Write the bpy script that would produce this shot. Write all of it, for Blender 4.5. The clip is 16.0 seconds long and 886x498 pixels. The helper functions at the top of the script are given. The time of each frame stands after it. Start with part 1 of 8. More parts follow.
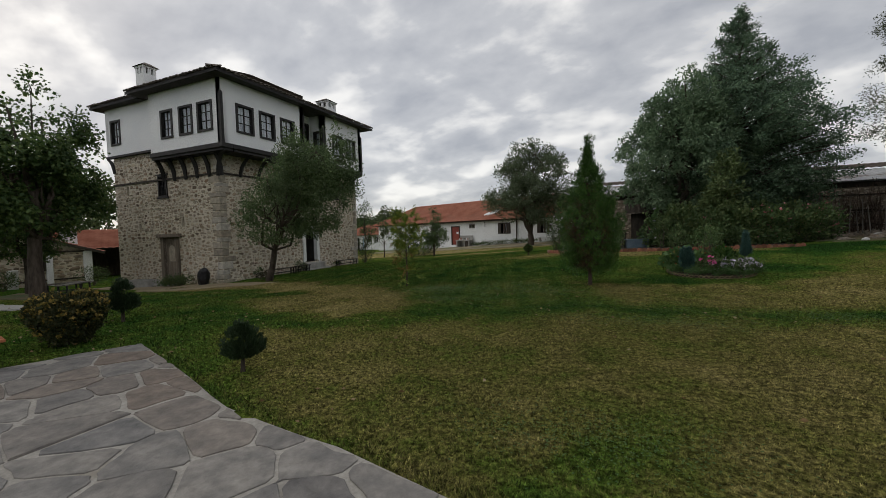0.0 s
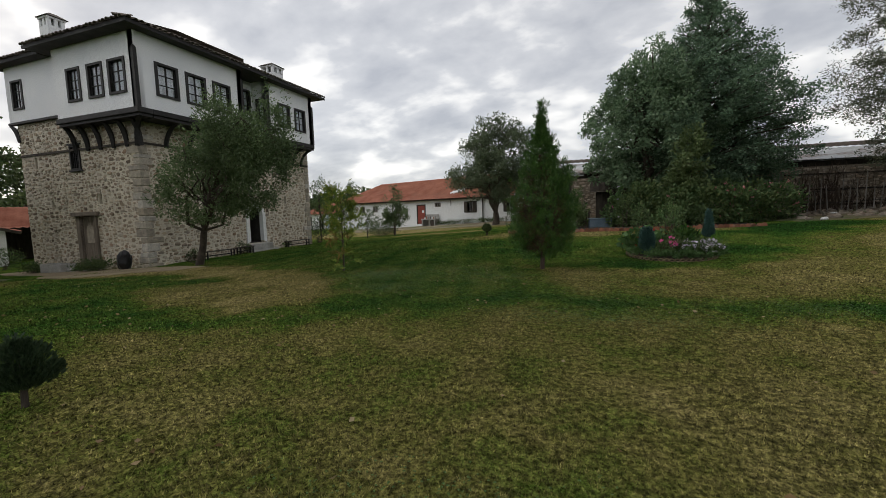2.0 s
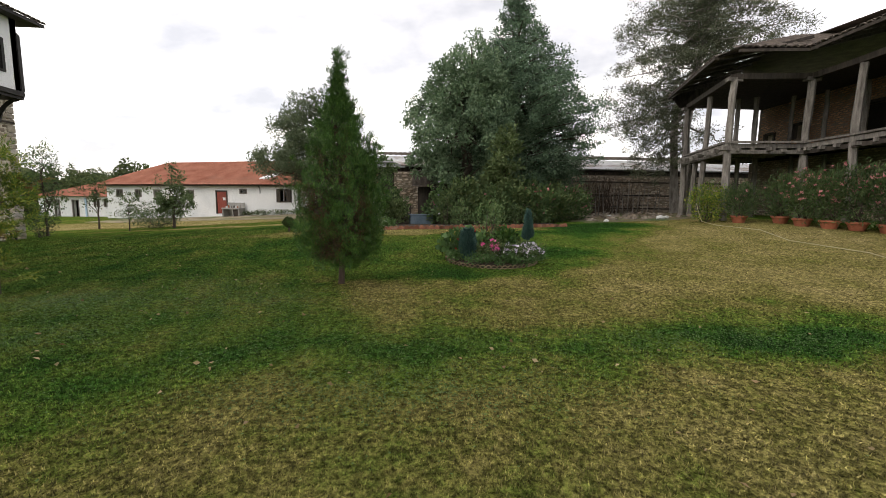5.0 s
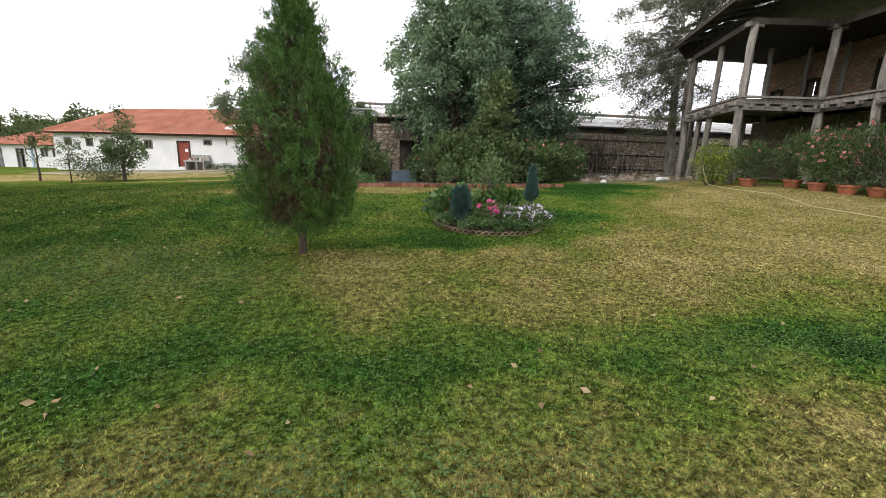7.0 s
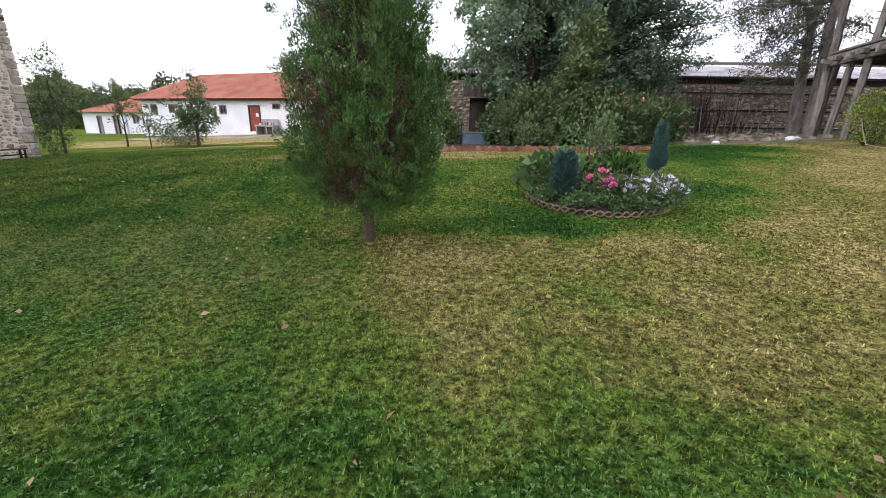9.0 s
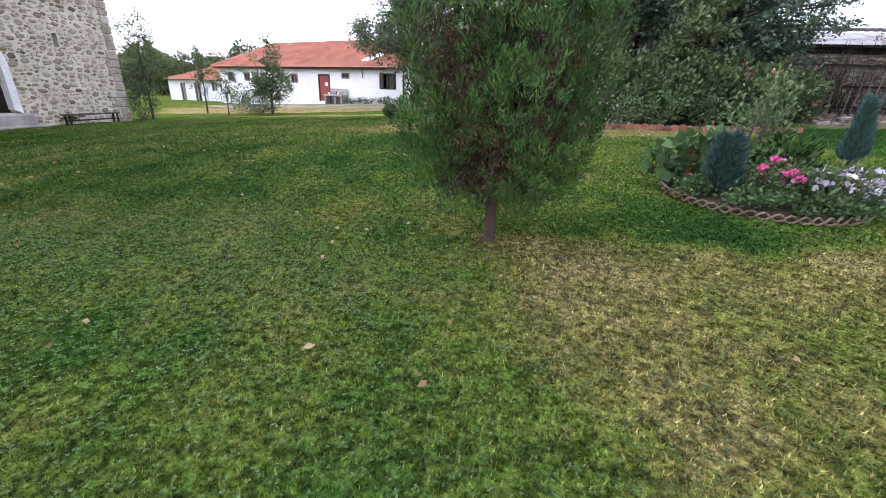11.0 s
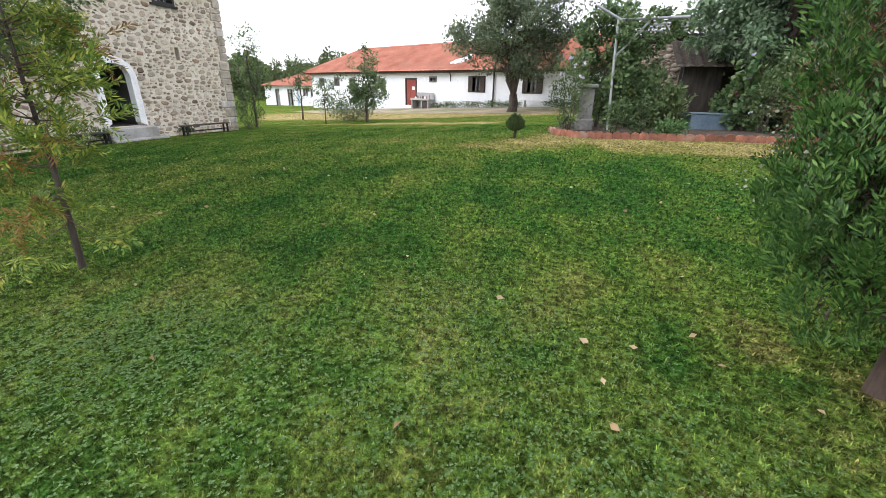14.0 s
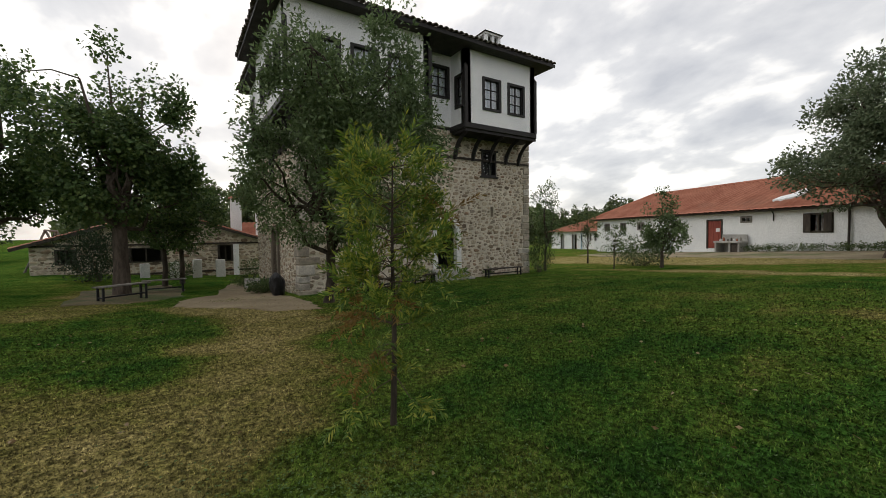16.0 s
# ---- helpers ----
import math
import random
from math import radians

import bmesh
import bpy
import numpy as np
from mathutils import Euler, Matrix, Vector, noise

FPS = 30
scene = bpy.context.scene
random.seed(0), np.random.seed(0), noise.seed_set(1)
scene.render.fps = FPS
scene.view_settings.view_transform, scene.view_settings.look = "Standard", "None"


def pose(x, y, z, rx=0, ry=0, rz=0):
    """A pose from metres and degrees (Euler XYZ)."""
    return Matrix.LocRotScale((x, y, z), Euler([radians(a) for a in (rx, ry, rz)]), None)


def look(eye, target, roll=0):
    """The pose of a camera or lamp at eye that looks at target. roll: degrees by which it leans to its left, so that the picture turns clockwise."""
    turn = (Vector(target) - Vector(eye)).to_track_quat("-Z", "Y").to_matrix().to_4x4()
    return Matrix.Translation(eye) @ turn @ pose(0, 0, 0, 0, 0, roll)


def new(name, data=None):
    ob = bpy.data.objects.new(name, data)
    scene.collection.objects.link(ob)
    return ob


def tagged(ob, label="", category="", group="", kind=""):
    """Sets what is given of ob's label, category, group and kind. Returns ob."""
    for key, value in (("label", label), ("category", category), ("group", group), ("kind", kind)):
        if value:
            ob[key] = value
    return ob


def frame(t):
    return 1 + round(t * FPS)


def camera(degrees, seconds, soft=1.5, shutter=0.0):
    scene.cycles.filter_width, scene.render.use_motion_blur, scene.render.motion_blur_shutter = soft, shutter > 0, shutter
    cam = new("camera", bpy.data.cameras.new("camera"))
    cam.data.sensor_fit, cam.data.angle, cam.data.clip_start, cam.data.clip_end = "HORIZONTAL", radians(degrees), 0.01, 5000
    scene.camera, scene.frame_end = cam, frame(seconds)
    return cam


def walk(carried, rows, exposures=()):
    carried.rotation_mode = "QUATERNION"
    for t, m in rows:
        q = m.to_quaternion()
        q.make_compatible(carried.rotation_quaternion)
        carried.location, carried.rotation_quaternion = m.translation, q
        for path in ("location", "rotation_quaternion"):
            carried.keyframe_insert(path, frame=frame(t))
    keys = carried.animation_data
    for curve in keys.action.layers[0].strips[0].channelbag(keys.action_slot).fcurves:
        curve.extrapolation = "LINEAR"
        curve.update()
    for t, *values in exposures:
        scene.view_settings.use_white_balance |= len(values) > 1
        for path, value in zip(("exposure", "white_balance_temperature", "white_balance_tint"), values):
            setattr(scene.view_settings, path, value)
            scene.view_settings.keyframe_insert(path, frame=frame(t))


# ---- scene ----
cam = camera(95.3, 16.0, soft=0.8)
PATH = [
    (0, (1.722, 1.792, 1.47), (0.924, 3.624, 1.391), -1.8),
    (0.5, (1.718, 2.154, 1.449), (0.585, 3.801, 1.418), -0.8),
    (1, (1.753, 2.506, 1.457), (0.537, 4.092, 1.389), -4.2),
    (1.5, (1.908, 2.911, 1.453), (0.687, 4.494, 1.399), -3.4),
    (2, (2.029, 3.212, 1.435), (1.351, 5.084, 1.248), -1.7),
    (2.5, (2.114, 3.62, 1.456), (1.547, 5.529, 1.274), -2.2),
    (3, (2.283, 4.076, 1.485), (1.551, 5.932, 1.337), -2.0),
    (3.5, (2.246, 4.484, 1.494), (1.538, 6.354, 1.491), -0.6),
    (4, (2.268, 4.904, 1.457), (1.511, 6.754, 1.4), -2.8),
    (4.5, (2.32, 5.318, 1.453), (2.042, 7.289, 1.256), 0.5),
    (5, (2.259, 5.748, 1.431), (2.398, 7.729, 1.2), 0.8),
    (5.2, (2.259, 5.901, 1.414), (2.53, 7.858, 1.105), 0.1),
    (7.3, (2.228, 7.361, 1.287), (2.436, 9.291, 0.809), 2.9),
    (7.5, (2.212, 7.508, 1.278), (2.384, 9.431, 0.757), 2.8),
    (8, (2.088, 7.842, 1.249), (2.336, 9.763, 0.752), 1.4),
    (8.5, (2.006, 8.159, 1.242), (2.15, 10.079, 0.701), 0.4),
    (9, (1.921, 8.51, 1.235), (1.862, 10.416, 0.632), 1.1),
    (9.5, (1.759, 8.756, 1.203), (1.676, 10.659, 0.595), 3.0),
    (10, (1.56, 8.989, 1.178), (1.365, 10.87, 0.525), 1.9),
    (10.2, (1.511, 9.088, 1.17), (1.263, 10.951, 0.486), 1.2),
    (12.3, (0.483, 9.66, 1.169), (0.149, 11.489, 0.433), 2.8),
    (12.5, (0.376, 9.779, 1.203), (0.078, 11.613, 0.463), 3.1),
    (13, (0.116, 10.134, 1.183), (-0.088, 11.943, 0.354), 0.7),
    (13.5, (-0.138, 10.359, 1.2), (-0.526, 12.17, 0.443), 0.8),
    (14, (-0.318, 10.334, 1.32), (-0.932, 12.091, 0.589), 1.1),
    (14.5, (-0.489, 10.469, 1.332), (-1.174, 12.244, 0.716), 2.0),
    (15, (-0.655, 10.574, 1.396), (-1.601, 12.261, 0.886), -0.3),
    (15.5, (-0.871, 10.766, 1.45), (-2.283, 12.155, 1.169), 0.5),
    (16, (-1.166, 10.781, 1.436), (-2.837, 11.878, 1.361), -0.8),
]
# seconds, stops, kelvin, tint
EXPOSURES = [(0.0, -0.68, 6500, 10), (1.5, -0.42, 6500, 10), (2.0, -0.42, 6500, 10), (2.5, -0.2, 6550, 10), (3.5, -0.25, 6600, 11), (4.1, -0.28, 6600, 11), (4.6, -0.1, 6750, 12), (5.0, 0.33, 6850, 13), (7.4, 0.95, 6500, 13), (9.0, 1.02, 6100, 22), (10.2, 1.2, 5800, 24), (12.5, 1.32, 5700, 25), (13.5, 1.42, 5750, 25), (14.2, 1.38, 6250, 12), (14.6, 1.2, 6400, 10), (15.2, 0.5, 6550, 4), (15.6, 0.2, 6650, 5), (16.0, -0.2, 6750, 10)]
walk(cam, [(t, look(eye, target, roll)) for t, eye, target, roll in PATH], EXPOSURES)

# ---------------------------------------------------------------- world: an overcast sky with broken cloud
world = bpy.data.worlds.new("overcast_sky")
scene.world = world
world.use_nodes = True
wn, wl = world.node_tree.nodes, world.node_tree.links
wn.clear()
w_out, w_bg = wn.new("ShaderNodeOutputWorld"), wn.new("ShaderNodeBackground")
sky = wn.new("ShaderNodeTexSky")
sky.sky_type, sky.sun_disc = "NISHITA", False
sky.sun_elevation, sky.sun_rotation = radians(28), radians(-75)
sky_gain = wn.new("ShaderNodeVectorMath")
sky_gain.operation = "SCALE"
sky_gain.inputs["Scale"].default_value = 0.12
wl.new(sky.outputs[0], sky_gain.inputs[0])
tc, sep = wn.new("ShaderNodeTexCoord"), wn.new("ShaderNodeSeparateXYZ")
wl.new(tc.outputs["Generated"], sep.inputs[0])
lift = wn.new("ShaderNodeMath")
lift.operation, lift.inputs[1].default_value = "ADD", 0.34
wl.new(sep.outputs["Z"], lift.inputs[0])
floor_z = wn.new("ShaderNodeMath")
floor_z.operation, floor_z.inputs[1].default_value = "MAXIMUM", 0.05
wl.new(lift.outputs[0], floor_z.inputs[0])
flat = wn.new("ShaderNodeCombineXYZ")
for axis in "XY":
    div = wn.new("ShaderNodeMath")
    div.operation = "DIVIDE"
    wl.new(sep.outputs[axis], div.inputs[0])
    wl.new(floor_z.outputs[0], div.inputs[1])
    wl.new(div.outputs[0], flat.inputs[axis])
cloud = wn.new("ShaderNodeTexNoise")
cloud.inputs["Scale"].default_value, cloud.inputs["Detail"].default_value = 3.1, 8.0
cloud.inputs["Roughness"].default_value, cloud.inputs["Distortion"].default_value = 0.5, 0.1
stretch = wn.new("ShaderNodeMapping")
stretch.inputs["Scale"].default_value = (1.0, 1.25, 1.0)
stretch.inputs["Rotation"].default_value = (0, 0, radians(18))
wl.new(flat.outputs[0], stretch.inputs[0])
wl.new(stretch.outputs[0], cloud.inputs["Vector"])
ramp = wn.new("ShaderNodeValToRGB")
ramp.color_ramp.elements[0].position, ramp.color_ramp.elements[0].color = 0.34, (0.51, 0.525, 0.565, 1)
ramp.color_ramp.elements[1].position, ramp.color_ramp.elements[1].color = 0.63, (1.16, 1.14, 1.10, 1)
mid = ramp.color_ramp.elements.new(0.5)
mid.color = (0.70, 0.708, 0.73, 1)
wl.new(cloud.outputs["Fac"], ramp.inputs[0])
w_mix = wn.new("ShaderNodeMix")
w_mix.data_type = "RGBA"
w_mix.inputs[0].default_value = 0.88
wl.new(sky_gain.outputs[0], w_mix.inputs[6])
wl.new(ramp.outputs[0], w_mix.inputs[7])
wl.new(w_mix.outputs[2], w_bg.inputs["Color"])
w_bg.inputs["Strength"].default_value = 1.35
wl.new(w_bg.outputs[0], w_out.inputs[0])

sun = new("sun", bpy.data.lights.new("sun", "SUN"))
sun.data.energy, sun.data.angle, sun.data.color = 0.9, radians(25), (1.0, 0.95, 0.88)
sun.matrix_world = look((0, 0, 40), (30, 14, 12))

# ---------------------------------------------------------------- materials


def noise_node(nt, vec, scale, detail=4.0, rough=0.55):
    n = nt.nodes.new("ShaderNodeTexNoise")
    n.inputs["Scale"].default_value, n.inputs["Detail"].default_value, n.inputs["Roughness"].default_value = scale, detail, rough
    nt.links.new(vec, n.inputs["Vector"])
    return n.outputs["Fac"]


def ramp_node(nt, fac, stops):
    r = nt.nodes.new("ShaderNodeValToRGB")
    e = r.color_ramp.elements
    for n, (pos, c) in enumerate(stops):
        k = e[n] if n < 2 else e.new(pos)
        k.position, k.color = pos, (*c, 1)
    nt.links.new(fac, r.inputs[0])
    return r.outputs[0]


def mix_node(nt, fac, a, b, blend="MIX"):
    m = nt.nodes.new("ShaderNodeMix")
    m.data_type, m.blend_type = "RGBA", blend
    if isinstance(fac, float):
        m.inputs[0].default_value = fac
    else:
        nt.links.new(fac, m.inputs[0])
    for k, v in ((6, a), (7, b)):
        if isinstance(v, tuple):
            m.inputs[k].default_value = (*v, 1)
        else:
            nt.links.new(v, m.inputs[k])
    return m.outputs[2]


def mat(name, c1, c2, scale=3.0, rough=0.8, bump=0.3, fine=40.0, rand=0.25, metal=0.0, wear=None, wear_at=(0.55, 0.7), spec=0.3, stretch=(1, 1, 1), island=False, dist=0.01):
    """Two colours over two scales of noise, varied piece by piece, with wear and a fine relief."""
    m = bpy.data.materials.new(name)
    m.use_nodes = True
    nt = m.node_tree
    p = nt.nodes["Principled BSDF"]
    geo = nt.nodes.new("ShaderNodeNewGeometry")
    mp = nt.nodes.new("ShaderNodeMapping")
    mp.inputs["Scale"].default_value = stretch
    nt.links.new(geo.outputs["Position"], mp.inputs[0])
    vec = mp.outputs[0]
    big = noise_node(nt, vec, scale)
    small = noise_node(nt, vec, fine, 6.0, 0.65)
    col = ramp_node(nt, big, [(0.32, c1), (0.68, c2)])
    grain = ramp_node(nt, small, [(0.3, (0.72, 0.72, 0.72)), (0.7, (1.22, 1.22, 1.22))])
    col = mix_node(nt, 0.8, col, grain, "MULTIPLY")
    if wear:
        patch = ramp_node(nt, noise_node(nt, vec, scale * 0.45, 7.0, 0.7), [(wear_at[0], (0, 0, 0)), (wear_at[1], (1, 1, 1))])
        col = mix_node(nt, patch, col, wear)
    if rand:
        src = geo.outputs["Random Per Island"] if island else nt.nodes.new("ShaderNodeObjectInfo").outputs["Random"]
        tone = ramp_node(nt, src, [(0.0, (1 - rand,) * 3), (1.0, (1 + rand,) * 3)])
        col = mix_node(nt, 1.0, col, tone, "MULTIPLY")
    nt.links.new(col, p.inputs["Base Color"])
    p.inputs["Roughness"].default_value, p.inputs["Metallic"].default_value = rough, metal
    p.inputs["Specular IOR Level"].default_value = spec
    if bump:
        b = nt.nodes.new("ShaderNodeBump")
        b.inputs["Strength"].default_value, b.inputs["Distance"].default_value = bump, dist
        nt.links.new(small, b.inputs["Height"])
        nt.links.new(b.outputs[0], p.inputs["Normal"])
    return m


def stone_mat(name, cols, island, rough=0.92, fine=22):
    """Field stones: each its own hue, mottled and pitted."""
    m = mat(name, (0.70, 0.70, 0.71), (1.2, 1.18, 1.14), 5.0, rough, 0.8, fine, 0.0, dist=0.018)
    nt = m.node_tree
    p = nt.nodes["Principled BSDF"]
    link = p.inputs["Base Color"].links[0]
    grain = link.from_socket
    geo = nt.nodes.new("ShaderNodeNewGeometry")
    src = geo.outputs["Random Per Island"] if island else nt.nodes.new("ShaderNodeObjectInfo").outputs["Random"]
    hue = ramp_node(nt, src, [(k / (len(cols) - 1), c) for k, c in enumerate(cols)])
    nt.links.new(mix_node(nt, 1.0, grain, hue, "MULTIPLY"), p.inputs["Base Color"])
    return m


def leaf_mat(name, cols, rough=0.55, thin=0.3, scale=0.9, spec=0.3):
    """Leaves: colours spread leaf by leaf and in drifts, with some light coming through."""
    m = bpy.data.materials.new(name)
    m.use_nodes = True
    nt = m.node_tree
    p, out = nt.nodes["Principled BSDF"], nt.nodes["Material Output"]
    geo = nt.nodes.new("ShaderNodeNewGeometry")
    n = len(cols)
    leaf = ramp_node(nt, geo.outputs["Random Per Island"], [(k / max(n - 1, 1), c) for k, c in enumerate(cols)])
    drift = ramp_node(nt, noise_node(nt, geo.outputs["Position"], scale), [(0.3, (0.7, 0.72, 0.7)), (0.7, (1.25, 1.25, 1.15))])
    col = mix_node(nt, 1.0, leaf, drift, "MULTIPLY")
    nt.links.new(col, p.inputs["Base Color"])
    p.inputs["Roughness"].default_value, p.inputs["Specular IOR Level"].default_value = rough, spec
    tr, mx = nt.nodes.new("ShaderNodeBsdfTranslucent"), nt.nodes.new("ShaderNodeMixShader")
    nt.links.new(col, tr.inputs["Color"])
    mx.inputs[0].default_value = thin
    nt.links.new(p.outputs[0], mx.inputs[1])
    nt.links.new(tr.outputs[0], mx.inputs[2])
    nt.links.new(mx.outputs[0], out.inputs["Surface"])
    return m


def glass_mat(name, tint=(0.9, 0.93, 0.95)):
    m = bpy.data.materials.new(name)
    m.use_nodes = True
    p = m.node_tree.nodes["Principled BSDF"]
    p.inputs["Base Color"].default_value = (*tint, 1)
    p.inputs["Roughness"].default_value, p.inputs["Transmission Weight"].default_value, p.inputs["IOR"].default_value = 0.03, 1.0, 1.45
    return m


def grass_mat(name, blade):
    """Lawn: green to straw, by the dryness stored with the lawn's points, with clover drifts, bare soil and painted
    shadow between blades.
    """
    m = bpy.data.materials.new(name)
    m.use_nodes = True
    nt = m.node_tree
    p = nt.nodes["Principled BSDF"]
    geo, att = nt.nodes.new("ShaderNodeNewGeometry"), nt.nodes.new("ShaderNodeAttribute")
    att.attribute_name = "dry"
    vec = geo.outputs["Position"]
    n1, n2, n3 = noise_node(nt, vec, 2.2, 6.0, 0.65), noise_node(nt, vec, 48.0, 6.0, 0.7), noise_node(nt, vec, 13.0, 4.0, 0.6)
    add = nt.nodes.new("ShaderNodeMath")
    add.operation = "MULTIPLY_ADD"
    nt.links.new(n1, add.inputs[0])
    add.inputs[1].default_value = 0.62
    nt.links.new(att.outputs["Fac"], add.inputs[2])
    mottle = nt.nodes.new("ShaderNodeMath")
    mottle.operation = "MULTIPLY_ADD"
    nt.links.new(n3, mottle.inputs[0])
    mottle.inputs[1].default_value = 0.28
    nt.links.new(add.outputs[0], mottle.inputs[2])
    shift = nt.nodes.new("ShaderNodeMath")
    shift.operation, shift.inputs[1].default_value = "SUBTRACT", 0.15
    nt.links.new(mottle.outputs[0], shift.inputs[0])
    add = shift
    if blade:
        add2 = nt.nodes.new("ShaderNodeMath")
        add2.operation = "MULTIPLY_ADD"
        nt.links.new(geo.outputs["Random Per Island"], add2.inputs[0])
        add2.inputs[1].default_value = 0.15
        nt.links.new(add.outputs[0], add2.inputs[2])
        fac, k = add2.outputs[0], 1.06
    else:
        fac, k = add.outputs[0], 1.0
    g = lambda c: tuple(v * k for v in c)
    col = ramp_node(nt, fac, [(0.08, g((0.022, 0.060, 0.013))), (0.24, g((0.034, 0.084, 0.015))), (0.44, g((0.084, 0.128, 0.023))), (0.64, g((0.145, 0.138, 0.042))), (0.90, g((0.245, 0.205, 0.088))), (1.0, g((0.29, 0.24, 0.115)))])
    # dark ends of these two ramps paint soil and shadow between blades and tufts
    fine = ramp_node(nt, n2, [(0.36, (0.2, 0.2, 0.18)), (0.64, (1.7, 1.7, 1.6))])
    col = mix_node(nt, 0.9, col, fine, "MULTIPLY")
    tuft = ramp_node(nt, noise_node(nt, vec, 19.0, 2.0, 0.5), [(0.36, (0.32, 0.34, 0.32)), (0.64, (1.62, 1.62, 1.6))])
    col = mix_node(nt, 0.75, col, tuft, "MULTIPLY")
    if blade:
        wn_ = nt.nodes.new("ShaderNodeTexWhiteNoise")
        wn_.noise_dimensions = "1D"
        nt.links.new(geo.outputs["Random Per Island"], wn_.inputs["W"])
        # low end darkens some blades, as shadow put into their colour
        tone = ramp_node(nt, wn_.outputs["Value"], [(0.0, (0.3, 0.31, 0.3)), (0.6, (0.95, 0.95, 0.95)), (1.0, (1.45, 1.45, 1.38))])
        col = mix_node(nt, 1.0, col, tone, "MULTIPLY")
    nt.links.new(col, p.inputs["Base Color"])
    p.inputs["Roughness"].default_value, p.inputs["Specular IOR Level"].default_value = 0.85, 0.12 if blade else 0.0
    if not blade:
        b = nt.nodes.new("ShaderNodeBump")
        b.inputs["Strength"].default_value, b.inputs["Distance"].default_value = 0.9, 0.03
        nt.links.new(n2, b.inputs["Height"])
        nt.links.new(b.outputs[0], p.inputs["Normal"])
    return m


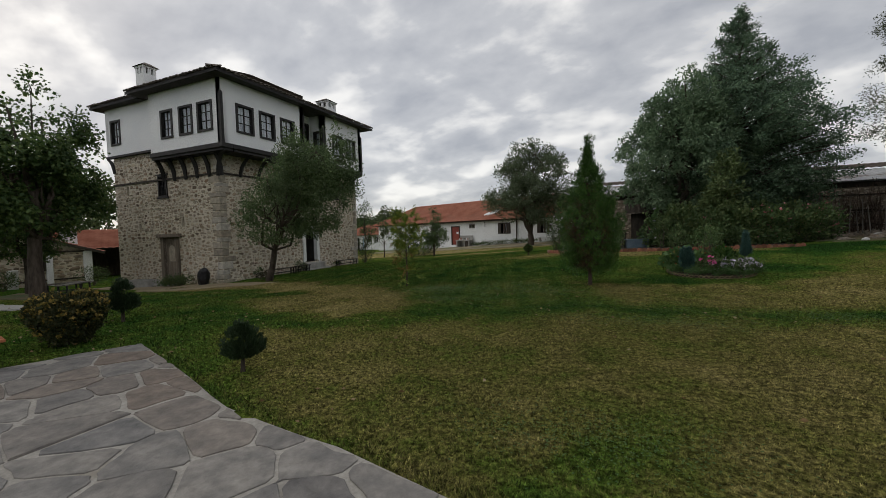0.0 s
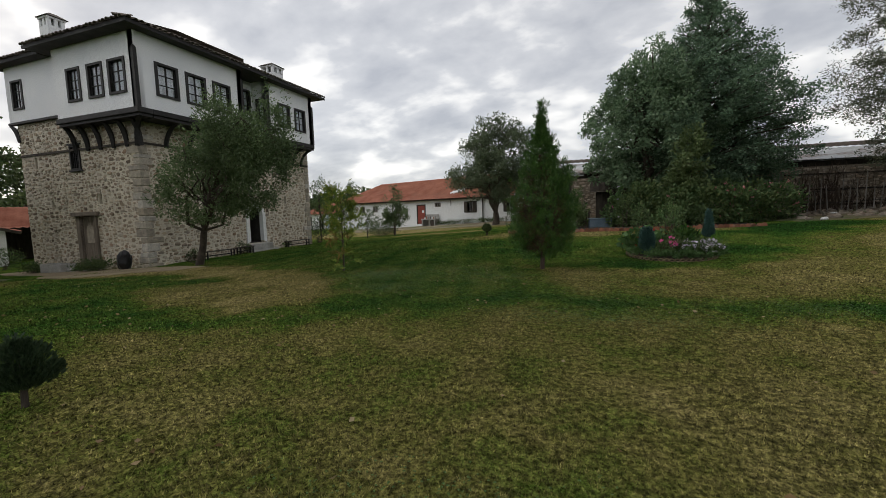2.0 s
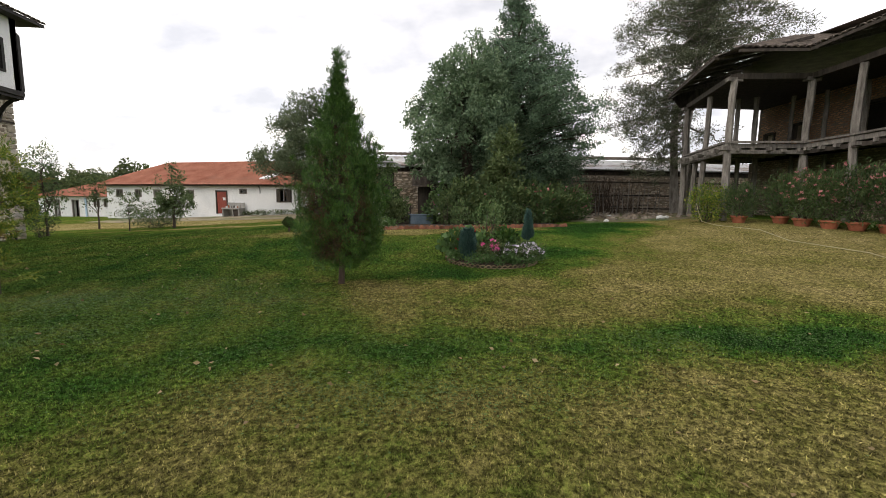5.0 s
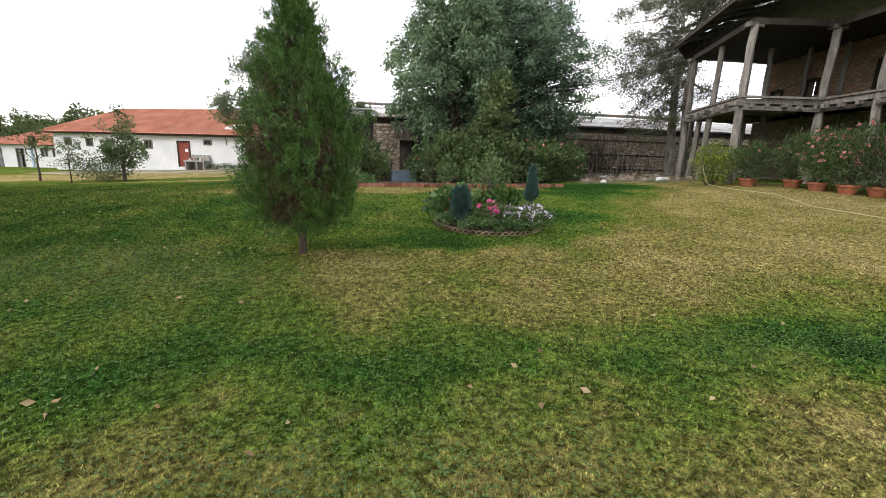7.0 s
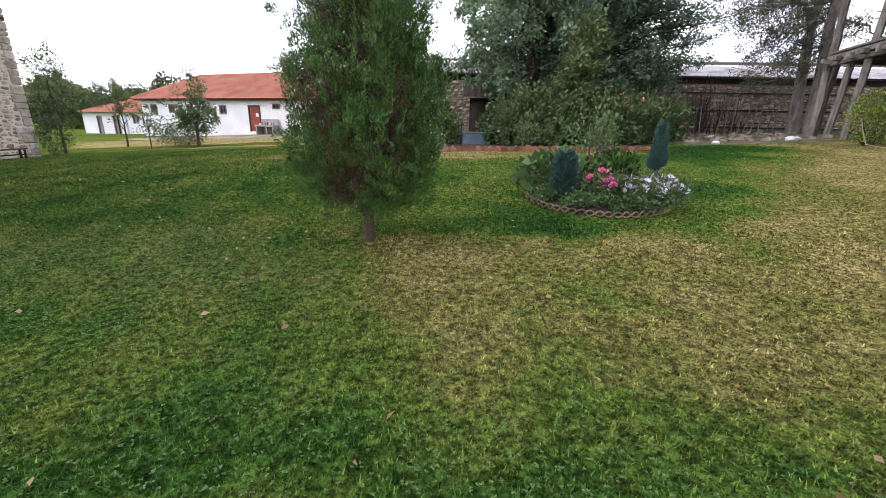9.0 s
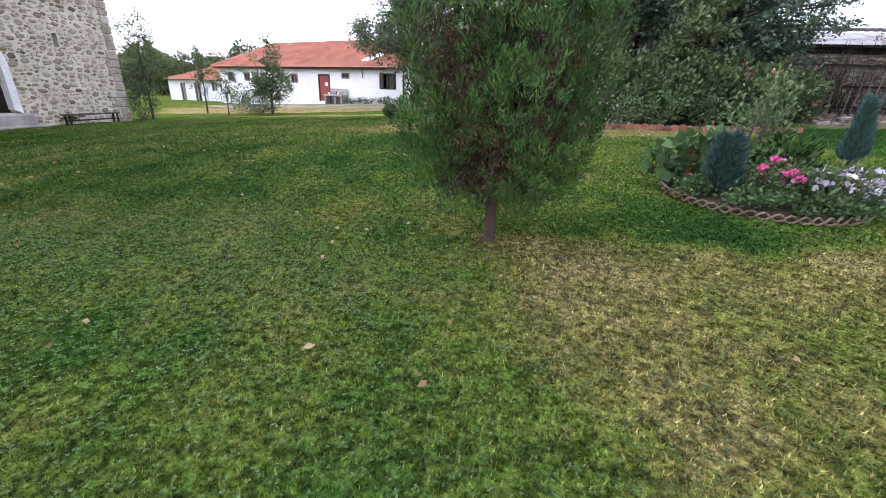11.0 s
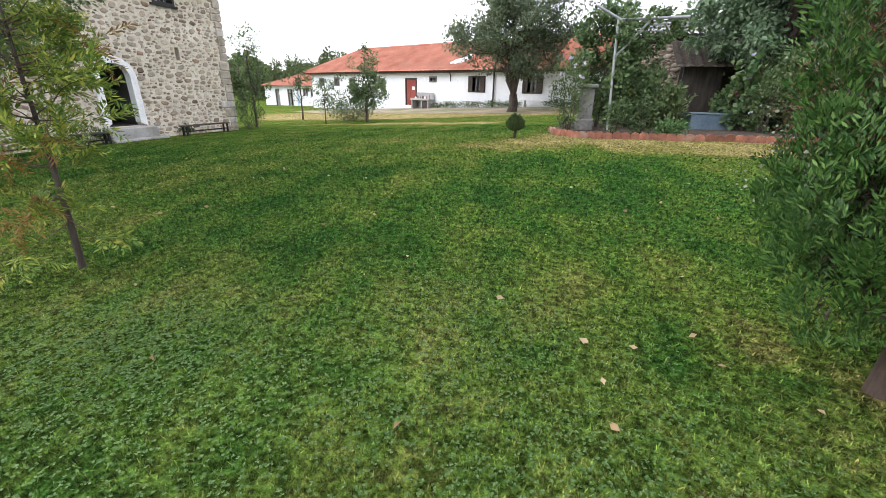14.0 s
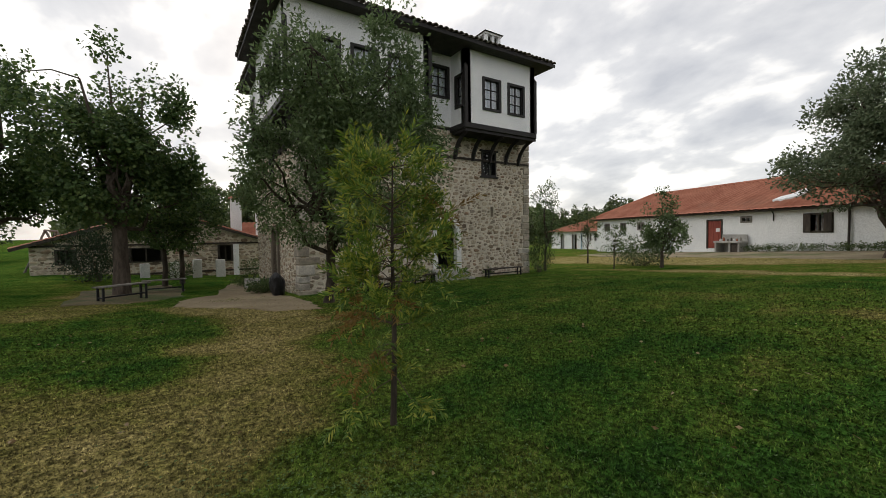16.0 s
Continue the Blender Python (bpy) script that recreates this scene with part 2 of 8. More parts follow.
M = {
    "lawn": grass_mat("lawn", False),
    "blade": grass_mat("grass_blade", True),
    "plaster": mat("white_plaster", (0.74, 0.75, 0.77), (0.82, 0.82, 0.82), 0.8, 0.9, 0.15, 30, 0.0, wear=(0.62, 0.62, 0.60), wear_at=(0.6, 0.8)),
    "limewash": mat("limewashed_wall", (0.70, 0.72, 0.73), (0.82, 0.83, 0.83), 0.7, 0.95, 0.4, 18, 0.0, wear=(0.52, 0.47, 0.40), wear_at=(0.66, 0.78)),
    "stone": stone_mat("rubble_stone", [(0.125, 0.092, 0.066), (0.42, 0.35, 0.258), (0.30, 0.258, 0.205), (0.50, 0.432, 0.33), (0.27, 0.178, 0.118), (0.54, 0.482, 0.392), (0.19, 0.142, 0.102), (0.40, 0.33, 0.242)], False),
    "stone_mix": stone_mat("rubble_stone_joined", [(0.125, 0.092, 0.066), (0.42, 0.35, 0.258), (0.30, 0.258, 0.205), (0.50, 0.432, 0.33), (0.27, 0.178, 0.118), (0.54, 0.482, 0.392), (0.19, 0.142, 0.102), (0.40, 0.33, 0.242)], True),
    "old_wall": stone_mat("old_wall_stone", [(0.17, 0.142, 0.115), (0.33, 0.29, 0.24), (0.24, 0.205, 0.172), (0.43, 0.38, 0.32), (0.28, 0.21, 0.16), (0.37, 0.33, 0.285)], False),
    "old_wall_mix": stone_mat("old_wall_stone_joined", [(0.21, 0.175, 0.14), (0.40, 0.35, 0.29), (0.30, 0.255, 0.21), (0.50, 0.44, 0.37), (0.36, 0.27, 0.20), (0.45, 0.40, 0.34)], True),
    "mud": mat("mud_mortar", (0.17, 0.135, 0.10), (0.27, 0.225, 0.175), 1.2, 0.97, 0.8, 14, 0.0, dist=0.02),
    "mortar": mat("lime_mortar", (0.50, 0.445, 0.355), (0.65, 0.59, 0.485), 1.4, 0.97, 0.8, 16, 0.0, dist=0.02),
    "quoin": stone_mat("dressed_quoin", [(0.30, 0.26, 0.20), (0.44, 0.40, 0.34), (0.36, 0.31, 0.24), (0.52, 0.49, 0.44), (0.27, 0.235, 0.19), (0.40, 0.36, 0.29)], False),
    "black_wood": mat("black_stained_timber", (0.012, 0.011, 0.011), (0.030, 0.027, 0.026), 4, 0.6, 0.3, 30, 0.2, stretch=(1, 1, 6)),
    "soffit": mat("dark_soffit_boards", (0.03, 0.028, 0.027), (0.06, 0.055, 0.05), 3, 0.8, 0.4, 20, 0.0),
    "old_tile": mat("weathered_roof_tile", (0.10, 0.085, 0.075), (0.19, 0.155, 0.13), 2.5, 0.9, 0.5, 20, 0.3, wear=(0.13, 0.14, 0.10)),
    "old_tile_mix": mat("weathered_roof_tile_joined", (0.10, 0.085, 0.075), (0.19, 0.155, 0.13), 2.5, 0.9, 0.5, 20, 0.3, island=True),
    "red_tile": mat("red_roof_tile", (0.29, 0.105, 0.066), (0.42, 0.175, 0.115), 0.9, 0.85, 0.4, 14, 0.22, wear=(0.27, 0.13, 0.09), wear_at=(0.55, 0.75), island=True),
    "bark_grey": mat("grey_furrowed_pine_bark", (0.14, 0.125, 0.108), (0.33, 0.305, 0.28), 6, 0.95, 0.9, 22, 0.15, stretch=(1, 1, 0.3), dist=0.03),
    "bark": mat("grey_brown_bark", (0.045, 0.034, 0.026), (0.11, 0.088, 0.070), 8, 0.95, 0.9, 30, 0.15, stretch=(1, 1, 0.3), dist=0.03),
    "bark_red": mat("reddish_bark", (0.06, 0.042, 0.032), (0.12, 0.085, 0.065), 8, 0.95, 0.8, 30, 0.15, stretch=(1, 1, 0.3), dist=0.02),
    "grey_wood": mat("silvered_timber", (0.12, 0.108, 0.095), (0.26, 0.24, 0.215), 5, 0.9, 0.6, 26, 0.25, stretch=(2, 2, 0.4)),
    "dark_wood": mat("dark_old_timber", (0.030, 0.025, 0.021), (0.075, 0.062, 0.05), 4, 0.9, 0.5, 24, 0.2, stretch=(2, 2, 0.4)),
    "door_wood": mat("weathered_door_boards", (0.13, 0.105, 0.08), (0.23, 0.19, 0.15), 3, 0.9, 0.5, 24, 0.2, stretch=(4, 4, 0.4)),
    "red_door": mat("red_brown_painted_door", (0.22, 0.048, 0.034), (0.30, 0.072, 0.05), 2, 0.6, 0.2, 24, 0.0),
    "bench_wood": mat("orange_stained_bench_boards", (0.25, 0.085, 0.035), (0.36, 0.13, 0.055), 5, 0.6, 0.4, 30, 0.2, stretch=(0.5, 3, 3)),
    "iron": mat("black_painted_iron", (0.012, 0.012, 0.013), (0.028, 0.028, 0.03), 6, 0.55, 0.2, 30, 0.0, metal=0.3),
    "flag": stone_mat("grey_flagstone", [(0.17, 0.162, 0.155), (0.235, 0.222, 0.205), (0.195, 0.19, 0.185), (0.26, 0.245, 0.225), (0.205, 0.165, 0.135), (0.215, 0.21, 0.2)], False, 0.75, 14),
    "joint": mat("pale_cement_joint", (0.29, 0.272, 0.24), (0.41, 0.385, 0.345), 2.5, 0.9, 0.4, 30, 0.0, wear=(0.24, 0.215, 0.175)),
    "pillar": mat("lichened_stone", (0.13, 0.125, 0.115), (0.22, 0.21, 0.19), 3, 0.95, 0.6, 20, 0.0, wear=(0.10, 0.10, 0.07)),
    "soil": mat("dark_soil", (0.035, 0.026, 0.019), (0.085, 0.064, 0.045), 4, 0.98, 0.9, 30, 0.0, dist=0.03),
    "path": mat("bare_trodden_path", (0.20, 0.155, 0.095), (0.30, 0.24, 0.155), 0.8, 0.95, 0.6, 14, 0.0, wear=(0.13, 0.12, 0.06)),
    "yard": mat("bare_dry_earth", (0.19, 0.155, 0.10), (0.30, 0.25, 0.165), 0.7, 0.97, 0.7, 14, 0.0, wear=(0.085, 0.11, 0.035), wear_at=(0.5, 0.62)),
    "litter": mat("leaf_strewn_earth", (0.085, 0.075, 0.035), (0.17, 0.135, 0.075), 1.6, 0.97, 0.8, 22, 0.0, wear=(0.055, 0.085, 0.025), wear_at=(0.48, 0.6)),
    "brick": mat("terracotta_edging", (0.15, 0.06, 0.038), (0.28, 0.118, 0.072), 5, 0.9, 0.5, 30, 0.3, wear=(0.22, 0.17, 0.13)),
    "brick_mix": mat("old_brick_joined", (0.36, 0.19, 0.11), (0.52, 0.32, 0.19), 3, 0.92, 0.5, 24, 0.3, island=True),
    "clay": mat("terracotta_pot", (0.26, 0.085, 0.045), (0.36, 0.13, 0.072), 3, 0.75, 0.3, 26, 0.2),
    "edging": mat("brown_scalloped_edging", (0.10, 0.075, 0.045), (0.235, 0.18, 0.105), 8, 0.9, 0.5, 40, 0.25),
    "blue_metal": mat("faded_blue_sheet", (0.085, 0.125, 0.155), (0.15, 0.195, 0.23), 1.5, 0.6, 0.2, 20, 0.0, metal=0.2, wear=(0.24, 0.22, 0.2)),
    "zinc": mat("pale_corrugated_sheet", (0.46, 0.47, 0.475), (0.60, 0.60, 0.595), 0.9, 0.6, 0.2, 20, 0.15, metal=0.1, wear=(0.23, 0.18, 0.145), wear_at=(0.5, 0.6)),
    "pipe": mat("pale_painted_pipe", (0.22, 0.23, 0.225), (0.33, 0.34, 0.33), 6, 0.6, 0.2, 40, 0.1),
    "concrete": mat("grey_concrete", (0.27, 0.265, 0.25), (0.38, 0.37, 0.345), 2.2, 0.93, 0.4, 24, 0.15, wear=(0.2, 0.19, 0.16)),
    "marble": mat("white_stone_slab", (0.56, 0.565, 0.55), (0.70, 0.70, 0.68), 2, 0.8, 0.3, 24, 0.15),
    "curtain": mat("white_curtain", (0.60, 0.62, 0.66), (0.74, 0.76, 0.79), 5, 0.95, 0.2, 30, 0.0, stretch=(6, 6, 0.4)),
    "black_plastic": mat("black_plastic_sack", (0.010, 0.010, 0.011), (0.022, 0.022, 0.025), 6, 0.35, 0.4, 14, 0.0, dist=0.03),
    # near-black colour that stands for the shade inside openings
    "inner_shade": mat("near_black_for_inner_shade", (0.03, 0.028, 0.026), (0.05, 0.046, 0.042), 2, 0.95, 0.2, 10, 0.0),
    "hose": mat("yellow_hose", (0.36, 0.32, 0.17), (0.45, 0.41, 0.25), 5, 0.6, 0.1, 30, 0.0),
    "glass": glass_mat("window_glass"),
    "white_paint": mat("white_paint", (0.70, 0.70, 0.69), (0.80, 0.80, 0.79), 3, 0.7, 0.15, 30, 0.0),
    "blue_paint": mat("pale_blue_paint", (0.35, 0.50, 0.66), (0.45, 0.58, 0.72), 3, 0.8, 0.15, 30, 0.0),
    # foliage
    "leaf_apple": leaf_mat("apple_leaves", [(0.066, 0.108, 0.044), (0.12, 0.175, 0.074), (0.185, 0.245, 0.118)]),
    "leaf_maple": leaf_mat("maple_leaves", [(0.040, 0.078, 0.027), (0.078, 0.135, 0.043), (0.145, 0.195, 0.062)]),
    "leaf_plum": leaf_mat("dark_reddish_leaves", [(0.022, 0.022, 0.014), (0.042, 0.038, 0.020), (0.075, 0.045, 0.026)]),
    "leaf_walnut": leaf_mat("dull_green_leaves", [(0.08, 0.112, 0.062), (0.13, 0.17, 0.098), (0.185, 0.215, 0.135)]),
    "leaf_spruce": leaf_mat("dark_conifer_needles", [(0.068, 0.122, 0.080), (0.12, 0.195, 0.122), (0.18, 0.26, 0.165)], thin=0.3),
    "leaf_linden": leaf_mat("linden_leaves", [(0.10, 0.165, 0.095), (0.165, 0.245, 0.145), (0.235, 0.315, 0.20)], thin=0.35, scale=0.5),
    "leaf_quince": leaf_mat("quince_leaves", [(0.075, 0.115, 0.042), (0.125, 0.175, 0.066), (0.19, 0.235, 0.105)]),
    "leaf_thuja": leaf_mat("thuja_sprays", [(0.020, 0.060, 0.012), (0.046, 0.116, 0.022), (0.12, 0.205, 0.046)], thin=0.06, scale=5.0),
    # brown twig colours, darkened to carry the shade inside the crown
    "leaf_inner": leaf_mat("inner_twigs_darkened_for_shade", [(0.022, 0.018, 0.011), (0.04, 0.03, 0.017), (0.062, 0.042, 0.022)], thin=0.0, scale=3),
    "leaf_dead": leaf_mat("dead_brown_sprays", [(0.035, 0.018, 0.011), (0.08, 0.036, 0.018), (0.19, 0.085, 0.036)], thin=0.15, scale=3),
    "cone_grey": leaf_mat("grey_green_cones", [(0.10, 0.12, 0.08), (0.17, 0.19, 0.14), (0.25, 0.26, 0.21)], thin=0.0),
    "leaf_larch": leaf_mat("feathery_yellow_green_needles", [(0.065, 0.125, 0.022), (0.135, 0.22, 0.034), (0.36, 0.35, 0.058)], thin=0.3, scale=2.5),
    "leaf_rust": leaf_mat("rusty_needles", [(0.15, 0.085, 0.025), (0.22, 0.125, 0.035), (0.26, 0.17, 0.06)], thin=0.3, scale=3),
    "leaf_vine": leaf_mat("vine_leaves", [(0.048, 0.092, 0.034), (0.09, 0.15, 0.056), (0.165, 0.215, 0.088)], thin=0.3),
    "leaf_shrub": leaf_mat("mixed_shrub_leaves", [(0.042, 0.078, 0.028), (0.08, 0.128, 0.046), (0.15, 0.18, 0.07)]),
    "leaf_box": leaf_mat("clipped_box_leaves", [(0.022, 0.032, 0.014), (0.045, 0.055, 0.022), (0.085, 0.075, 0.03)]),
    "leaf_gold": leaf_mat("golden_box_leaves", [(0.11, 0.105, 0.028), (0.23, 0.18, 0.045), (0.40, 0.27, 0.075)]),
    "leaf_dark": leaf_mat("dwarf_conifer_needles", [(0.018, 0.034, 0.017), (0.031, 0.055, 0.026), (0.049, 0.075, 0.035)], thin=0.1),
    "leaf_pine": leaf_mat("pine_needles", [(0.07, 0.088, 0.052), (0.105, 0.125, 0.075), (0.15, 0.15, 0.10)], thin=0.2),
    "leaf_blue": leaf_mat("blue_green_cypress_sprays", [(0.030, 0.075, 0.068), (0.055, 0.12, 0.108), (0.10, 0.175, 0.155)], thin=0.15, scale=4),
    "leaf_yellow": leaf_mat("yellow_leaves", [(0.22, 0.18, 0.03), (0.32, 0.24, 0.045), (0.36, 0.22, 0.05)]),
    "leaf_gera": leaf_mat("round_geranium_leaves", [(0.05, 0.105, 0.035), (0.085, 0.16, 0.052), (0.13, 0.21, 0.08)]),
    "leaf_far": leaf_mat("far_tree_leaves", [(0.06, 0.09, 0.034), (0.095, 0.13, 0.05), (0.14, 0.165, 0.065)], scale=0.25),
    "pet_pink": leaf_mat("pink_petals", [(0.60, 0.07, 0.27), (0.74, 0.13, 0.38), (0.80, 0.24, 0.48)]),
    "pet_white": leaf_mat("pale_lilac_petals", [(0.50, 0.42, 0.62), (0.64, 0.57, 0.74), (0.78, 0.74, 0.84)]),
    "pet_red": leaf_mat("red_petals", [(0.42, 0.03, 0.025), (0.55, 0.05, 0.035)]),
    "pet_rose": leaf_mat("rose_pink_petals", [(0.55, 0.16, 0.20), (0.66, 0.27, 0.30), (0.72, 0.38, 0.40)]),
    "fallen": leaf_mat("fallen_leaves", [(0.16, 0.10, 0.045), (0.24, 0.16, 0.08), (0.33, 0.26, 0.15)], thin=0.1),
}

# ---------------------------------------------------------------- builders


def smooth(a, b, v):
    v = np.clip((np.asarray(v, float) - a) / (b - a), 0, 1)
    return v * v * (3 - 2 * v)


def ground_z(x, y):
    """The lie of the land: nearly level by the patio, rising to the garden, falling to the tower."""
    x, y = np.asarray(x, float), np.asarray(y, float)
    slope = 0.06 * (np.clip(x, -12, -2) + 2) + 0.02 * (np.clip(x, -40, -12) + 12) + 0.012 * np.clip(x + 2, 0, 30) + 0.04 * np.clip(x - 8, 0, 8)
    return smooth(4, 20, y) * slope + 0.40 * smooth(10.5, 20, y) + 0.3 * smooth(30, 42, y) - 0.035 * np.clip(-12 - x, 0, 8)


def gz(x, y):
    return float(ground_z(x, y))


def thing(name, label, category, loc, rz=0.0, group="", kind=""):
    e = new(name)
    e.matrix_world = pose(*loc, 0, 0, rz)
    e.empty_display_size = 0.2
    return tagged(e, label, category, group, kind)


def part(name, bm, material, parent=None, label="", kind=""):
    """Links a bmesh, or ready mesh data, as one mesh object under a thing or a part."""
    if isinstance(bm, bmesh.types.BMesh):
        me = bpy.data.meshes.new(name)
        bm.to_mesh(me)
        bm.free()
    else:
        me = bm
    if not me.materials:
        me.materials.append(material)
    ob = new(name, me)
    if parent is not None:
        ob.parent = parent
    return tagged(ob, label, "", "", kind)


def world_of(ob):
    own = ob.matrix_parent_inverse @ ob.matrix_basis
    return world_of(ob.parent) @ own if ob.parent else ob.matrix_basis.copy()


def wpart(name, bm, material, parent, label="", kind=""):
    """A part whose mesh is given in world places."""
    ob = part(name, bm, material, None, label, kind)
    ob.parent = parent
    ob.matrix_parent_inverse = world_of(parent).inverted()
    return ob


def solo(name, bm, material, label, category, group="", kind=""):
    ob = part(name, bm, material)
    return tagged(ob, label, category, group, kind)


def fast_mesh(name, verts, faces, material=None):
    """A mesh from arrays of points and of triangles or quads."""
    me = bpy.data.meshes.new(name)
    verts, faces = np.ascontiguousarray(verts, np.float32), np.ascontiguousarray(faces, np.int32)
    n, k = faces.shape
    me.vertices.add(len(verts))
    me.vertices.foreach_set("co", verts.ravel())
    me.loops.add(n * k)
    me.loops.foreach_set("vertex_index", faces.ravel())
    me.polygons.add(n)
    me.polygons.foreach_set("loop_start", np.arange(0, n * k, k, dtype=np.int32))
    me.polygons.foreach_set("loop_total", np.full(n, k, np.int32))
    me.update(calc_edges=True)
    if material:
        me.materials.append(material)
    return me


def box(bm, x0, x1, y0, y1, z0, z1, bevel=0.0):
    vs = [bm.verts.new((x, y, z)) for z in (z0, z1) for y in (y0, y1) for x in (x0, x1)]
    fs = [bm.faces.new([vs[i] for i in f]) for f in ((0, 2, 3, 1), (4, 5, 7, 6), (0, 1, 5, 4), (2, 6, 7, 3), (0, 4, 6, 2), (1, 3, 7, 5))]
    if bevel:
        edges = {e for f in fs for e in f.edges}
        bmesh.ops.bevel(bm, geom=list(edges), offset=bevel, segments=1, affect="EDGES")
    return bm


def boxed(x0, x1, y0, y1, z0, z1, bevel=0.0):
    return box(bmesh.new(), x0, x1, y0, y1, z0, z1, bevel)


def beam(bm, p, q, w, h, up=(0, 0, 1)):
    """A square-cut bar from p to q, w wide and h high."""
    p, q = Vector(p), Vector(q)
    d = (q - p).normalized()
    side = d.cross(Vector(up))
    side = side.normalized() if side.length > 1e-4 else Vector((1, 0, 0))
    top = side.cross(d).normalized()
    vs = [bm.verts.new(c + side * sx * w / 2 + top * sz * h / 2) for c in (p, q) for sx, sz in ((-1, -1), (1, -1), (1, 1), (-1, 1))]
    for f in ((0, 1, 2, 3), (7, 6, 5, 4), (0, 4, 5, 1), (1, 5, 6, 2), (2, 6, 7, 3), (3, 7, 4, 0)):
        bm.faces.new([vs[i] for i in f])
    return bm


def tube(bm, pts, radii, seg=8):
    """A tapered round limb along points."""
    pts = [Vector(p) for p in pts]
    rings = []
    for n, p in enumerate(pts):
        d = (pts[min(n + 1, len(pts) - 1)] - pts[max(n - 1, 0)]).normalized()
        a = d.cross(Vector((0.31, 0.95, 0.05))).normalized()
        b = d.cross(a)
        rings.append([bm.verts.new(p + (a * math.cos(2 * math.pi * k / seg) + b * math.sin(2 * math.pi * k / seg)) * radii[n]) for k in range(seg)])
    for r0, r1 in zip(rings, rings[1:]):
        for k in range(seg):
            bm.faces.new((r0[k], r0[(k + 1) % seg], r1[(k + 1) % seg], r1[k]))
    bm.faces.new(rings[-1])
    bm.faces.new(list(reversed(rings[0])))
    return bm


def lathe(bm, profile, seg=16, centre=(0, 0)):
    rings = []
    for r, z in profile:
        rings.append([bm.verts.new((centre[0] + r * math.cos(2 * math.pi * k / seg), centre[1] + r * math.sin(2 * math.pi * k / seg), z)) for k in range(seg)])
    for r0, r1 in zip(rings, rings[1:]):
        for k in range(seg):
            bm.faces.new((r0[k], r0[(k + 1) % seg], r1[(k + 1) % seg], r1[k]))
    return bm


def pierced(u0, u1, z0, z1, holes, t):
    """A wall along local x from u0 to u1, front at y=0, thickness t towards +y, with openings through it."""
    bm = bmesh.new()
    us = sorted({u0, u1, *(v for h in holes for v in h[:2])})
    zs = sorted({z0, z1, *(v for h in holes for v in h[2:])})
    hole = lambda a, b: any(h[0] <= a < h[1] and h[2] <= b < h[3] for h in holes)
    cells = {(i, j) for i in range(len(us) - 1) for j in range(len(zs) - 1) if not hole((us[i] + us[i + 1]) / 2, (zs[j] + zs[j + 1]) / 2)}
    quad = lambda *c: bm.faces.new([bm.verts.new(v) for v in c])
    for i, j in cells:
        a, b, c, d = us[i], us[i + 1], zs[j], zs[j + 1]
        quad((a, 0, c), (b, 0, c), (b, 0, d), (a, 0, d))
        quad((b, t, c), (a, t, c), (a, t, d), (b, t, d))
        if (i - 1, j) not in cells:
            quad((a, t, c), (a, 0, c), (a, 0, d), (a, t, d))
        if (i + 1, j) not in cells:
            quad((b, 0, c), (b, t, c), (b, t, d), (b, 0, d))
        if (i, j - 1) not in cells:
            quad((a, t, c), (b, t, c), (b, 0, c), (a, 0, c))
        if (i, j + 1) not in cells:
            quad((a, 0, d), (b, 0, d), (b, t, d), (a, t, d))
    bmesh.ops.remove_doubles(bm, verts=bm.verts, dist=1e-4)
    return bm


def wall_pose(p, q):
    """A pose whose local x runs from p to q in plan; its outside is local -y."""
    return Matrix.Translation((p[0], p[1], 0)) @ Matrix.Rotation(math.atan2(q[1] - p[1], q[0] - p[0]), 4, "Z")


# stones: a handful of shapes, shared by all walls
STONES = []
_rng = np.random.default_rng(11)
for _k in range(14):
    _n = 6
    _a = np.linspace(0, 2 * np.pi, _n + 1)[:-1] + _rng.normal(0, 0.22, _n) + _rng.uniform(0, 1)
    _c, _s = np.cos(_a), np.sin(_a)
    _sq = (0.5 / np.maximum(np.abs(_c), np.abs(_s)) * 0.7 + 0.3 * 0.5) * (1.08 - 0.2 * _rng.random(_n))
    _ring = np.stack([_c * _sq, _s * _sq], 1)
    _tilt = _rng.normal(0, 0.35, 2)
    _v = [(x, 0.0, z) for x, z in _ring] + [(x * 0.96, -0.62 - 0.3 * _rng.random(), z * 0.95) for x, z in _ring] + [(x * 0.8, -1.0 - x * _tilt[0] - z * _tilt[1], z * 0.78) for x, z in _ring]
    _f = [(i, (i + 1) % _n, _n + (i + 1) % _n, _n + i) for i in range(_n)] + [(_n + i, _n + (i + 1) % _n, 2 * _n + (i + 1) % _n, 2 * _n + i) for i in range(_n)]
    _t = [(2 * _n, 2 * _n + i, 2 * _n + i + 1) for i in range(1, _n - 1)]
    STONES.append((np.array(_v), np.array([f for q in _f for f in ((q[0], q[1], q[2]), (q[0], q[2], q[3]))] + _t)))
STONE_MESH = []
for _v, _t in STONES:
    _me = fast_mesh("stone", _v, _t, M["stone"])
    STONE_MESH.append(_me)


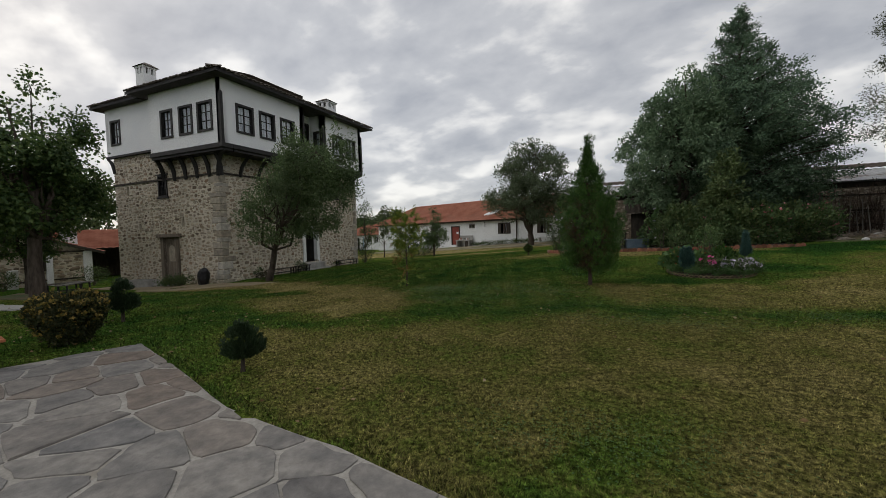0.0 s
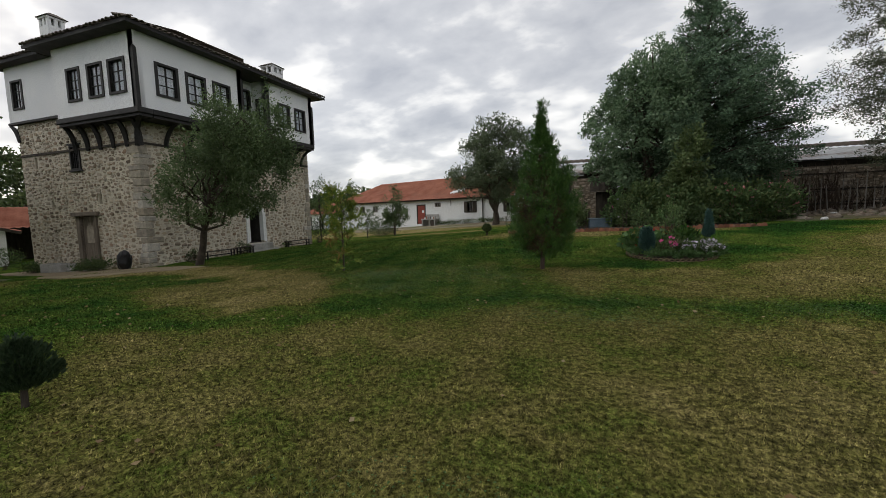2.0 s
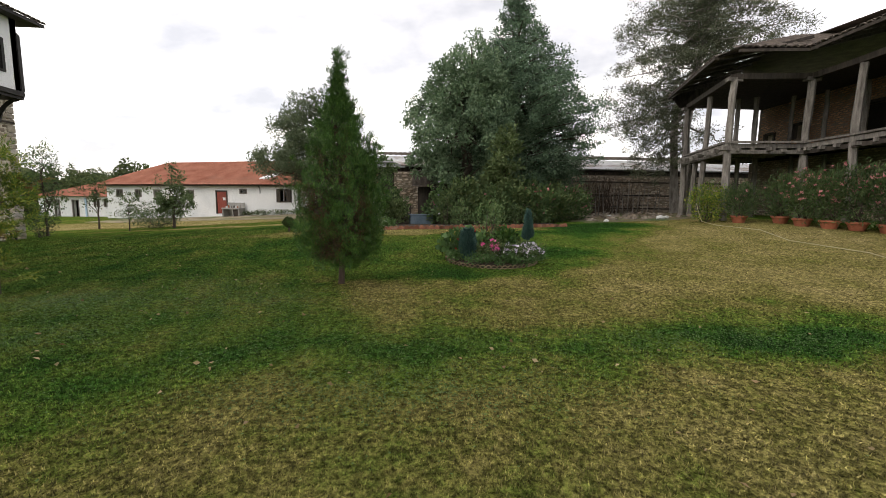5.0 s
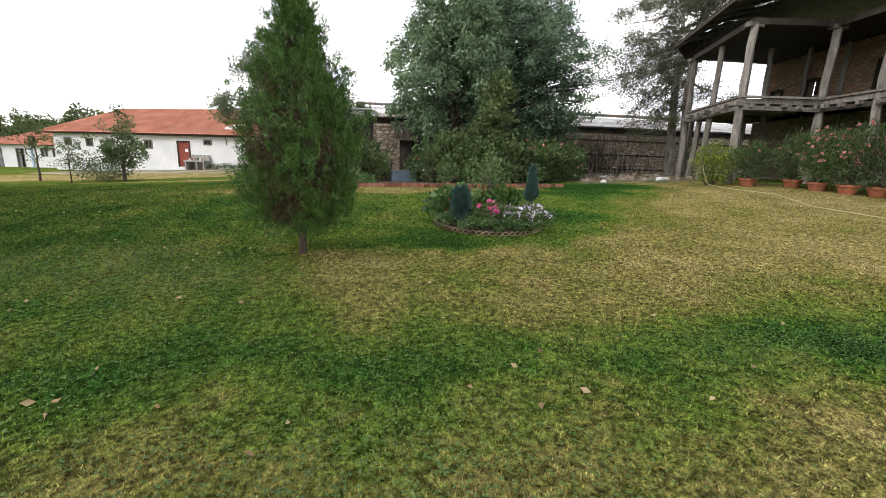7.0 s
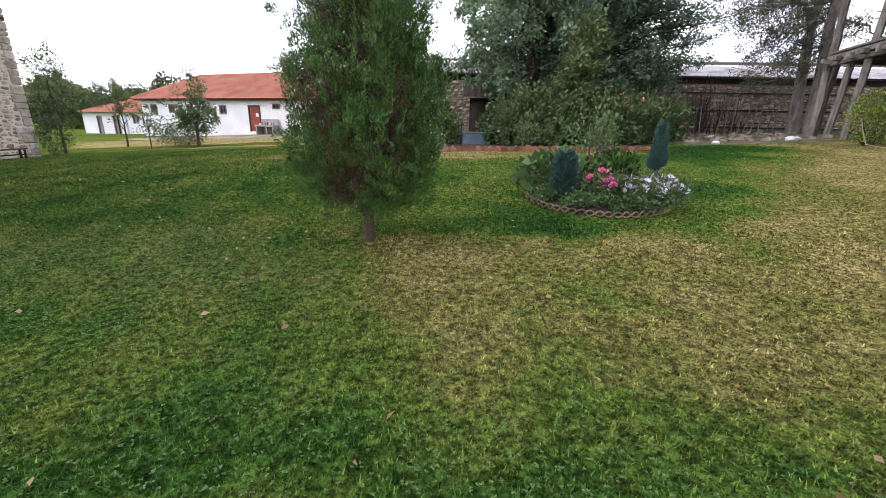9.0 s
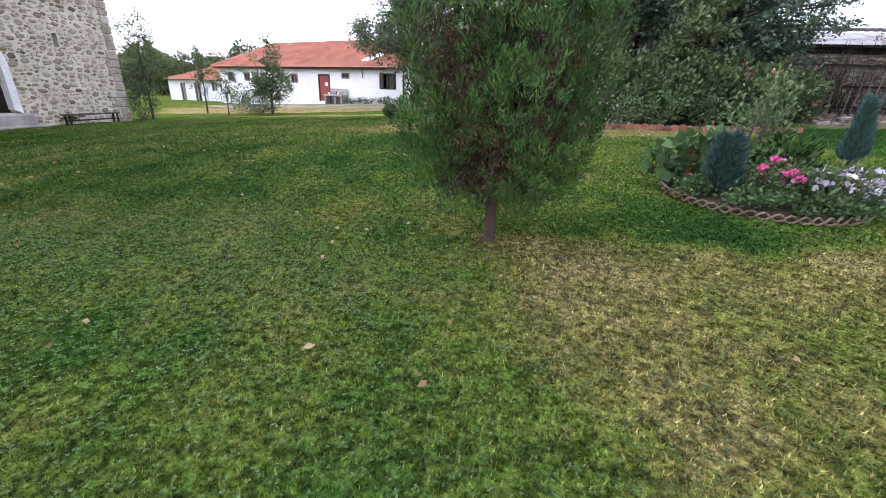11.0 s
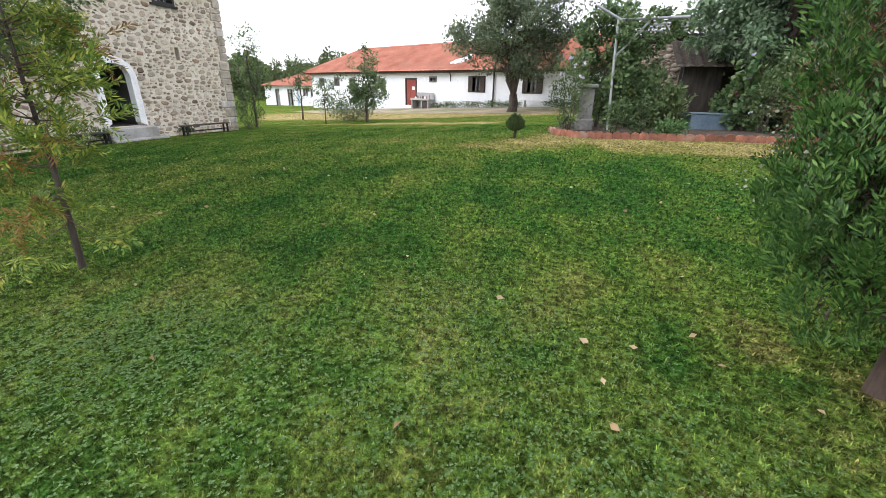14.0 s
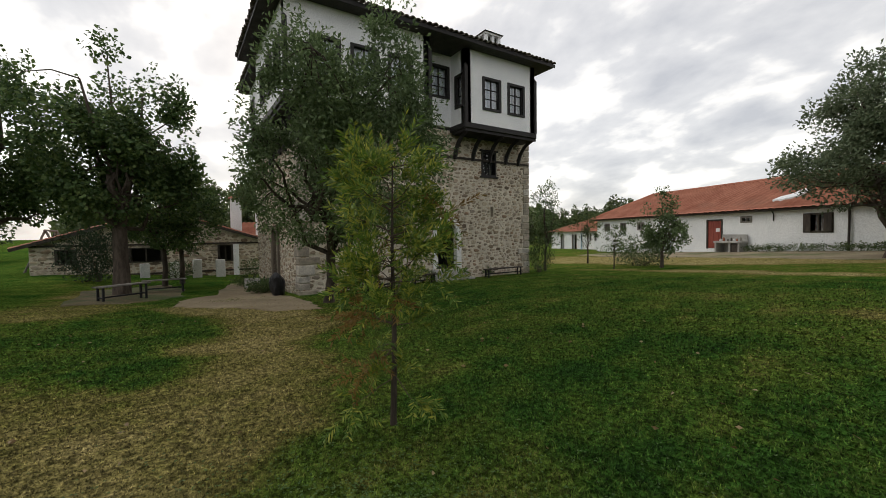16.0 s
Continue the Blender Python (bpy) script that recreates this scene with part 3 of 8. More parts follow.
def rubble(u0, u1, z0, z1, holes, seed, w=(0.16, 0.46), h=(0.12, 0.26), depth=0.05, fill=0.97):
    """Places for the stones of an uncoursed rubble face, big ones first: u, z, width, height, depth, turn, shape."""
    rng = np.random.default_rng(seed)
    out, grid, cell = [], {}, 0.3
    area = (u1 - u0) * (z1 - z0)
    sizes = [(1.0, 26), (0.74, 48), (0.54, 80), (0.38, 110), (0.27, 90)]
    for k, tries in sizes:
        for _ in range(int(area * tries)):
            sw, sh = k * w[1] * rng.uniform(0.62, 1.0), k * h[1] * rng.uniform(0.62, 1.05)
            u, z = rng.uniform(u0 + sw / 2, u1 - sw / 2), rng.uniform(z0 + sh / 2, z1 - sh / 2)
            if any(a - sw / 2 < u < b + sw / 2 and c - sh / 2 < z < d + sh / 2 for a, b, c, d in holes):
                continue
            ci, cj = int(u / cell), int(z / cell)
            if any(abs(u - p[0]) < (sw + p[2]) * 0.47 and abs(z - p[1]) < (sh + p[3]) * 0.46 for i in range(ci - 2, ci + 3) for j in range(cj - 2, cj + 3) for p in grid.get((i, j), ())):
                continue
            grid.setdefault((ci, cj), []).append((u, z, sw, sh))
            out.append((u, z, sw * fill, sh * fill, depth * rng.uniform(0.4, 1.3), rng.normal(0, 0.10), int(rng.integers(len(STONES)))))
    return out


STONE_SETS = {"stone": STONE_MESH}


def lay_stones(places, base, parent, singles, near, material=None, single="stone"):
    """Lays stones on a wall; those that lie nearest to a stretch of the plan are pieces of their own, the rest are joined."""
    mats = []
    for u, z, sw, sh, dp, turn, k in places:
        mats.append((base @ Matrix.LocRotScale((u, 0.004, z), Euler((0, turn, 0)), (sw, dp, sh)), k))
    if single not in STONE_SETS:
        STONE_SETS[single] = [fast_mesh("stone", v, t, M[single]) for v, t in STONES]
    order = sorted(range(len(mats)), key=lambda n: near(mats[n][0].translation))
    for n in order[:singles]:
        ob = new("stone", STONE_SETS[single][mats[n][1]])
        ob.parent = parent
        ob.matrix_parent_inverse = world_of(parent).inverted()
        ob.matrix_basis = mats[n][0]
    vs, ts, off = [], [], 0
    for n in order[singles:]:
        v, t = STONES[mats[n][1]]
        m = np.array(mats[n][0])
        vs.append(v @ m[:3, :3].T + m[:3, 3])
        ts.append(t + off)
        off += len(v)
    if vs:
        wpart("stonework", fast_mesh("stonework", np.concatenate(vs), np.concatenate(ts), material or M["stone_mix"]), None, parent, "", "stuff")

# ---------------------------------------------------------------- plants


def unit(v):
    return v / np.maximum(np.linalg.norm(v, axis=-1, keepdims=True), 1e-9)


def leaves(name, pos, way, size, wide, rng, fold=0.18, material=None, spin=None):
    """One folded leaf of two triangles at each place, growing along its way."""
    n = len(pos)
    way = unit(np.asarray(way, float))
    rnd = rng.normal(size=(n, 3)) if spin is None else spin
    side = unit(np.cross(way, rnd))
    nor = np.cross(side, way)
    s = (np.broadcast_to(size, n) * rng.uniform(0.65, 1.3, n))[:, None]
    w = s * np.broadcast_to(wide, n)[:, None] * 0.5
    v = np.stack([pos, pos + way * s * 0.5 + side * w + nor * s * fold, pos + way * s, pos + way * s * 0.5 - side * w + nor * s * fold], 1)
    i = np.arange(n)[:, None] * 4
    faces = np.concatenate([i + np.array([[0, 1, 2]]), i + np.array([[0, 2, 3]])], 1).reshape(-1, 3)
    return fast_mesh(name, v.reshape(-1, 3), faces, material)


def lumps(p, freq, seed):
    """Cheap, smooth noise between -1 and 1."""
    r = np.random.default_rng(seed)
    out = np.zeros(len(p))
    for k in range(7):
        d = r.normal(size=3)
        d /= np.linalg.norm(d)
        out += np.sin(p @ (d * freq * r.uniform(0.6, 1.8)) * 2 * np.pi + r.uniform(0, 6.28))
    return out / 3.2


def envelope(n, prof, rng, gap=-0.25, freq=0.5, seed=0, out=0.45, lump=0.22, tip=1e9):
    """Twig places in a crown: prof is rows of (height, radius); gaps and lobes by noise."""
    prof = np.array(prof, float)
    zs = np.linspace(prof[0, 0], prof[-1, 0], 200)
    rs = np.interp(zs, prof[:, 0], prof[:, 1])
    cdf = np.cumsum(rs**1.7 + 1e-6)
    cdf /= cdf[-1]
    got = []
    while sum(map(len, got)) < n:
        z = np.interp(rng.random(n * 2), cdf, zs)
        a = rng.uniform(0, 2 * np.pi, n * 2)
        e = np.stack([np.cos(a), np.sin(a), z * 0.35], 1)
        r = np.interp(z, zs, rs) * (1 + lump * lumps(e * 1.6, 0.55, seed + 5)) * rng.random(n * 2) ** out
        p = np.stack([np.cos(a) * r, np.sin(a) * r, z], 1)
        got.append(p[(lumps(p, freq, seed) > gap) | (z > tip)])
    return np.concatenate(got)[:n]


def limb(bm, p, q, r0, r1, rng, bend=0.12, seg=6, steps=4):
    p, q = np.array(p, float), np.array(q, float)
    d = np.linalg.norm(q - p)
    pts = [p + (q - p) * k / steps + (rng.normal(0, bend * d / steps, 3) if 0 < k < steps else 0) for k in range(steps + 1)]
    tube(bm, pts, [r0 + (r1 - r0) * k / steps for k in range(steps + 1)], seg)
    return pts


def clumped(cent, per, radius, outw, rng, up, tall=0.0):
    """Leaves in rounded clumps about each place, facing out of the clump, so that each has a lit top and a shaded foot."""
    n = len(cent)
    i = np.repeat(np.arange(n), per)
    d = unit(rng.normal(size=(len(i), 3)))
    r = (radius * rng.uniform(0.55, 1.35, n))[i][:, None] * rng.random((len(i), 1)) ** 0.45
    shape = np.stack([rng.uniform(0.8, 1.25, n), rng.uniform(0.8, 1.25, n), rng.uniform(0.65, 1.0, n)], 1)[i]
    pos = cent[i] + d * r * shape
    if tall:
        rise = (rng.random(n) ** 2 * tall)[i] * (d[:, 2] > 0)
        pos[:, 2] += rise * d[:, 2]
        pos[:, :2] = cent[i][:, :2] + (pos[:, :2] - cent[i][:, :2]) * (1 - 0.5 * (rise * d[:, 2] / max(tall, 1e-6)))[:, None]
    face = unit(d * 0.8 + outw[i] * 0.45 + [0, 0, 0.55] + rng.normal(0, 0.42, (len(i), 3)))
    way = d * 0.45 + outw[i] * 0.3 + rng.normal(0, 0.6, (len(i), 3)) + [0, 0, up]
    return pos, way, face


def tree(name, label, category, base, prof, trunk_r, fork, n_clump, per, size, wide, material, seed, bark="bark", lean=(0, 0), limbs=9, gap=-0.25, freq=0.5, up=0.0, radius=0.3, out=0.42, lump=0.22, group="", extra=(), sub=3, shoot=0.0, stems=1):
    """A tree: a tapered trunk, limbs and twigs, and a crown of single leaves in uneven clumps. prof and fork are heights above the base."""
    rng = np.random.default_rng(seed)
    t = thing(name, label, category, (base[0], base[1], base[2]), 0, group)
    cent = envelope(n_clump, prof, rng, gap, freq, seed, out, lump)
    cent[:, :2] += np.array(lean) * (cent[:, 2:3] / prof[-1][0])
    bm = bmesh.new()
    top = np.array([lean[0], lean[1], prof[-1][0] * 0.86])
    f = np.array([lean[0] * 0.12, lean[1] * 0.12, fork])
    tube(bm, [(0, 0, -0.15), (0, 0, 0.05), tuple(f * 0.5 + rng.normal(0, trunk_r * 0.3, 3) * [1, 1, 0]), tuple(f)], [trunk_r * 1.5, trunk_r * 1.12, trunk_r * 0.92, trunk_r * 0.85], 12)
    leads = []
    for k in range(stems):
        a = 2 * math.pi * k / stems + 0.4 + seed
        away = np.array([math.cos(a), math.sin(a), -0.12]) * (0.42 * max(r for _, r in prof) if stems > 1 else 0.0)
        leads.append(limb(bm, f, top + away, trunk_r * (0.8 if stems == 1 else 0.66), trunk_r * 0.12, rng, 0.25, 8, 6))
    far = cent[rng.choice(len(cent), limbs, replace=False)]
    tips = []
    for q in far:
        lead = min(leads, key=lambda l: float(np.min(((np.array(l) - q) ** 2).sum(1))))
        j = min(int(rng.integers(0, 4)), len(lead) - 2)
        pts = limb(bm, lead[j], lead[j] + (q - lead[j]) * 0.92, trunk_r * rng.uniform(0.3, 0.5), trunk_r * 0.07, rng, 0.3, 6, 5)
        tips += pts[2:]
    tips = np.array(tips + [p for l in leads for p in l[2:]])
    for _ in range(limbs * sub):
        q = cent[rng.integers(len(cent))]
        s = tips[np.argmin(((tips - q) ** 2).sum(1))]
        limb(bm, s, q, trunk_r * 0.11, trunk_r * 0.03, rng, 0.3, 4, 3)
    part("trunk", bm, M[bark], t)
    outw = unit(cent - np.array([lean[0] * 0.5, lean[1] * 0.5, np.mean([p[0] for p in prof])]))
    pos, way, face = clumped(cent, per, radius, outw, rng, up, shoot)
    part("crown", leaves(name + "_leaves", pos, way, size, wide, rng, material=M[material], spin=face), None, t)
    for nm, m2, count, sz in extra:
        j = rng.choice(len(cent), max(1, count // 26))
        c = cent[j][rng.integers(0, len(j), count)] + outw[j][rng.integers(0, len(j), count)] * radius * 0.4
        part(nm, leaves(nm, c + rng.normal(0, radius * 0.6, (count, 3)), rng.normal(0, 1, (count, 3)), sz, 0.7, rng, material=M[m2]), None, t)
    return t


def flames(prof, n, m, rng, lump, seed):
    """Upright flame-shaped tufts over a tapered body: places, ways and the middle of the tuft that each belongs to."""
    prf = np.array(prof, float)
    zs = np.linspace(prf[0, 0], prf[-1, 0], 200)
    rs = np.interp(zs, prf[:, 0], prf[:, 1])
    cdf = np.cumsum(rs + 0.05)
    cdf /= cdf[-1]
    z = np.interp(rng.random(n), cdf, zs)
    a = rng.uniform(0, 2 * np.pi, n)
    rad = np.stack([np.cos(a), np.sin(a), np.zeros(n)], 1)
    full = np.interp(z, zs, rs)
    slim = np.clip(full / 0.55, 0.3, 1.0)
    L, R = rng.uniform(0.32, 0.68, n) * (0.5 + 0.5 * slim), rng.uniform(0.06, 0.10, n) * slim
    k = np.where(rng.random(n) < 0.72, rng.uniform(0.84, 1.0, n), rng.uniform(0.45, 0.84, n))
    bulge = 1 + lump * lumps(np.concatenate([rad[:, :2], z[:, None] * 0.8], 1), 0.9, seed + 3)
    mid = rad * np.maximum(full * k * bulge - R, 0)[:, None] + np.stack([0 * z, 0 * z, z], 1)
    axis = unit(rad * rng.uniform(0.05, 0.4, (n, 1)) + [0, 0, 1] + rng.normal(0, 0.13, (n, 3)))
    e1 = unit(np.cross(axis, rng.normal(size=(n, 3))))
    e2 = np.cross(axis, e1)
    i = np.repeat(np.arange(n), m)
    u, t = rng.random(n * m), rng.uniform(0, 2 * np.pi, n * m)
    w = np.sin(np.pi * (0.1 + 0.9 * u)) ** 0.7 * (1.1 - 0.5 * u)
    off = e1[i] * np.cos(t)[:, None] + e2[i] * np.sin(t)[:, None]
    pos = mid[i] + axis[i] * ((u - 0.45) * L[i])[:, None] + off * (R[i] * w)[:, None]
    return pos, unit(axis[i] + off * 0.4), mid[i]


def plumes(name, p, radial, blade, wide, per, length, upward, material, rng, t, along=None):
    """Feathery plumes: a rising axis set with small side sprays in one ragged plane."""
    n = len(p)
    rad3 = np.concatenate([radial, np.zeros((n, 1))], 1)
    axis = unit(rad3 * rng.uniform(0.08, 0.5, (n, 1)) + [0, 0, upward] + rng.normal(0, 0.22, (n, 3))) if along is None else unit(along + rng.normal(0, 0.14, (n, 3)))
    plane = unit(np.cross(axis, rng.normal(0, 1, (n, 3)) + rad3 * 0.6))
    L = length * rng.uniform(0.55, 1.3, n)
    i = np.repeat(np.arange(n), per)
    u = np.tile((np.arange(per) + 0.5) / per, n)[:, None]
    s = np.where(np.arange(len(i)) % 2, 1.0, -1.0)[:, None]
    reach = (1.05 - u) * (L[i][:, None] * 0.42)
    v = rng.random((len(i), 1))
    pos = p[i] + axis[i] * (u * L[i][:, None]) + plane[i] * s * reach * v + axis[i] * reach * v * 0.9 + rng.normal(0, 0.006, (len(i), 3))
    way = axis[i] * 0.95 + plane[i] * s * rng.uniform(0.2, 0.9, (len(i), 1)) + rng.normal(0, 0.12, (len(i), 3))
    spin = np.cross(plane[i], axis[i]) + rng.normal(0, 0.3, (len(i), 3))
    part("crown", leaves(name + "_plumes", pos, way, blade, wide, rng, 0.05, M[material], spin), None, t)


def conifer(name, label, base, prof, trunk_r, clear, n, blade, wide, material, seed, per=7, fan=0.5, inner=0.62, dead=0, cones=0, bark="bark_red", upward=1.0, category="tree", group="", lump=0.14, gap=-0.55, freq=1.1, plume=0.0, bare=None, flame=None):
    """A thuja, cypress or dwarf conifer: upright, fan-like sprays over a tapered body, with dead sprays inside where it has them."""
    rng = np.random.default_rng(seed)
    t = thing(name, label, category, base, 0, group)
    top = prof[-1][0]
    bm = bmesh.new()
    tube(bm, [(0, 0, -0.1), (0, 0, 0.04), (trunk_r * 0.3, 0, clear), (0, trunk_r * 0.3, top * 0.5), (0, 0, top * 0.93)], [trunk_r * 1.5, trunk_r * 1.1, trunk_r, trunk_r * 0.6, trunk_r * 0.1], 10)
    p = envelope(n, prof, rng, gap, freq, seed, 1.0, lump, prof[-1][0] * 0.72)
    rr = np.linalg.norm(p[:, :2], axis=1, keepdims=True)
    prf = np.array(prof)
    full = np.interp(p[:, 2], prf[:, 0], prf[:, 1])[:, None]
    k = inner + (1 - inner) * rng.random((n, 1)) ** 0.7
    radial = p[:, :2] / np.maximum(rr, 1e-6)
    bulge = 1 + lump * lumps(np.concatenate([radial, p[:, 2:] * 0.8], 1), 0.9, seed + 3)[:, None]
    p[:, :2] = radial * full * k * bulge
    brown = lambda v: (0.0 if bare is None else 0.85 * np.exp(-((v[:, 2] - bare[1]) / bare[2]) ** 2) * np.clip(unit(v[:, :2]) @ np.array(bare[0]), 0, 1) ** 2) + 0.8 * lumps(np.concatenate([unit(v[:, :2]), v[:, 2:] * 1.1], 1), 0.75, seed + 9) + 0.75 * lumps(v, 1.7, seed + 10)
    along = None
    if flame:
        p, along, mid_ = flames(prof, flame[0], flame[1], rng, lump, seed)
        radial = unit(p[:, :2])
        n = len(p)
    if dead:
        at_ = mid_ if flame else p
        hide = (brown(at_) > 0.5) & (at_[:, 2] < top * 0.72) & (rng.random(n) < 0.9)
        p, radial = p[~hide], radial[~hide]
        along = along[~hide] if flame else None
        n = len(p)
    part("trunk", bm, M[bark], t)
    for _ in range(int(12 + top * 8) if top > 1 else 0):
        q = p[rng.integers(n)]
        z0 = max(clear * 0.8, q[2] - 0.25 - 0.3 * rng.random())
        bm = bmesh.new()
        limb(bm, (0, 0, z0), q, trunk_r * 0.28, trunk_r * 0.06, rng, 0.15, 5, 3)
        part("branch", bm, M[bark], t)
    if plume:
        plumes(name, p, radial, blade, wide, per, plume, upward, material, rng, t, along)
        i = np.arange(0)
    else:
        i = np.repeat(np.arange(n), per)
    rad3 = np.concatenate([radial, np.zeros((n, 1))], 1)
    tang = np.stack([-radial[:, 1], radial[:, 0], np.zeros(n)], 1)
    tilt = rng.normal(0, 0.25, (n, 1))
    main = rad3 * (0.45 + 0.3 * rng.random((n, 1))) + np.array([0, 0, upward]) + tang * tilt
    ang = rng.uniform(-fan, fan, len(i))[:, None]
    fanw = unit(rad3[i] * 0.8 + tang[i] * rng.normal(0, 0.8, (len(i), 1)))
    way = main[i] + fanw * ang * 1.6 + rng.normal(0, 0.12, (len(i), 3))
    pos = p[i] + unit(main)[i] * (rng.random((len(i), 1)) * blade * 0.9)
    spin = np.cross(fanw, way) + rng.normal(0, 0.35, (len(i), 3))
    if not plume:
        part("crown", leaves(name + "_sprays", pos, way, blade, wide, rng, 0.05, M[material], spin), None, t)
    if dead:
        # inner twigs as a dark fill: crown shade is put into their colour
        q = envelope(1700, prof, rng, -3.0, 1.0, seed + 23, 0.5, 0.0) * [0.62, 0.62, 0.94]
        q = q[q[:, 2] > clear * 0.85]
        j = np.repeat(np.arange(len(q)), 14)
        part("inner_twig", leaves(name + "_inner", q[j] + rng.normal(0, 0.05, (len(j), 3)), rng.normal(0, 0.7, (len(j), 3)) + [0, 0, 0.4], 0.05, 0.22, rng, 0.05, M["leaf_inner"]), None, t, "bare brown inner twigs, coloured darker for the crown's inner shade", "stuff")
        q = envelope(dead // 3, prof, rng, -2.0, 1.0, seed + 19, 0.2, lump) * [0.93, 0.93, 1.0]
        q = q[(brown(q) > 0.5) & (q[:, 2] < top * 0.75) & (q[:, 2] > clear + 0.02)][: dead // 52]
        j = np.repeat(np.arange(len(q)), 16)
        part("dead_foliage", leaves(name + "_dead", q[j] + rng.normal(0, 0.045, (len(j), 3)), rng.normal(0, 0.5, (len(j), 3)) + [0, 0, -0.35], blade * 1.1, wide * 0.38, rng, 0.05, M["leaf_dead"]), None, t, "brown dead foliage")
    if cones:
        q = envelope(cones // 6, prof, rng, 0.0, 0.8, seed + 17, 0.12, lump)
        q = q[q[:, 2] > top * 0.25]
        j = np.repeat(np.arange(len(q)), 6)
        part("seed_cone", leaves(name + "_cones", q[j] * [1.0, 1.0, 1.0] + rng.normal(0, 0.04, (len(j), 3)), rng.normal(0, 1, (len(j), 3)), 0.017, 0.9, rng, 0.3, M["cone_grey"]), None, t, "grey-green seed cones", "stuff")
    return t


def bush(name, label, base, rx, ry, h, n, size, wide, material, seed, category="bush", low=0.08, clump=9, prof=None, stems=8, spread=0.08, up=0.5, blooms=(), group="", gap=-0.5, lump=0.2, flat=0.5, bark="bark", cup=0.55):
    """A shrub: stems from the ground and leaves in clumps, with blooms where it bears them."""
    rng = np.random.default_rng(seed)
    t = thing(name, label, category, base, 0, group)
    prof = prof or [(low, cup), (low + (h - low) * 0.3, 0.95), (low + (h - low) * 0.6, 1.0), (low + (h - low) * 0.85, 0.72), (h, 0.15)]
    tw = envelope(max(16, n // clump), prof, rng, gap, 1.0, seed, flat, lump) * [rx, ry, 1]
    for _ in range(stems):
        bm = bmesh.new()
        q = tw[rng.integers(len(tw))] * [0.9, 0.9, 0.92]
        limb(bm, (rng.normal(0, 0.12) * rx, rng.normal(0, 0.12) * ry, -0.05), q, 0.008 + 0.008 * h, 0.004, rng, 0.2, 5, 4)
        part("stem", bm, M[bark], t)
    i = rng.integers(0, len(tw), n)
    c = np.array([0, 0, h * 0.35])
    way = unit(tw[i] - c) * 0.7 + rng.normal(0, 0.5, (n, 3)) + [0, 0, up * 0.5]
    part("foliage", leaves(name + "_leaves", tw[i] + rng.normal(0, spread, (n, 3)), way, size, wide, rng, material=M[material], spin=unit(tw[i] - c) + [0, 0, 0.4] + rng.normal(0, 0.5, (n, 3))), None, t)
    for nm, m2, heads, petals, ps, zone in blooms:
        q = tw[np.argsort(-((unit(tw - c) @ np.array(zone)) + rng.normal(0, 0.35, len(tw))))[:heads * 3]]
        q = q[rng.choice(len(q), heads)] * [1.06, 1.06, 1.06] + rng.normal(0, spread * 0.8, (heads, 3))
        j = np.repeat(np.arange(heads), petals)
        pv = rng.normal(0, 1, (len(j), 3)) * [1, 1, 0.5] + [0, 0, 0.25]
        part(nm, leaves(nm, q[j] + rng.normal(0, ps * 0.25, (len(j), 3)), pv, ps, 0.95, rng, 0.1, M[m2]), None, t, "", "stuff")
    return t


